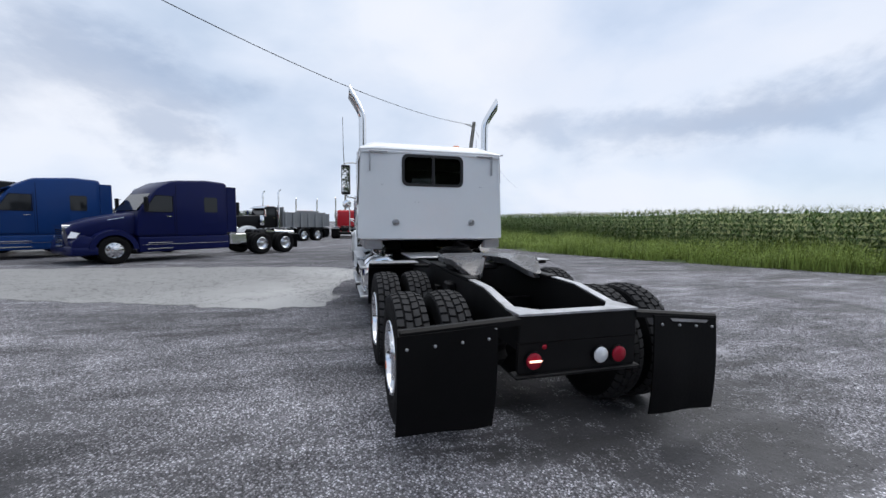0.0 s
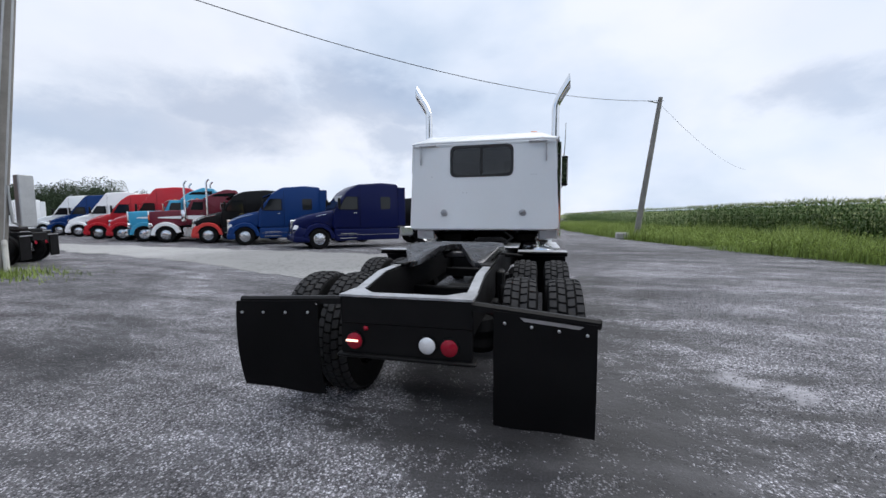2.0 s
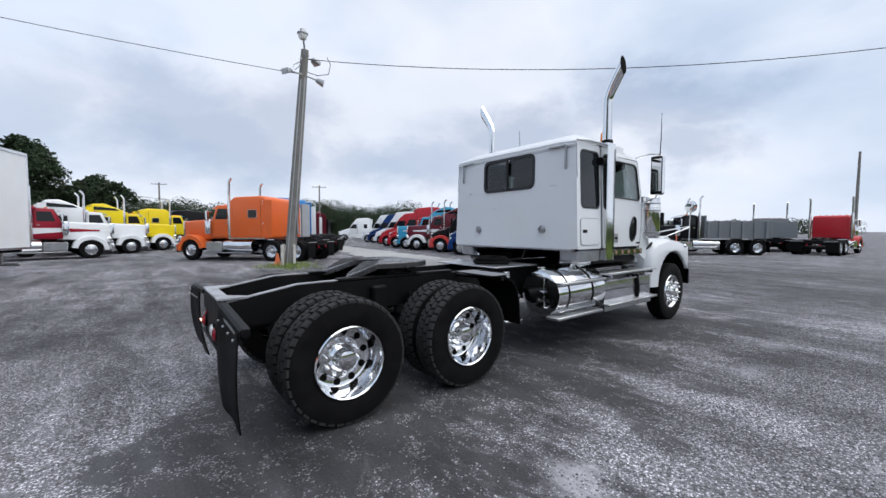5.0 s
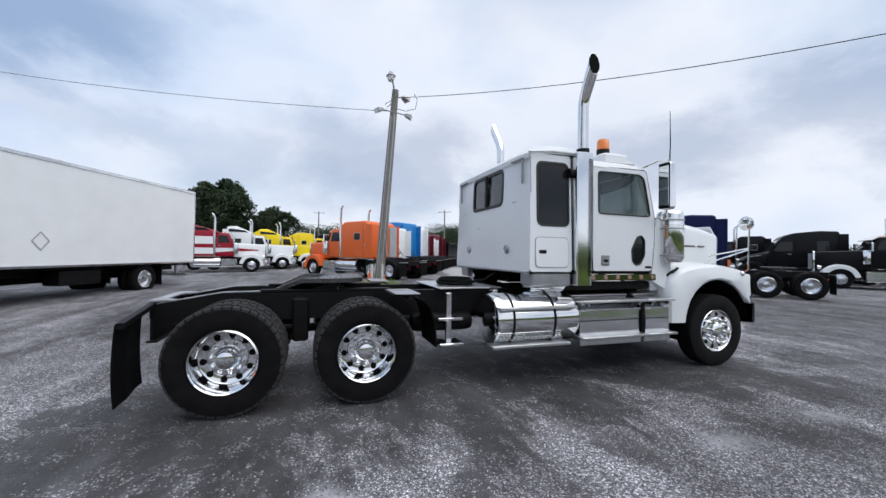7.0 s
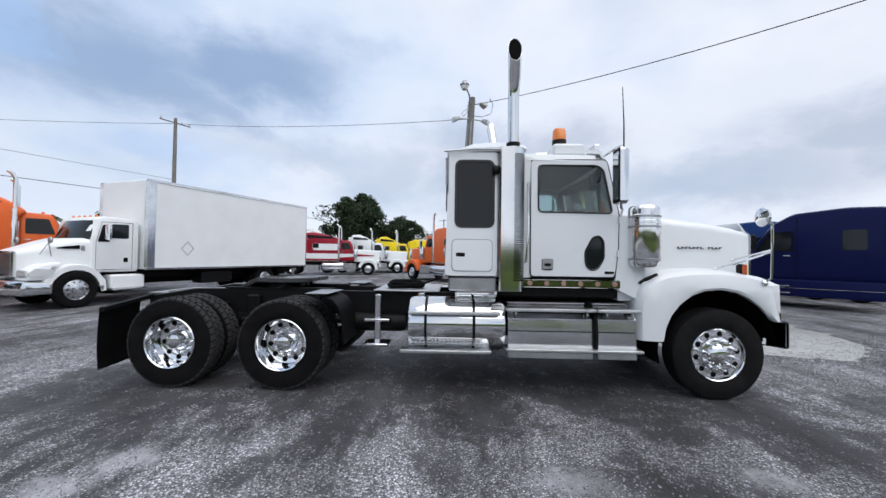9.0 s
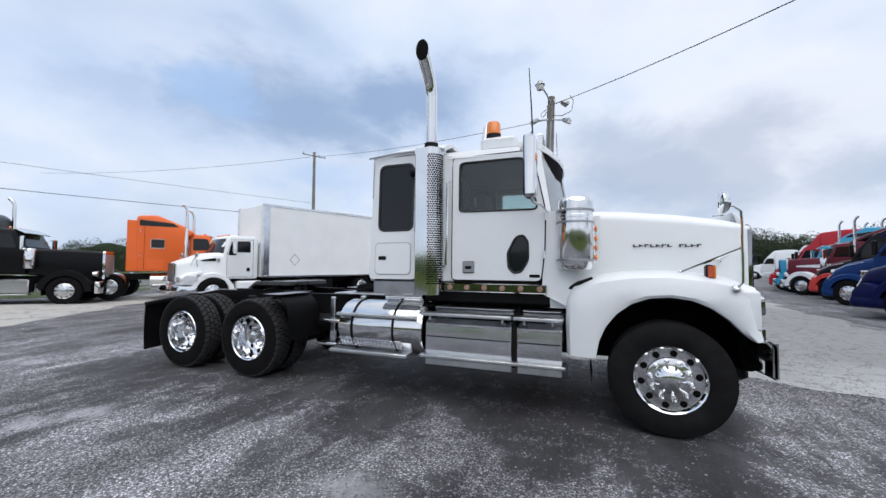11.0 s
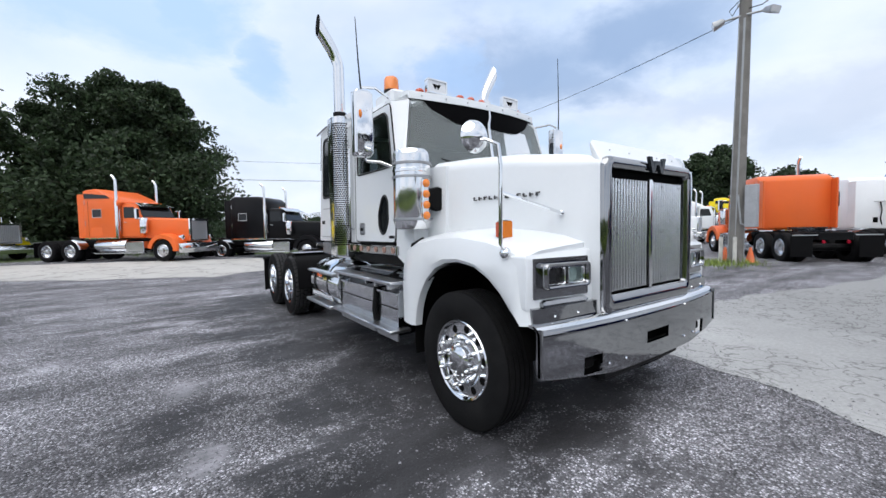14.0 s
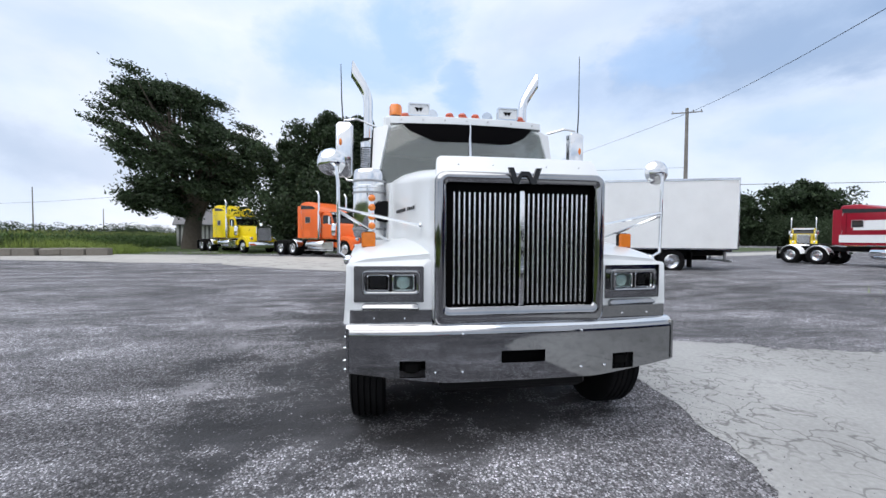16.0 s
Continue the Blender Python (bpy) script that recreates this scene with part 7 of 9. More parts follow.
CX = -0.05     # the sleeper box is shifted left to fit the camera's view
win = rrect(-0.52, 0.52, 2.27, 2.77, 0.09)
back_outline = rounded([(-1.262, 1.38), (1.262, 1.38), (1.2, 2.84), (-1.2, 2.84)], 0.06)
back = part("cab_back", Geo().holed(back_outline, [win], lambda u, v, d: (u + CX, 4.07 + d - 0.02 * (1 - (u / 1.2) ** 2) + 0.03 * (v - 1.38), v), 0.03), WHITE, truck, "white painted rear wall")
RUBBERTRIM = material("window_rubber", (0.01, 0.01, 0.011), 0.5)
part("window_seal", Geo().holed(rrect(-0.535, 0.535, 2.255, 2.785, 0.1), [rrect(-0.49, 0.49, 2.3, 2.74, 0.08)], lambda u, v, d: (u + CX, 4.045 + d + 0.03 * (v - 1.38), v), 0.03), RUBBERTRIM, back)
SMOKED = material("smoked_glass", (0.1, 0.105, 0.11), 0.03, 0, transmission=1.0)


def pane(name, pts, mat, parent, label=""):
    ob = part(name, plate(Geo(), pts, 0.003), mat, parent, label)
    ob.visible_shadow = False
    return ob


pane("pane", [(x + CX, 4.065 + 0.03 * (z - 1.38), z) for x, z in rrect(-0.5, -0.01, 2.29, 2.75, 0.05)], SMOKED, back)
pane("pane", [(x + CX, 4.065 + 0.03 * (z - 1.38), z) for x, z in rrect(0.01, 0.5, 2.29, 2.75, 0.05)], SMOKED, back)
part("window_divider", Geo().box(-0.02 + CX, 0.02 + CX, 4.05, 4.09, 2.28, 2.76, 0.005), RUBBERTRIM, back)
for x in (-0.69, 0.64):
    v = part("round_vent", Geo().lathe([(0.058, 0.0), (0.058, 0.012), (0.045, 0.02), (0.04, 0.008), (0.02, 0.012), (0.002, 0.014)], (x, 4.06, 1.655), "y", 24, -1), STEEL, back, "round steel cap")
for s in (-1, 1):
    part("rain_gutter", Geo().box(s * 1.06 + CX - 0.012, s * 1.06 + CX + 0.012, 4.065, 4.09, 2.48, 2.8, 0.004).box(min(s * 0.78, s * 1.07) + CX, max(s * 0.78, s * 1.07) + CX, 4.06, 4.09, 2.79, 2.812, 0.004), STEEL, back, "grey seam strip")
for x, z in ((-0.92, 2.27), (-0.9, 2.27), (0.78, 2.27), (0.81, 2.27), (0.86, 2.27), (-0.36, 1.99), (-0.3, 1.99)):
    part("rivet", Geo().ball((x, 4.07, z), 0.008, 6, 4), STEEL, back)
part("bottom_sill", Geo().box(-1.2 + CX, 1.2 + CX, 4.05, 4.12, 1.355, 1.385, 0.008), STEEL, back)

for s in (-1, 1):
    # sleeper side with its tall window and luggage hatch
    holes = [rrect(4.19, 4.64, 1.95, 2.74, 0.07)]
    out = rounded([(4.08, 1.38), (4.68, 1.38), (4.68, 2.84), (4.1, 2.84)], 0.04)
    wall = part("sleeper_side", Geo().holed(out, holes, lambda u, v, d: (s * (side_x(v) - d) + CX * 0.9, u, v), 0.03), WHITE, truck)
    pane("pane", [(s * (side_x(z) - 0.006) + CX * 0.9, y, z) for y, z in rrect(4.195, 4.635, 1.955, 2.735, 0.065)], DARKGLASS, wall, "dark tinted side window")
    part("window_seal", Geo().holed(rrect(4.18, 4.65, 1.94, 2.75, 0.08), [rrect(4.205, 4.625, 1.965, 2.725, 0.06)], lambda u, v, d: (s * (side_x(v) + 0.006 - d) + CX * 0.9, u, v), 0.01), RUBBERTRIM, wall)
    hatch = part("luggage_hatch", Geo().holed(rrect(4.16, 4.62, 1.44, 1.8, 0.05), [], lambda u, v, d: (s * (side_x(v) + 0.01 - d) + CX * 0.9, u, v), 0.008), WHITE, wall)
    part("hatch_gap", Geo().holed(rrect(4.15, 4.63, 1.43, 1.81, 0.055), [rrect(4.16, 4.62, 1.44, 1.8, 0.05)], lambda u, v, d: (s * (side_x(v) + 0.004 - d) + CX * 0.9, u, v), 0.003), STEEL, wall)
    part("latch", Geo().box(s * side_x(1.62) + CX * 0.9 - 0.016, s * side_x(1.62) + CX * 0.9 + 0.016, 4.2, 4.31, 1.6, 1.65, 0.008), BLACK, wall)
    part("side_seam", Geo().tube([(s * (side_x(2.8) + 0.002) + CX * 0.9, 4.1, 2.8), (s * (side_x(2.3) + 0.002) + CX * 0.9, 4.1, 2.35)], 0.008, 5), STEEL, wall)
    part("skirt", Geo().box(min(s * 0.9, s * 1.2), max(s * 0.9, s * 1.2), 4.12, 4.68, 1.2, 1.37, 0.02), STEEL, truck, "grey steel skirt")
    # filler strip and door post
    part("door_post", Geo().box(min(s * 1.03, s * 1.08), max(s * 1.03, s * 1.08), 4.66, 5.1, 1.36, 2.82, 0.01), WHITE, truck)
    door_line = rounded([(5.09, 1.38), (6.08, 1.38), (6.12, 1.7), (6.13, 2.12), (5.99, 2.78), (5.09, 2.78)], 0.05)
    win_line = rounded([(5.18, 2.15), (6.05, 2.14), (5.95, 2.66), (5.87, 2.71), (5.18, 2.71)], 0.05)
    peep = rounded([(5.74, 1.52), (5.8, 1.46), (5.88, 1.48), (5.95, 1.6), (5.95, 1.8), (5.9, 1.87), (5.82, 1.85), (5.73, 1.68)], 0.03)

    def door_x(z):
        return 1.1 - 0.03 * max(0, z - 1.9) ** 1.5
    door = part("door", Geo().holed(door_line, [win_line, peep], lambda u, v, d: (s * (door_x(v) - d), u, v), 0.035), WHITE, truck)
    pane("pane", [(s * (door_x(z) - 0.012), y, z) for y, z in win_line], GLASS, door, "clear door window")
    pane("peep_pane", [(s * (door_x(z) - 0.012), y, z) for y, z in peep], DARKGLASS, door, "small dark lower window")
    for nm, line in (("window_seal", win_line), ("peep_seal", peep)):
        part(nm, Geo().tube([(s * (door_x(z) + 0.002), y, z) for y, z in line + line[:1]], 0.011, 5), RUBBERTRIM, door)
    part("door_gap", Geo().tube([(s * (door_x(z) - 0.006), y, z) for y, z in [(cy2, cz2) for cy2, cz2 in door_line] + door_line[:1]], 0.009, 5), BLACK, truck)
    part("door_latch", Geo().box(s * 1.1 - 0.012, s * 1.1 + 0.012, 5.22, 5.36, 1.46, 1.59, 0.02), STEEL, door, "recessed steel door latch")
    part("latch_pull", Geo().box(s * 1.1 - 0.018, s * 1.1 + 0.018, 5.25, 5.33, 1.5, 1.54, 0.008), BLACK, door)
    part("door_badge", Geo().box(s * 1.1 - 0.008, s * 1.1 + 0.008, 5.96, 6.07, 1.42, 1.45, 0.004), BLACK, door, "small dark maker's plate")
    part("hinge", Geo().tube([(s * 1.11, 6.11, 1.62), (s * 1.11, 6.11, 1.7)], 0.014, 8), WHITE, door)
    part("hinge", Geo().tube([(s * 1.11, 6.13, 2.02), (s * 1.11, 6.13, 2.1)], 0.014, 8), WHITE, door)
    # header over the door, pillar before it and the cowl side
    part("roof_rail", Geo().loft([[(s * x, 4.66, z) for x, z in ((1.02, 2.78), (1.09, 2.78), (1.06, 2.86), (1.0, 2.88))], [(s * x, 5.86, z) for x, z in ((0.99, 2.76), (1.075, 2.76), (1.05, 2.84), (0.96, 2.86))]]), WHITE, truck).location.x = -0.05 if s < 0 else 0.0
    aside = -0.05 if s < 0 else 0.0
    px = 0.9 if s < 0 else 0.885
    part("windscreen_pillar", Geo().loft([[(s * px, 6.055, 2.83), (s * 1.06, 5.98, 2.8), (s * 1.05, 5.93, 2.8), (s * (px - 0.04), 6.01, 2.83)], [(s * (px + 0.15), 6.19, 2.06), (s * 1.09, 6.15, 2.06), (s * 1.06, 6.1, 2.06), (s * (px + 0.1), 6.15, 2.06)]]), WHITE, truck).location.x = aside
    part("cowl_side", Geo().prism(rounded([(6.09, 1.25), (6.36, 1.12), (6.44, 1.3), (6.42, 2.1), (6.12, 2.12)], 0.03), "x", min(s * 0.9, s * 1.09), max(s * 0.9, s * 1.09)), WHITE, truck)
    rocker = part("rocker_strip", Geo().box(min(s * 1.05, s * 1.12), max(s * 1.05, s * 1.12), 5.0, 6.14, 1.25, 1.345, 0.008), STAINLESS, truck, "chrome strip with small round lamps")
    for k in range(6):
        y = 5.08 + 0.198 * k
        part("marker_lamp", Geo().lathe([(0.03, 0), (0.03, 0.01), (0.022, 0.011), (0.02, 0.004), (0.002, 0.012)], (s * 1.12, y, 1.3), "x", 16, s), DUSTYLENS, rocker)
    part("grab_rail", Geo().tube([(s * 1.09, 5.06, 2.5), (s * 1.14, 5.05, 2.48), (s * 1.15, 5.05, 1.9), (s * 1.14, 5.03, 1.55), (s * 1.08, 5.0, 1.53)], 0.014, 8), CHROME, truck, "chrome grab rail")
    part("under_cab_frame", Geo().box(min(s * 0.5, s * 0.98), max(s * 0.5, s * 0.98), 4.7, 6.2, 1.12, 1.28, 0.02), BLACK, truck)

# roofs
rings = []
for y, zs, zc in ((4.092, 2.815, 2.82), (4.085, 2.84, 2.855), (4.12, 2.865, 2.9), (4.4, 2.895, 3.01), (4.7, 2.9, 3.035), (5.02, 2.885, 3.0)):
    top = [(x * 1.212 + CX, y, zs + (zc - zs) * min(1.0, 5 * (1 - abs(x))) ** 0.75) for x in [-1 + 0.05 * i for i in range(41)]]
    rings.append(top + [(p[0] * 0.98, p[1], p[2] - 0.04) for p in top[::-1]])
part("sleeper_roof", Geo().loft(rings), WHITE, truck)
rings = []
for y, zs, zc, hw in ((4.98, 2.84, 2.98, 1.06), (5.5, 2.85, 3.0, 1.06), (5.8, 2.84, 2.97, 1.04), (5.96, 2.83, 2.93, 0.98), (6.06, 2.81, 2.86, 0.92)):
    top = [(x * hw, y, zs + (zc - zs) * (1 - abs(x) ** 3)) for x in [-1 + 0.1 * i for i in range(21)]]
    rings.append(top + [(p[0] * 0.97, p[1], p[2] - 0.05) for p in top[::-1]])
part("cab_roof", Geo().loft(rings), WHITE, truck).location.x = CX
part("drip_rail", Geo().tube([(1.2, 4.05, 2.84), (1.2, 4.4, 2.87), (1.2, 4.7, 2.87)], 0.012, 6), STEEL, truck)

# cut transmission shows a grey body colour in place of reflected sky
SCREEN = material("tinted_windscreen", (0.24, 0.268, 0.262), 0.02, 0, transmission=0.68, coat=0.4)
# windscreen in two panes, visor, cowl and dashboard
for s in (-1, 1):
    pane("windscreen_pane", [(CX + s * 0.02, 6.165, 2.84), (CX + s * 0.905, 6.045, 2.84), (CX + s * 1.06, 6.18, 2.1), (CX + s * 0.02, 6.295, 2.1)], SCREEN, truck, "half of the split windscreen")
    part("wiper", Geo().tube([(CX + s * 0.2, 6.31, 2.13), (CX + s * 0.7, 6.27, 2.22)], 0.008, 5), BLACK, truck)
part("windscreen_bar", Geo().tube([(CX, 6.225, 2.83), (CX, 6.235, 2.74), (CX, 6.21, 2.66), (CX, 6.3, 2.1)], [0.01, 0.011, 0.017, 0.018], 8), CHROME, truck)
part("header", Geo().loft([[(CX + x, 6.0 + 0.13 * (1 - (x / 0.9) ** 2), z) for z in (2.79, 2.86)] + [(CX + x, 5.93, 2.86), (CX + x, 5.93, 2.79)] for x in (-0.9, -0.5, 0, 0.5, 0.9)]), WHITE, truck)
# near-black sheet: lining plus the shade below the visor, painted before the glass
VISOR = material("black_visor_lining_shade", (0.002, 0.002, 0.0024), 0.7, spec=0.04)
xv = (-0.925, -0.91, -0.7, -0.35, 0, 0.35, 0.7, 0.91, 0.925)


def visor_edge(x):
    """Depth and height of the visor's front lip: bowed forward, a touch lower in the middle."""
    k = 1 - (x / 0.93) ** 2
    return 6.01 + 0.215 * k, 2.86 - 0.04 * k


cap, lining = [], []
for x in xv:
    yv, zv = visor_edge(x)
    cap.append([(x, yv - 0.2, zv + 0.085), (x, yv - 0.1, zv + 0.1), (x, yv - 0.03, zv + 0.09), (x, yv, zv + 0.075), (x, yv + 0.006, zv), (x, yv - 0.006, zv), (x, yv - 0.03, zv + 0.05), (x, yv - 0.2, zv + 0.06)])
    lining.append([(x, yv - 0.008, zv + 0.012), (x, yv - 0.002, zv - 0.004), (x, yv - 0.016, zv - 0.2 + 0.05 * abs(x) ** 6), (x, yv - 0.026, zv - 0.195 + 0.05 * abs(x) ** 6)])
visor = part("sun_visor", Geo().loft(cap), WHITE, truck, "white sun visor over the windscreen")
visor.location.x = CX - 0.01
part("visor_lining", Geo().loft(lining), VISOR, visor, "black visor lining and the shade below it")
for x in (-0.8, -0.5, -0.2, 0.05, 0.3, 0.55, 0.8):
    yv, zv = visor_edge(x)
    part("rivet", Geo().ball((x, yv + 0.003, zv + 0.04), 0.009, 6, 4), STEEL, visor)
part("cowl", Geo().loft([[(-1.06, 6.16, 1.1), (1.0, 6.16, 1.1), (1.0, 6.16, 2.09), (-1.06, 6.16, 2.09)], [(-0.9, 6.66, 1.1), (0.9, 6.66, 1.1), (0.88, 6.66, 2.07), (-0.88, 6.66, 2.07)]]), WHITE, truck)
part("rear_lining", Geo().holed(rounded([(-1.18, 1.4), (1.18, 1.4), (1.12, 2.82), (-1.12, 2.82)], 0.05), [rrect(-0.54, 0.54, 2.25, 2.79, 0.09)], lambda u, v, d: (u + CX, 4.14 + d + 0.03 * (v - 1.38), v), 0.02), SEAT, truck, "grey cab lining")
for s in (-1, 1):
    part("side_lining", Geo().box(min(s * 0.99, s * 1.01), max(s * 0.99, s * 1.01), 4.66, 5.1, 1.4, 2.8, 0.004).box(min(s * 1.0, s * 1.06), max(s * 1.0, s * 1.06), 5.1, 6.1, 1.4, 2.1, 0.004), SEAT, truck, "grey cab lining")
part("headliner", Geo().box(-1.0, 1.0, 4.6, 6.0, 2.78, 2.8, 0.005), SEAT, truck)
part("cab_floor", Geo().box(-1.05, 1.05, 4.12, 6.3, 1.34, 1.38, 0.01), BLACK, truck)
part("dashboard", Geo().prism([(6.0, 1.6), (6.15, 1.6), (6.15, 2.08), (5.92, 2.02), (5.84, 1.9)], "x", -0.98, 0.98), SEAT, truck)
part("rear_bench", Geo().box(-1.0, 1.0, 4.2, 4.65, 1.38, 1.85, 0.06), SEAT, truck)
for s in (-1, 1):
    seat = part("seat", Geo().box(s * 0.5 - 0.27, s * 0.5 + 0.27, 5.15, 5.65, 1.6, 1.85, 0.06), SEAT, truck)
    part("backrest", pillow(Geo(), rounded([(5.0, 1.8), (5.16, 1.8), (5.1, 2.62), (4.96, 2.62)], 0.05), s * 0.5 - 0.26, s * 0.5 + 0.26, 0.06), SEAT, seat)
part("steering_wheel", Geo().loft([[(-0.5 + (0.22 + 0.015 * math.cos(b)) * math.cos(a), 5.76 - 0.1 * math.sin(a) + 0.015 * math.sin(b), 2.0 + (0.2 + 0.015 * math.cos(b)) * math.sin(a)) for b in [2 * math.pi * q / 6 for q in range(6)]] for a in [2 * math.pi * i / 24 for i in range(25)]], caps=False), BLACK, truck)

# roof gear: beacon, square lamps, clearance lamps, aerials
beacon = part("beacon", Geo().lathe([(0.1, 2.9), (0.1, 3.01), (0.088, 3.03), (0.088, 3.095)], (0.79, 5.5, 0), "z", 20), BLACK, truck, "black beacon foot")
part("beacon_bracket", Geo().box(0.62, 0.95, 5.38, 5.8, 2.86, 3.02, 0.03), WHITE, beacon)
part("beacon_lens", Geo().lathe([(0.086, 3.09), (0.082, 3.215), (0.068, 3.24), (0.01, 3.245)], (0.79, 5.5, 0), "z", 20), AMBER, beacon, "amber beacon lens")
for x in (0.53, -0.555):
    lamp = part("roof_lamp", Geo().holed(rrect(x - 0.13, x + 0.13, 2.95, 3.1, 0.02), [rrect(x - 0.115, x + 0.115, 2.965, 3.085, 0.015)], lambda u, v, d: (u, 6.0 + d, v), 0.05), CHROME, truck, "square chrome roof lamp")
    part("lens", Geo().box(x - 0.12, x + 0.12, 6.005, 6.035, 2.96, 3.09, 0.005), CLEARLENS, lamp)
    part("emblem_mark", Geo().prism([(x - 0.05, 3.05), (x - 0.02, 3.0), (x, 3.03), (x + 0.02, 3.0), (x + 0.05, 3.05), (x + 0.03, 3.05), (x, 3.045), (x - 0.03, 3.05)], "y", 6.036, 6.042), DEEP, lamp, "dark emblem mark")
    part("lamp_foot", Geo().tube([(x, 6.0, 2.88), (x, 6.01, 2.96)], 0.02, 6), CHROME, lamp)
for x, y, z in ((0.72, 5.95, 2.965), (0.18, 5.95, 2.99), (0.02, 5.95, 2.995), (-0.14, 5.95, 2.99), (-0.71, 5.95, 2.985)):
    part("clearance_lamp", Geo().ball((x - 0.03, y, z + 0.012), 0.05, 12, 6, (1, 0.8, 0.62)).box(x - 0.085, x + 0.025, y - 0.05, y + 0.05, z - 0.03, z - 0.005, 0.008), ROOFAMBER, truck, "small red-orange clearance lamp")
for s, x, tall in ((1, 1.43, 3.5), (-1, -1.495, 3.8)):
    part("aerial", Geo().tube([(x - s * 0.03, 6.05, 2.75), (x - s * 0.01, 6.04, 3.1), (x, 6.02, tall)], [0.009, 0.007, 0.004], 5), BLACK, truck, "thin whip aerial")
both("air_horn", Geo().tube([(0.35, 5.3, 3.03), (0.35, 5.75, 3.03), (0.35, 5.85, 3.03)], [0.03, 0.04, 0.07], 12), CHROME, "chrome air horn")

# ---- exhaust stacks ----
for s in (-1, 1):
    guard_outline = [(0.98, 4.7), (1.27, 4.7), (1.283, 4.715)] + [(1.155 + 0.128 * math.cos(radians(b)), 4.865 + 0.128 * math.sin(radians(b))) for b in range(0, 100, 10)] + [(1.08, 4.99), (0.98, 4.98)]
    pipe = Geo().tube([(s * 1.17, 4.86, 2.86), (s * 1.17, 4.86, 3.48), (s * 1.178, 4.86, 3.54), (s * 1.2, 4.86, 3.61), (s * 1.235, 4.858, 3.68), (s * 1.30, 4.85, 3.79), (s * 1.375, 4.84, 3.91)], [0.066, 0.066, 0.067, 0.069, 0.072, 0.075, 0.078], 24)
    # the end is cut upright, its opening facing outwards
    d = Vector((s * 0.53, -0.06, 0.85)).normalized()
    for i in range(len(pipe.v) - 24, len(pipe.v)):
        v = Vector(pipe.v[i])
        pipe.v[i] = tuple(v + d * ((1.40 - s * v.x) / abs(d.x) * 0.85))
    end = [Vector(v) for v in pipe.v[-24:]]
    mid = sum(end, Vector()) / 24
    out = Vector((s * 0.004, 0, 0.001))
    stack = part("exhaust_pipe", pipe, CHROME, truck, "polished chrome exhaust pipe")
    mouth = Geo().loft([[mid + (v - mid) * 0.96 + out * k for v in end] for k in (0.2, 1.2)])
    part("pipe_mouth", mouth, DEEP, stack)
    part("clamp", Geo().lathe([(0.068, 2.9), (0.08, 2.905), (0.08, 2.945), (0.068, 2.95)], (s * 1.17, 4.86, 0), "z", 20), BLACK, stack)
    guard = part("heat_guard", Geo().prism([(s * x, y) for x, y in guard_outline], "z", 1.21, 2.88), CHROME, stack, "polished steel heat guard")
    dots = Geo()
    n = 0
    for zi in range(58):
        z = 1.34 + 0.0255 * zi
        for k in range(8):
            a = radians(2 + 12.5 * (k + 0.5 * (zi % 2)))
            # points round the front corner of the guard
            if a < 0:
                x, y, nx, ny = 1.285, 4.86 + 0.14 * math.sin(a) * 1.2 + 0.02, 1, 0
            else:
                x, y, nx, ny = 1.155 + 0.128 * math.cos(a), 4.865 + 0.128 * math.sin(a), math.cos(a), math.sin(a)
            tx, ty = -ny, nx
            c = Vector((s * (x + nx * 0.004), y + ny * 0.004, z))
            t = Vector((s * tx, ty, 0)) * 0.0125
            u = Vector((0, 0, 0.0095))
            dots.add([c + t, c + t * 0.5 + u, c - t * 0.5 + u, c - t, c - t * 0.5 - u, c + t * 0.5 - u], [(0, 1, 2, 3, 4, 5)])
    part("perforation", dots, DEEP, guard, "rows of small dark holes", 0)["kind"] = "stuff"
    part("work_lamp", Geo().lathe([(0.02, 0), (0.05, 0.02), (0.06, 0.07), (0.055, 0.085)], (s * 1.2, 4.71, 2.62), "y", 14, -1), BLACK, truck, "small black work lamp")

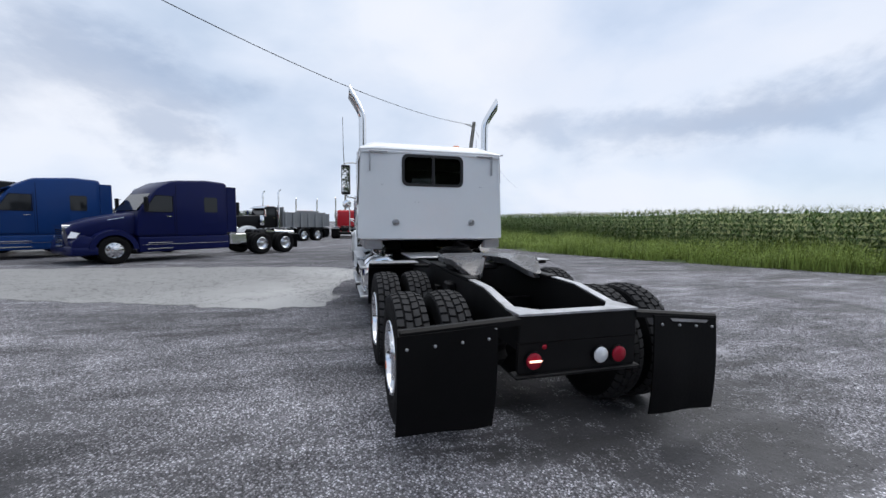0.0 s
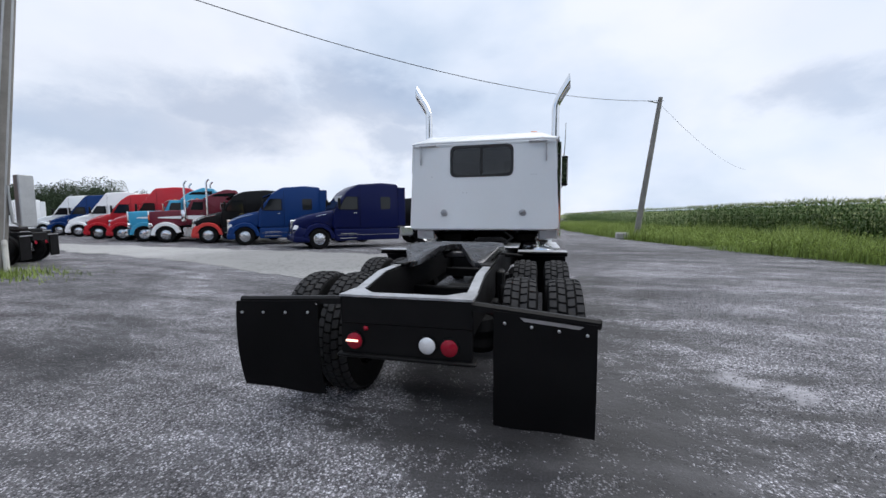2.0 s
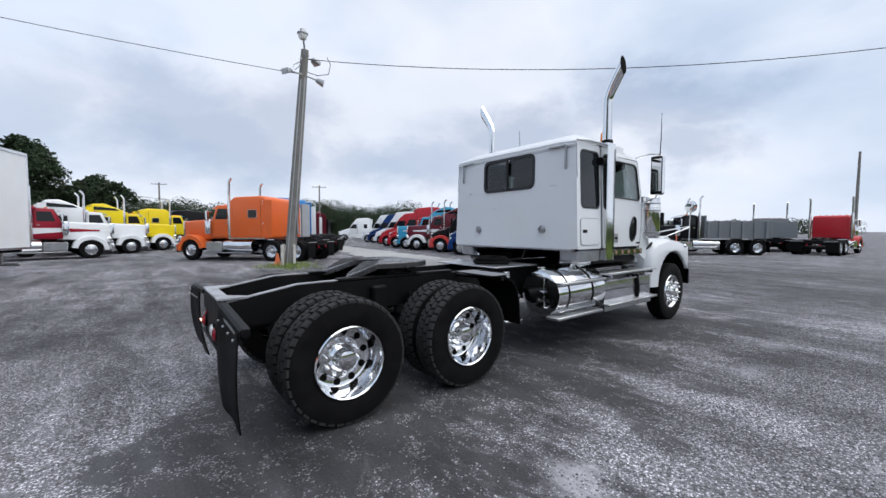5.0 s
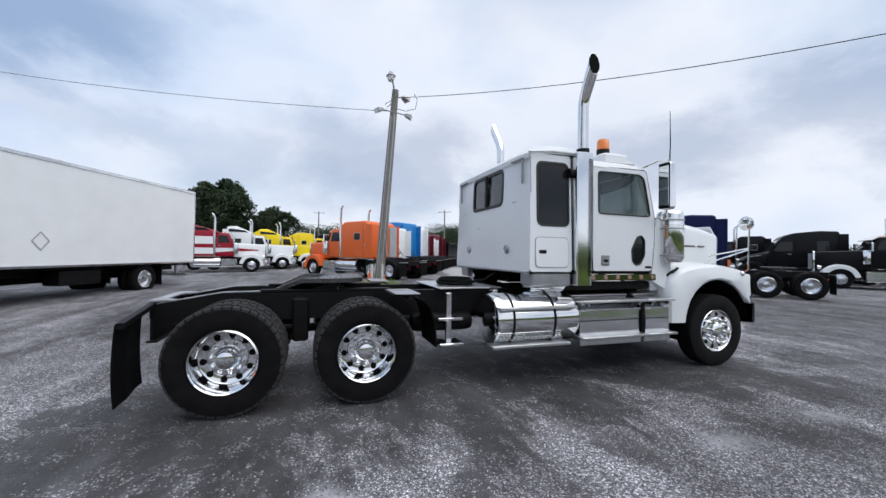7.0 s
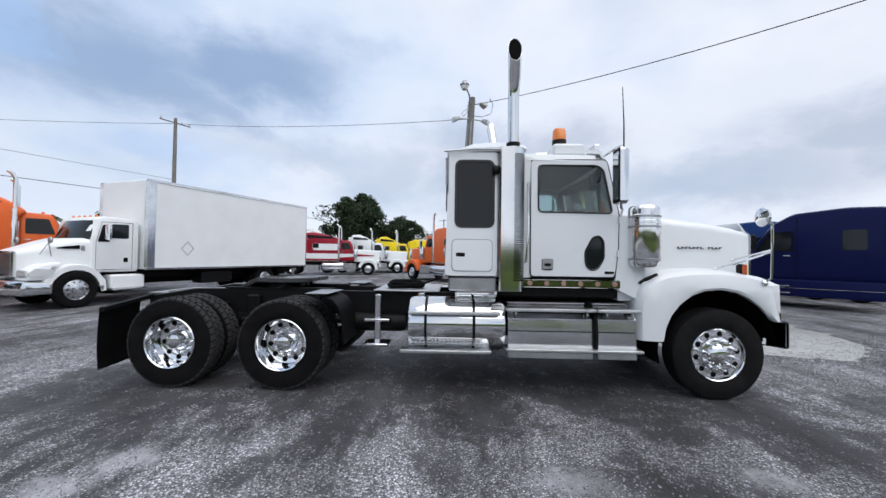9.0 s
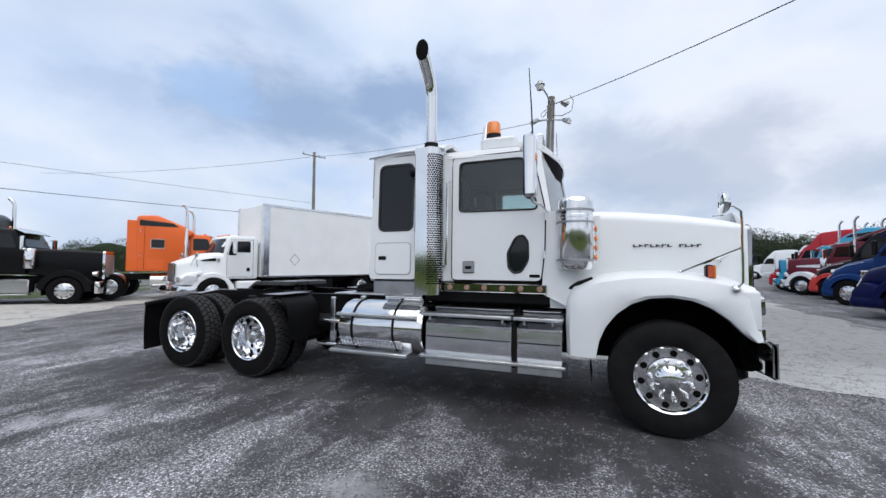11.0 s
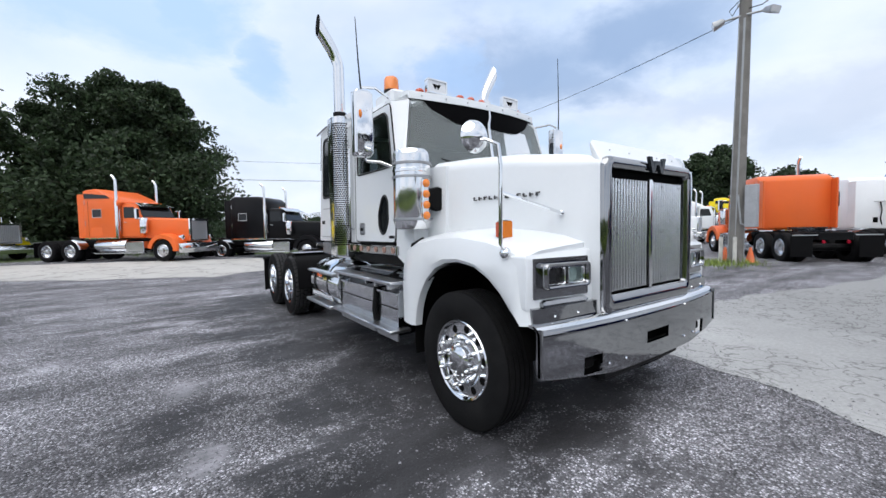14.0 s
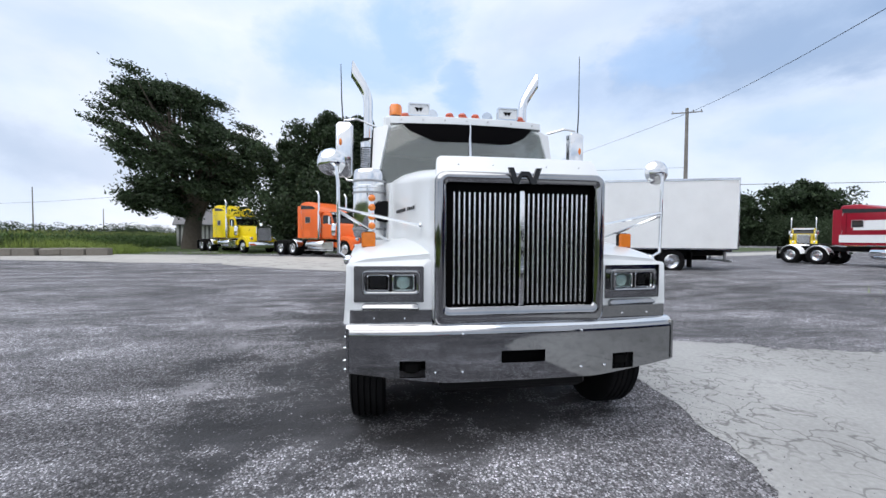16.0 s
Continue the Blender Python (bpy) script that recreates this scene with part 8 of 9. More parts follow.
# ---- tanks, boxes and steps ----
for s in (-1, 1):
    def sx(a, b):
        return (min(s * a, s * b), max(s * a, s * b))
    tank = part("fuel_tank", Geo().lathe([(0.02, 3.64), (0.25, 3.645), (0.3, 3.66), (0.318, 3.7), (0.318, 4.74), (0.3, 4.78), (0.02, 4.8)], (s * 0.94, 0, 0.79), "y", 40), CHROME, truck, "polished round fuel tank")
    for y in (3.86, 4.42):
        part("tank_strap", Geo().lathe([(0.319, y - 0.016), (0.325, y - 0.013), (0.325, y + 0.013), (0.319, y + 0.016)], (s * 0.94, 0, 0.79), "y", 40, caps=False), BLACK, tank, "steel tank strap")
    part("filler_cap", Geo().lathe([(0.05, 1.05), (0.06, 1.1), (0.055, 1.14), (0.01, 1.145)], (s * 0.86, 3.78, 0), "z", 16), CHROME, tank)
    a, b = sx(1.14, 1.29)
    part("tank_step", Geo().box(a, b, 3.66, 4.72, 0.93, 0.965, 0.008), PLATE, tank, "tread plate step")
    part("tank_step", Geo().box(*sx(1.1, 1.3), 3.57, 4.62, 0.49, 0.53, 0.008), PLATE, tank, "tread plate step")
    lattice = Geo().box(*sx(1.2, 1.235), 3.66, 4.52, 0.575, 0.59, 0.003).box(*sx(1.2, 1.235), 3.66, 4.52, 0.645, 0.66, 0.003)
    for k in range(18):
        y = 3.67 + 0.0475 * k
        lattice.tube([(s * 1.225, y, 0.585), (s * 1.225, y + 0.024, 0.65), (s * 1.225, y + 0.047, 0.585)], 0.007, 4)
    part("step_lattice", lattice, ALU, tank, "bright latticed step riser")
    for y in (3.75, 4.5):
        part("step_bracket", Geo().tube([(s * 1.2, y, 0.52), (s * 1.05, y, 0.5), (s * 0.7, y, 0.7)], 0.015, 6), BLACK, tank)
    for y0, y1, nm in ((4.82, 5.79, "tool_box"), (5.85, 6.29, "battery_case")):
        bx = part(nm, Geo().prism(rounded([(0.62, 0.5), (0.62, 1.04), (0.95, 1.04), (1.19, 0.9), (1.2, 0.5)], 0.02), "y", y0, y1) if s > 0 else Geo().prism([(-x, z) for x, z in rounded([(0.62, 0.5), (0.62, 1.04), (0.95, 1.04), (1.19, 0.9), (1.2, 0.5)], 0.02)], "y", y0, y1), ALU, truck, "brushed aluminium side box")
        part("box_lip", Geo().box(*sx(1.18, 1.215), y0 + 0.01, y1 - 0.01, 0.875, 0.905, 0.006), CHROME, bx)
        part("box_seam", Geo().box(*sx(1.196, 1.203), y0 + 0.01, y1 - 0.01, 0.745, 0.755, 0.002), BLACK, bx)
        part("upper_step", Geo().box(*sx(1.1, 1.29), y0 - 0.03, y1 + 0.02, 0.985, 1.02, 0.008), PLATE, bx, "tread plate step")
        part("lower_step", Geo().box(*sx(1.08, 1.31), y0 - 0.04, y1 + 0.04, 0.53, 0.565, 0.008).box(*sx(1.19, 1.215), y0, y1, 0.44, 0.54, 0.006), PLATE, bx, "tread plate step")
        part("top_plate", Geo().box(*sx(0.64, 0.98), y0 + 0.02, y1 - 0.02, 1.045, 1.06, 0.004), PLATE, bx)
        for y in (y0 + 0.08, y1 - 0.08):
            part("step_bracket", Geo().box(*sx(1.0, 1.27), y - 0.012, y + 0.012, 0.94, 0.99, 0.004), ALU, bx)
    part("box_band", Geo().tube([(s * 0.9, 5.82, 1.06), (s * 1.2, 5.82, 0.93), (s * 1.22, 5.82, 0.7), (s * 1.2, 5.82, 0.5)], 0.03, 6), BLACK, truck)
    part("exhaust_elbow", Geo().lathe([(0.1, 4.2), (0.115, 4.22), (0.115, 4.66), (0.1, 4.7)], (s * 0.95, 0, 1.2), "y", 18), CHROME, truck, "chrome exhaust elbow below the cab")

# ---- nose ----
rings = []
for y, hw, zt, zb, r in ((6.46, 0.9, 2.135, 1.2, 0.1), (6.9, 0.84, 2.12, 1.32, 0.11), (7.4, 0.75, 2.075, 1.32, 0.11), (7.8, 0.66, 2.02, 1.3, 0.1), (7.86, 0.642, 2.006, 0.95, 0.09), (7.94, 0.62, 1.985, 0.9, 0.07), (8.005, 0.61, 1.962, 0.9, 0.06)):
    rings.append([(u, y, v) for u, v in rrect(-hw, hw, zb, zt, r, 5)])
hood = part("hood", Geo().loft(rings, caps=False), WHITE, truck, "long white hood")
hood.location.x = -0.02
for s in (-1, 1):
    name = Geo()
    for k in range(12):
        if k == 7:
            continue
        y = 6.97 + 0.053 * k
        x = float(np.interp(y, (6.9, 7.4, 7.8), (0.84, 0.75, 0.66))) + 0.002
        name.box(min(s * x, s * (x + 0.012)), max(s * x, s * (x + 0.012)), y, y + 0.016, 1.738, 1.768, 0.003)
        name.box(min(s * x, s * (x + 0.012)), max(s * x, s * (x + 0.012)), y + 0.014, y + 0.042, 1.738 + 0.01 * (k % 3), 1.748 + 0.01 * (k % 3), 0.003)
    part("emblem_bar", name, GREASE, hood, "row of small dark emblem bars")["kind"] = "stuff"
    part("hood_latch", Geo().tube([(s * 1.08, 6.33, 1.3), (s * 1.12, 6.45, 1.36), (s * 1.1, 6.58, 1.42)], [0.02, 0.03, 0.02], 8), BLACK, hood, "black rubber hood latch")
    # fender: flared arch over the steer wheel, flat nose with the lamps
    outer = [(6.33, 0.66), (6.32, 0.95), (6.33, 1.2), (6.4, 1.34), (6.6, 1.42), (6.9, 1.46), (7.24, 1.47), (7.55, 1.44), (7.77, 1.4), (7.9, 1.35), (7.895, 1.25), (7.905, 1.08), (7.932, 0.91)]
    inner = [(6.6, 0.66), (6.63, 0.82), (6.69, 0.96), (6.79, 1.09), (6.92, 1.19), (7.07, 1.245), (7.24, 1.26), (7.42, 1.235), (7.56, 1.17), (7.68, 1.08), (7.77, 0.98), (7.82, 0.935), (7.86, 0.905)]
    rows = []
    for (oy, oz), (iy, iz) in zip(outer, inner):
        def at(t, x):
            return (s * x, mixv(iy, oy, t), mixv(iz, oz, t))
        rows.append([at(-0.02, 1.13), at(0.0, 1.195), at(0.12, 1.215), at(0.5, 1.205), at(0.85, 1.18), at(0.97, 1.13), (s * 1.06, oy, oz + 0.012), (s * 0.85, oy, oz + 0.03), (s * 0.6, oy, oz + 0.05)])
    fender = part("fender", Geo().loft(rows, closed=False), WHITE, truck, "white flared front fender")
    aside = -0.055 if s < 0 else 0.0
    fender.location.x = aside
    # near-black shell and wall paint the dark of the wheel well
    liner = Geo()
    lr = []
    for i in range(15):
        a = radians(10 + 184 * i / 14)
        lr.append([(s * 0.5, STEER_Y + 0.68 * math.cos(a), 0.56 + 0.68 * math.sin(a)), (s * 1.17, STEER_Y + 0.68 * math.cos(a), 0.56 + 0.68 * math.sin(a))])
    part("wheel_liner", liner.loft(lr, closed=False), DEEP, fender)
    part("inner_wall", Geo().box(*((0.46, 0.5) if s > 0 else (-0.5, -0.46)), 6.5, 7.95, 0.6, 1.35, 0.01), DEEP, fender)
    # headlamps: bright panel let into the white nose, a raised housing with two lamps, a ledge below
    def nose_y(u):
        return 7.955 - 0.045 * max(0.0, abs(u) - 0.66) / 0.48

    bezel = part("headlamp_panel", Geo().holed([(s * u, v) for u, v in rounded([(0.658, 1.062), (1.14, 1.062), (1.14, 1.314), (0.658, 1.314)], 0.008)], [[(s * u, v) for u, v in rrect(0.7, 1.072, 1.13, 1.27, 0.02)]], lambda u, v, d: (u, nose_y(u) + 0.004 - d, v), 0.03), STAINLESS, truck, "chrome headlamp panel")
    bezel.location.x = aside
    shell = [(0.69, 0.0), (0.688, 0.045), (0.694, 0.055), (0.706, 0.055), (0.714, 0.045), (0.716, 0.0)]
    rings = []
    for x, dy in shell + shell[:1]:
        k = x - 0.688
        rings.append([(s * u, nose_y(u) + dy, v) for u, v in rrect(0.688 + k, 1.084 - k, 1.118 + k, 1.284 - k, 0.03 - 0.5 * k)])
    part("lamp_housing", Geo().loft(rings, caps=False), STAINLESS, bezel, "chrome lamp surround", 50)
    part("gasket", Geo().holed([(s * u, v) for u, v in rrect(0.71, 1.062, 1.14, 1.262, 0.01)], [[(s * u, v) for u, v in rrect(c - 0.074, c + 0.074, 1.148, 1.254, 0.012)] for c in (0.8, 0.974)], lambda u, v, d: (u, nose_y(u) + 0.022 - d, v), 0.02), BLACK, bezel, "black lamp gasket")
    # outer lamp near-black, inner one pale: their brightness is set by material
    for c, dim in ((0.974, True), (0.8, False)):
        rings = []
        for k, dy in ((0.0, 0.018), (0.002, 0.034), (0.007, 0.036), (0.011, 0.03), (0.011, 0.012)):
            rings.append([(s * u, nose_y(u) + dy, v) for u, v in rrect(c - 0.078 + k, c + 0.078 - k, 1.143 + k, 1.259 - k, 0.016 - 0.4 * k)])
        part("lamp_rim", Geo().loft(rings, caps=False), CHROME, bezel, "", 50)
        yb = nose_y(c)
        part("reflector", Geo().loft([[(s * (c + u), yb + 0.012, 1.2 + v) for u, v in rrect(-0.068, 0.068, -0.049, 0.049, 0.012)], [(s * (c + u * 0.75), yb - 0.035, 1.2 + v * 0.75) for u, v in rrect(-0.068, 0.068, -0.049, 0.049, 0.012)]], caps=False).add([(s * (c + u), yb - 0.034, 1.2 + v) for u, v in ((-0.06, -0.045), (0.06, -0.045), (0.06, 0.045), (-0.06, 0.045))], [(0, 1, 2, 3)]), DEEP if dim else SATIN, bezel)
        if not dim:
            part("inner_lens", Geo().lathe([(0.052, -0.03), (0.046, 0.0), (0.02, 0.008), (0.002, 0.009)], (s * c, yb, 1.2), "y", 20), CLEARLENS, bezel, "pale ribbed inner lens")
        part("bulb", Geo().ball((s * (c - 0.03), yb - 0.015, 1.2), 0.016, 8, 5), CLEARLENS, bezel)
        pane("lens", [(s * (c + u), yb + 0.018, 1.2 + v) for u, v in rrect(-0.069, 0.069, -0.05, 0.05, 0.014)], SMOKED if dim else GLASS, bezel)
    part("lamp_ledge", Geo().loft([[(s * x, nose_y(x) + dy, 1.028 + dz * k) for dy, dz in ((-0.01, -0.026), (0.024, -0.02), (0.036, 0.0), (0.026, 0.022), (-0.01, 0.03))] for x, k in ((0.69, 0.5), (0.71, 1.0), (1.06, 1.0), (1.085, 0.5))]), STAINLESS, bezel, "rounded chrome ledge below the lamps")
    skirt = part("fender_skirt", Geo().loft([[(s * 0.6, 7.9, 0.907), (s * 0.6, 7.99, 0.907), (s * 0.6, 7.99, 1.012), (s * 0.6, 7.9, 1.012)], [(s * 1.12, 7.9, 0.907), (s * 1.12, 7.955, 0.907), (s * 1.12, 7.955, 1.012), (s * 1.12, 7.9, 1.012)], [(s * 1.165, 7.87, 0.908), (s * 1.168, 7.938, 0.908), (s * 1.165, 7.938, 1.012), (s * 1.162, 7.87, 1.012)]]), STAINLESS, truck, "chrome strip below the headlamps")
    skirt.location.x = aside
    for x in (0.79, 1.0):
        part("bolt", Geo().ball((s * x, 7.992 - 0.0675 * (x - 0.6), 0.955), 0.008, 6, 4), CHROME, skirt)
    part("fender_nose", Geo().holed([(s * u, v) for u, v in rounded([(0.6, 1.0), (1.2, 1.0), (1.19, 1.335), (0.6, 1.36)], 0.02)], [[(s * u, v) for u, v in rrect(0.664, 1.134, 1.068, 1.308, 0.01)]], lambda u, v, d: (u, nose_y(u) - d - 0.03 * max(0, (v - 1.31) / 0.05), v), 0.12), WHITE, fender)
    # near-black sheet stands for the shaded hollow behind the lamps
    part("lamp_pocket", Geo().box(min(s * 0.62, s * 1.18), max(s * 0.62, s * 1.18), 7.79, 7.81, 1.01, 1.34, 0.004), DEEP, fender)
    sig = part("turn_signal", Geo().box(min(s * 1.0, s * 1.1), max(s * 1.0, s * 1.1), 7.59, 7.65, 1.43, 1.56, 0.015), BLACK, truck)
    sig.location = (aside, -0.05, 0)
    part("signal_lens", Geo().box(min(s * 1.0, s * 1.105), max(s * 1.0, s * 1.105), 7.64, 7.665, 1.435, 1.555, 0.01), AMBER, sig, "amber signal lens")
    part("signal_side", Geo().box(min(s * 1.098, s * 1.108), max(s * 1.098, s * 1.108), 7.6, 7.64, 1.445, 1.545, 0.004), ROOFAMBER, sig)
    part("signal_foot", Geo().box(min(s * 1.02, s * 1.08), max(s * 1.02, s * 1.08), 7.6, 7.66, 1.38, 1.44, 0.01), CHROME, sig)
    # hood mirror on its bent pole
    mx = 1.2
    pole_part = part("hood_mirror", Geo().tube([(s * 1.12, 7.82, 1.36), (s * mx, 7.85, 1.42), (s * mx, 7.86, 1.9), (s * (mx + 0.01), 7.85, 2.03), (s * (mx + 0.05), 7.78, 2.07), (s * (mx + 0.08), 7.7, 2.07)], 0.0125, 8).tube([(s * mx, 7.86, 1.72), (s * 0.84, 7.46, 1.5)], 0.012, 6).tube([(s * mx, 7.86, 1.74), (s * 0.6, 7.84, 1.62)], 0.012, 6).ball((s * 0.84, 7.46, 1.5), 0.022, 8, 5).ball((s * 0.6, 7.84, 1.62), 0.022, 8, 5), CHROME, truck, "chrome convex mirror on a bent pole")
    pole_part.location = (s * 0.06 + aside, -0.09, -0.015)
    part("mirror_bowl", Geo().lathe([(0.01, 0.07), (0.06, 0.06), (0.095, 0.03), (0.105, 0.0)], (s * (mx + 0.07), 7.69, 2.1), "y", 24), CHROME, pole_part)
    part("mirror_glass", Geo().lathe([(0.1, 0.0), (0.06, -0.012), (0.01, -0.016)], (s * (mx + 0.07), 7.69, 2.1), "y", 24), MIRROR, pole_part)
    part("mirror_foot", Geo().ball((s * 1.13, 7.82, 1.36), 0.04, 10, 6), CHROME, pole_part)
    # door mirror
    dm = part("door_mirror", Geo().loft([[(s * 1.39 + u, 6.02 + v, z) for u, v in rrect(-0.095 * k, 0.095 * k, -0.05 * k, 0.06 * k, 0.022 * k)] for z, k in ((2.21, 0.7), (2.24, 1.0), (2.8, 1.0), (2.83, 0.7))]), CHROME, truck, "tall chrome door mirror")
    dm.location.x = aside
    part("mirror_glass", Geo().box(s * 1.39 - 0.075, s * 1.39 + 0.075, 5.962, 5.97, 2.26, 2.78, 0.003), MIRROR, dm)
    part("mirror_back_edge", Geo().box(s * 1.39 - 0.088, s * 1.39 + 0.088, 5.965, 5.99, 2.22, 2.82, 0.01), BLACK, dm)
    part("mirror_arm", Geo().tube([(s * 1.05, 5.96, 2.83), (s * 1.25, 6.03, 2.88), (s * 1.39, 6.03, 2.86), (s * 1.39, 6.03, 2.8)], 0.014, 8), CHROME, dm)
    part("mirror_arm", Geo().tube([(s * 1.08, 6.15, 2.1), (s * 1.25, 6.1, 2.16), (s * 1.36, 6.04, 2.17), (s * 1.39, 6.03, 2.24)], 0.014, 8), CHROME, dm)
    part("marker_lamp", Geo().ball((s * 1.43, 6.07, 2.6), 0.035, 10, 6, (0.6, 0.7, 1.3)), AMBER, dm)
    # air cleaner
    ac = part("air_cleaner", Geo().lathe([(0.03, 1.5), (0.15, 1.51), (0.165, 1.53), (0.17, 1.56), (0.175, 1.58), (0.175, 2.02), (0.18, 2.025), (0.18, 2.05), (0.172, 2.055), (0.172, 2.18), (0.165, 2.21), (0.15, 2.225), (0.03, 2.23)], (s * 1.09, 6.42, 0), "z", 36), CHROME, truck, "polished cylindrical air cleaner")
    for z in (1.6, 1.98, 2.1):
        part("band", Geo().lathe([(0.176, z - 0.012), (0.183, z - 0.01), (0.183, z + 0.01), (0.176, z + 0.012)], (s * 1.09, 6.42, 0), "z", 36, caps=False), STEEL, ac)
    lp = part("lamp_strip", Geo().box(s * 1.06 - 0.035, s * 1.06 + 0.035, 6.58, 6.61, 1.58, 1.96, 0.01), CHROME, ac)
    for k in range(4):
        part("cleaner_lamp", Geo().lathe([(0.036, 0), (0.036, 0.008), (0.03, 0.014), (0.002, 0.022)], (s * 1.06, 6.61, 1.63 + 0.095 * k), "y", 14), AMBER, lp)
    part("intake_duct", Geo().lathe([(0.1, 0.0), (0.11, 0.03), (0.11, 0.07), (0.1, 0.085), (0.02, 0.085)], (s * 0.93, 6.53, 1.78), "y", 18), RUBBER, ac, "ribbed black intake duct")
    part("cleaner_bracket", Geo().box(min(s * 0.9, s * 1.0), max(s * 0.9, s * 1.0), 6.36, 6.48, 1.58, 1.64, 0.01).box(min(s * 0.9, s * 1.0), max(s * 0.9, s * 1.0), 6.36, 6.48, 2.0, 2.06, 0.01), STEEL, ac)

# grille: frame, dark core, upright bars, emblem
NX = -0.033    # the grille is shifted left of the rails to fit the camera's view
rings = []
for k, dy in ((0.0, -0.06), (0.0, -0.012), (0.006, 0.0), (0.03, 0.016), (0.05, 0.016), (0.072, 0.004), (0.08, -0.01), (0.08, -0.075)):
    low = 0.9 + k * 1.7
    rings.append([(u, 8.04 + dy, v) for u, v in rrect(-0.622 + k, 0.622 - k, low, 1.972 - k, 0.075 - 0.65 * k, 6)])
surround = part("grille_frame", Geo().loft(rings + rings[:1], caps=False), STAINLESS, truck, "wide chrome grille frame", 50)
surround.location.x = NX
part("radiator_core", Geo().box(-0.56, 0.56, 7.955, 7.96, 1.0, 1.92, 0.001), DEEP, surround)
GRILLEBAR = material("bright_grille_bar", (0.88, 0.89, 0.9), 0.2, 1.0, 0.06, 12)
BAR = Geo().prism([(0.0068 * math.cos(radians(q)), 0.022 + 0.008 * math.sin(radians(q))) for q in range(0, 181, 30)] + [(-0.0068, -0.02), (0.0068, -0.02)], "z", 0, 0.775).mesh("bar", GRILLEBAR)
for k in range(13):
    for s in (-1, 1):
        bar = part("bar", BAR, None, surround)
        bar.matrix_basis = Matrix.Translation((s * (0.05 + 0.0365 * k), 7.99, 1.055))
part("centre_bar", Geo().box(-0.018, 0.018, 7.965, 8.03, 1.035, 1.85, 0.006), CHROME, surround)
for x in (-0.44, -0.18, 0.18, 0.44):
    for z in (1.1, 1.45, 1.8):
        part("bar_clip", Geo().ball((x, 8.016, z), 0.007, 6, 4), BLACK, surround)
emb = Geo()
for s in (-1, 1):
    emb.prism([(s * 0.12, 2.0), (s * 0.082, 2.0), (s * 0.058, 1.93), (s * 0.03, 1.975), (s * 0.0, 1.975), (s * 0.0, 1.945), (s * 0.02, 1.945), (s * 0.045, 1.888), (s * 0.08, 1.888)], "y", 8.05, 8.075)
part("emblem", emb, DARKGLASS, surround, "dark winged emblem")
columns = [(-0.618, 7.98, 1.862, -0.614, 7.965, 1.91), (-0.617, 7.99, 1.9, -0.606, 7.93, 2.03), (-0.61, 8.0, 1.94, -0.597, 7.916, 2.075), (-0.575, 8.006, 1.966, -0.575, 7.914, 2.096)]
columns += [(x, 8.006, 1.97, x, 7.914, 2.1) for x in (-0.3, 0.0, 0.3)]
columns += [(-a, b, c, -d, e, f) for a, b, c, d, e, f in columns[3::-1]]
shield = part("bug_shield", Geo().loft([[(a, b, c), (d, e, f), (d * 0.985, e - 0.014, f - 0.006), (a * 0.985, b - 0.014, c - 0.006)] for a, b, c, d, e, f in columns]), WHITE, hood, "white bug deflector at the hood's lip")
shield.location.x = NX + 0.02
for x in (-0.45, -0.2, 0.2, 0.45):
    part("rivet", Geo().ball((x, 7.965, 2.03), 0.006, 6, 4), STEEL, shield)

# bumper: bowed chrome plate with real openings
def bumper_y(x):
    return 8.155 - 0.085 * abs(x / 1.18) ** 2.5


def bumper_low(x):
    return 0.525 + 0.075 * max(0, (abs(x) - 0.55) / 0.63)


xs2 = [-1.18 + 2.36 * i / 28 for i in range(29)]
BUMPER_TOP = 0.915


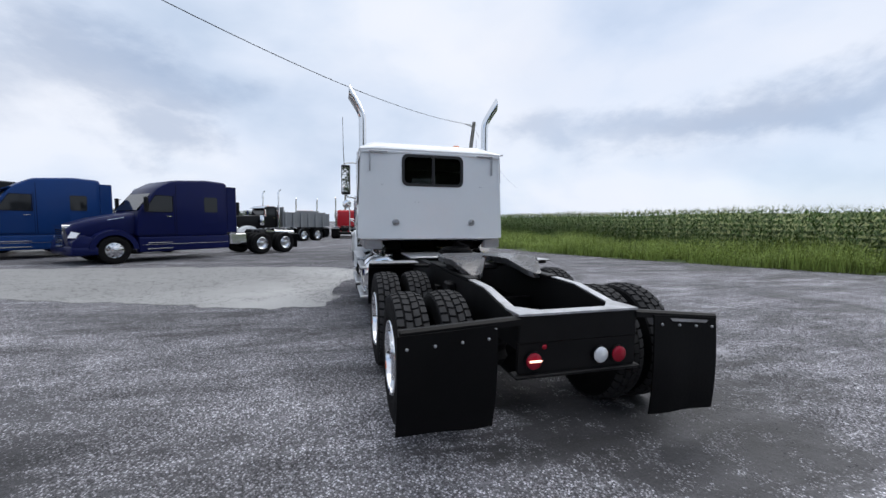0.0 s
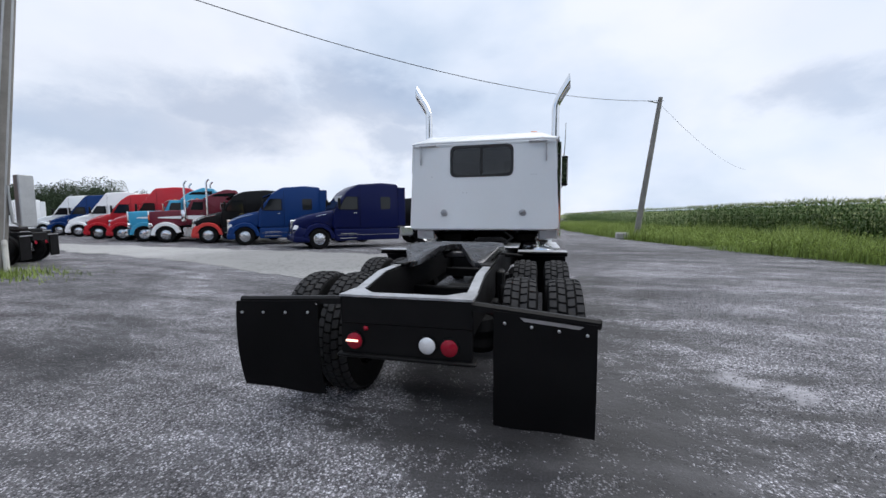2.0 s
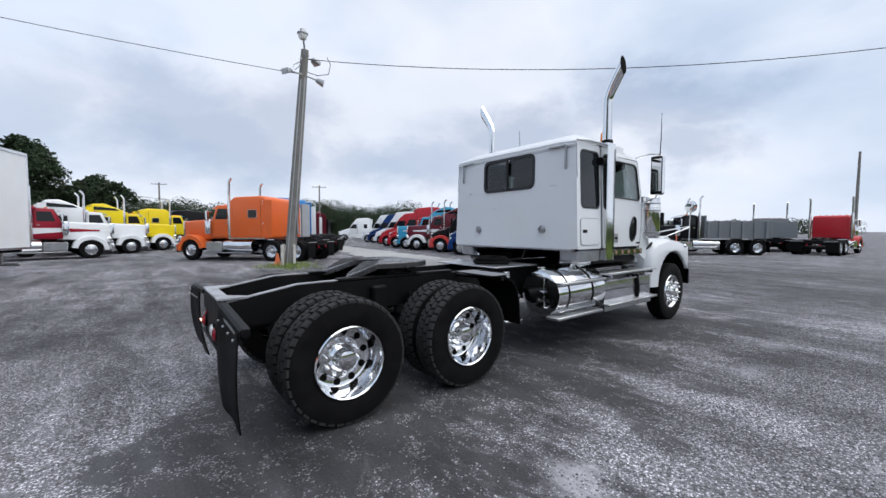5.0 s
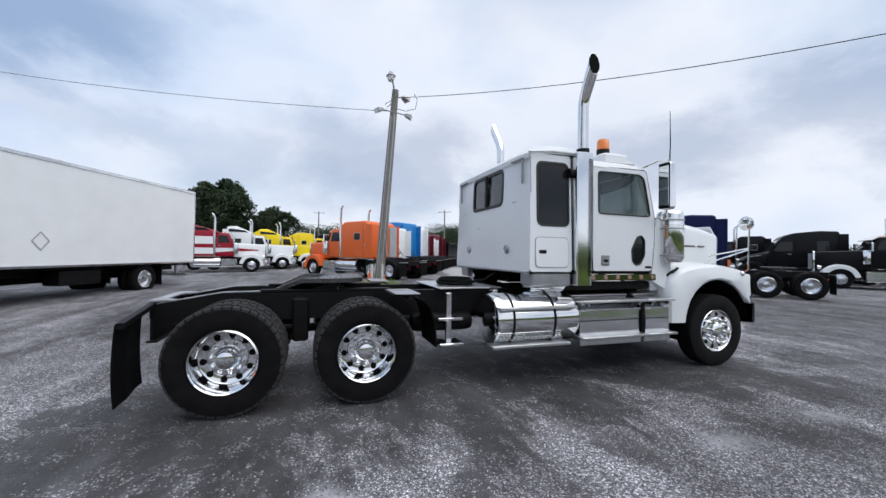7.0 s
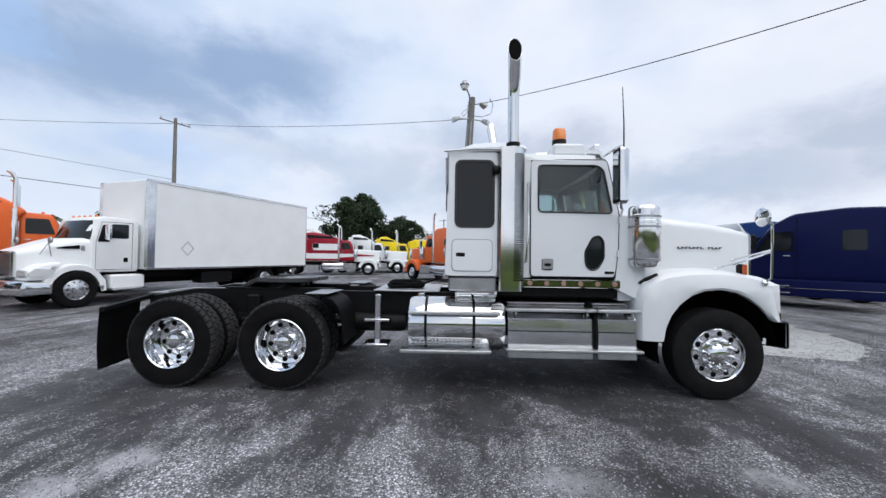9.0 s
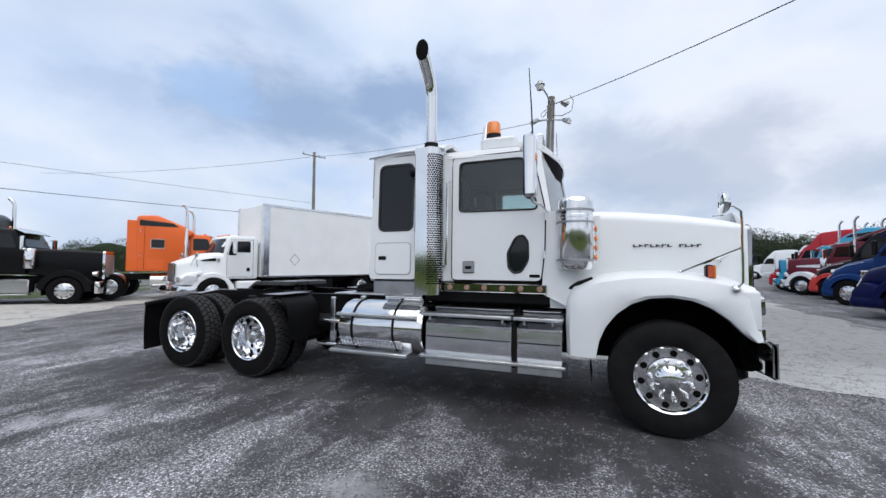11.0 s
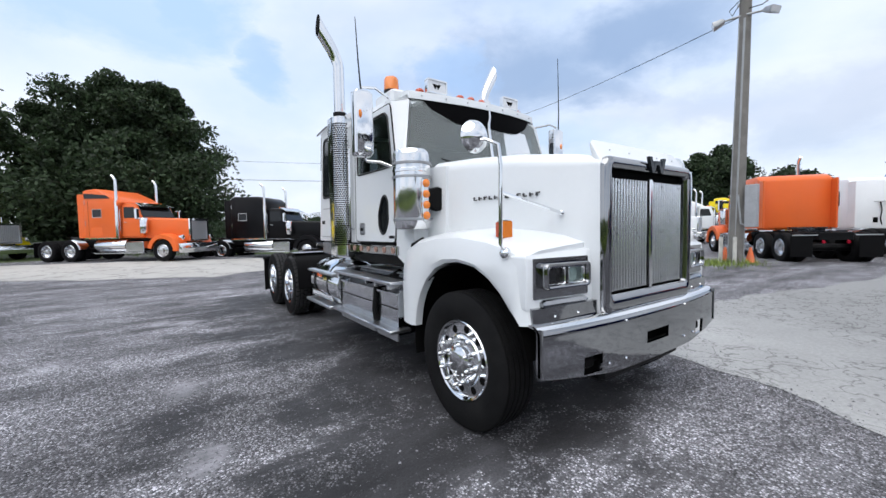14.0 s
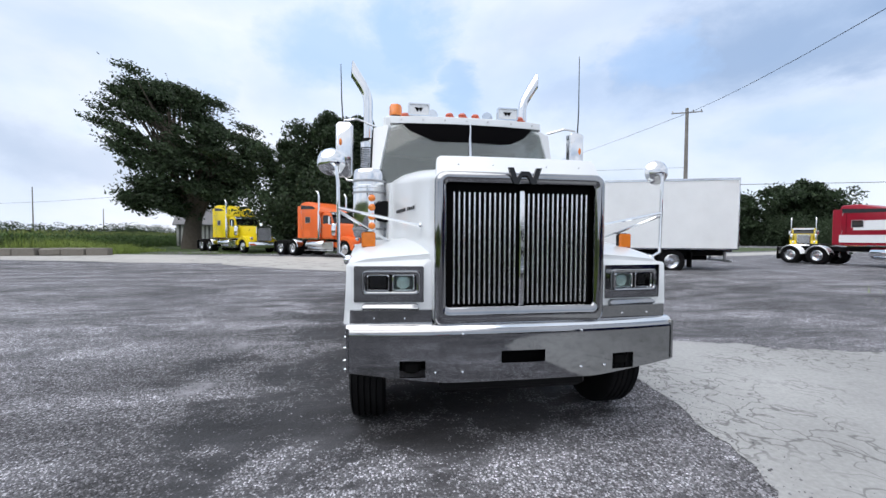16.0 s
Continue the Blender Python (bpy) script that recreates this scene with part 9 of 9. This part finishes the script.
def bumper_shell():
    """A grid bowed forward, with cells left out at the tow holes and the step hole, and a back layer."""
    holes = ((0.665, 0.835, 0.565, 0.68), (-0.835, -0.665, 0.565, 0.68), (-0.155, 0.155, 0.65, 0.735))
    cols = sorted(set([round(-1.18 + 2.36 * i / 40, 4) for i in range(41)] + [h for q in holes for h in q[:2]]))
    levels = [0.0, 0.565, 0.65, 0.68, 0.735, 0.8, 0.845, 0.865, 0.88, 0.895, 0.907, BUMPER_TOP]
    g = Geo()
    n, m = len(cols), len(levels)
    for d in (0.0, 0.02):
        for z in levels:
            for x in cols:
                zz = max(z, bumper_low(x))
                g.v.append((x, bumper_y(x) - d - 0.05 * max(0, (zz - 0.855) / 0.06) ** 2.2 - 0.06 * max(0, (0.62 - zz)) , zz))
    cut = set()
    for j in range(m - 1):
        for i in range(n - 1):
            cx, cz = (cols[i] + cols[i + 1]) / 2, (levels[j] + levels[j + 1]) / 2
            if any(a < cx < b and c < cz < d for a, b, c, d in holes):
                cut.add((i, j))
    o = n * m
    for j in range(m - 1):
        for i in range(n - 1):
            if (i, j) in cut:
                continue
            a = j * n + i
            g.f += [(a, a + 1, a + n + 1, a + n), (a + o, a + n + o, a + n + 1 + o, a + 1 + o)]
            for (di, dj), (p, q) in (((-1, 0), (a, a + n)), ((1, 0), (a + 1, a + n + 1)), ((0, -1), (a, a + 1)), ((0, 1), (a + n, a + n + 1))):
                if (i + di, j + dj) in cut or not (0 <= i + di < n - 1 and 0 <= j + dj < m - 1):
                    g.f.append((p, q, q + o, p + o))
    return g


bumper = part("bumper", bumper_shell(), STAINLESS, truck, "wide chrome bumper with three openings", 40)
bumper.location = (-0.03, -0.065, 0)
bumper.scale.x = 1.03
# raised lip in brighter chrome gives the bumper's top edge its highlight
part("bumper_top", Geo().loft([[(x, bumper_y(x) - 0.016, 0.893), (x, bumper_y(x) - 0.03, 0.911), (x, bumper_y(x) - 0.056, 0.921), (x, bumper_y(x) - 0.13, 0.918), (x, bumper_y(x) - 0.13, 0.908)] for x in xs2]), CHROME, bumper)
for s in (-1, 1):
    part("bumper_return", Geo().prism([(8.08, 0.61), (8.08, 0.9), (8.04, 0.9), (8.035, 0.62)], "x", min(s * 1.165, s * 1.18), max(s * 1.165, s * 1.18)), STAINLESS, bumper)
    # near-black block paints the shade inside the tow hole
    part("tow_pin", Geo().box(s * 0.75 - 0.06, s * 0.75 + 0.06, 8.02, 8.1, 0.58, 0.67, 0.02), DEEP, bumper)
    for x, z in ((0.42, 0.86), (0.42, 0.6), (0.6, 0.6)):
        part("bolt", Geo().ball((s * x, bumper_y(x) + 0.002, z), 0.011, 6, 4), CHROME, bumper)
# near-black box keeps the space behind the bumper dark
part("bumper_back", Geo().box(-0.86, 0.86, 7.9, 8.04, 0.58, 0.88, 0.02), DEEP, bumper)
part("front_pan", Geo().box(-0.55, 0.55, 7.5, 8.0, 0.42, 0.62, 0.03), BLACK, truck)
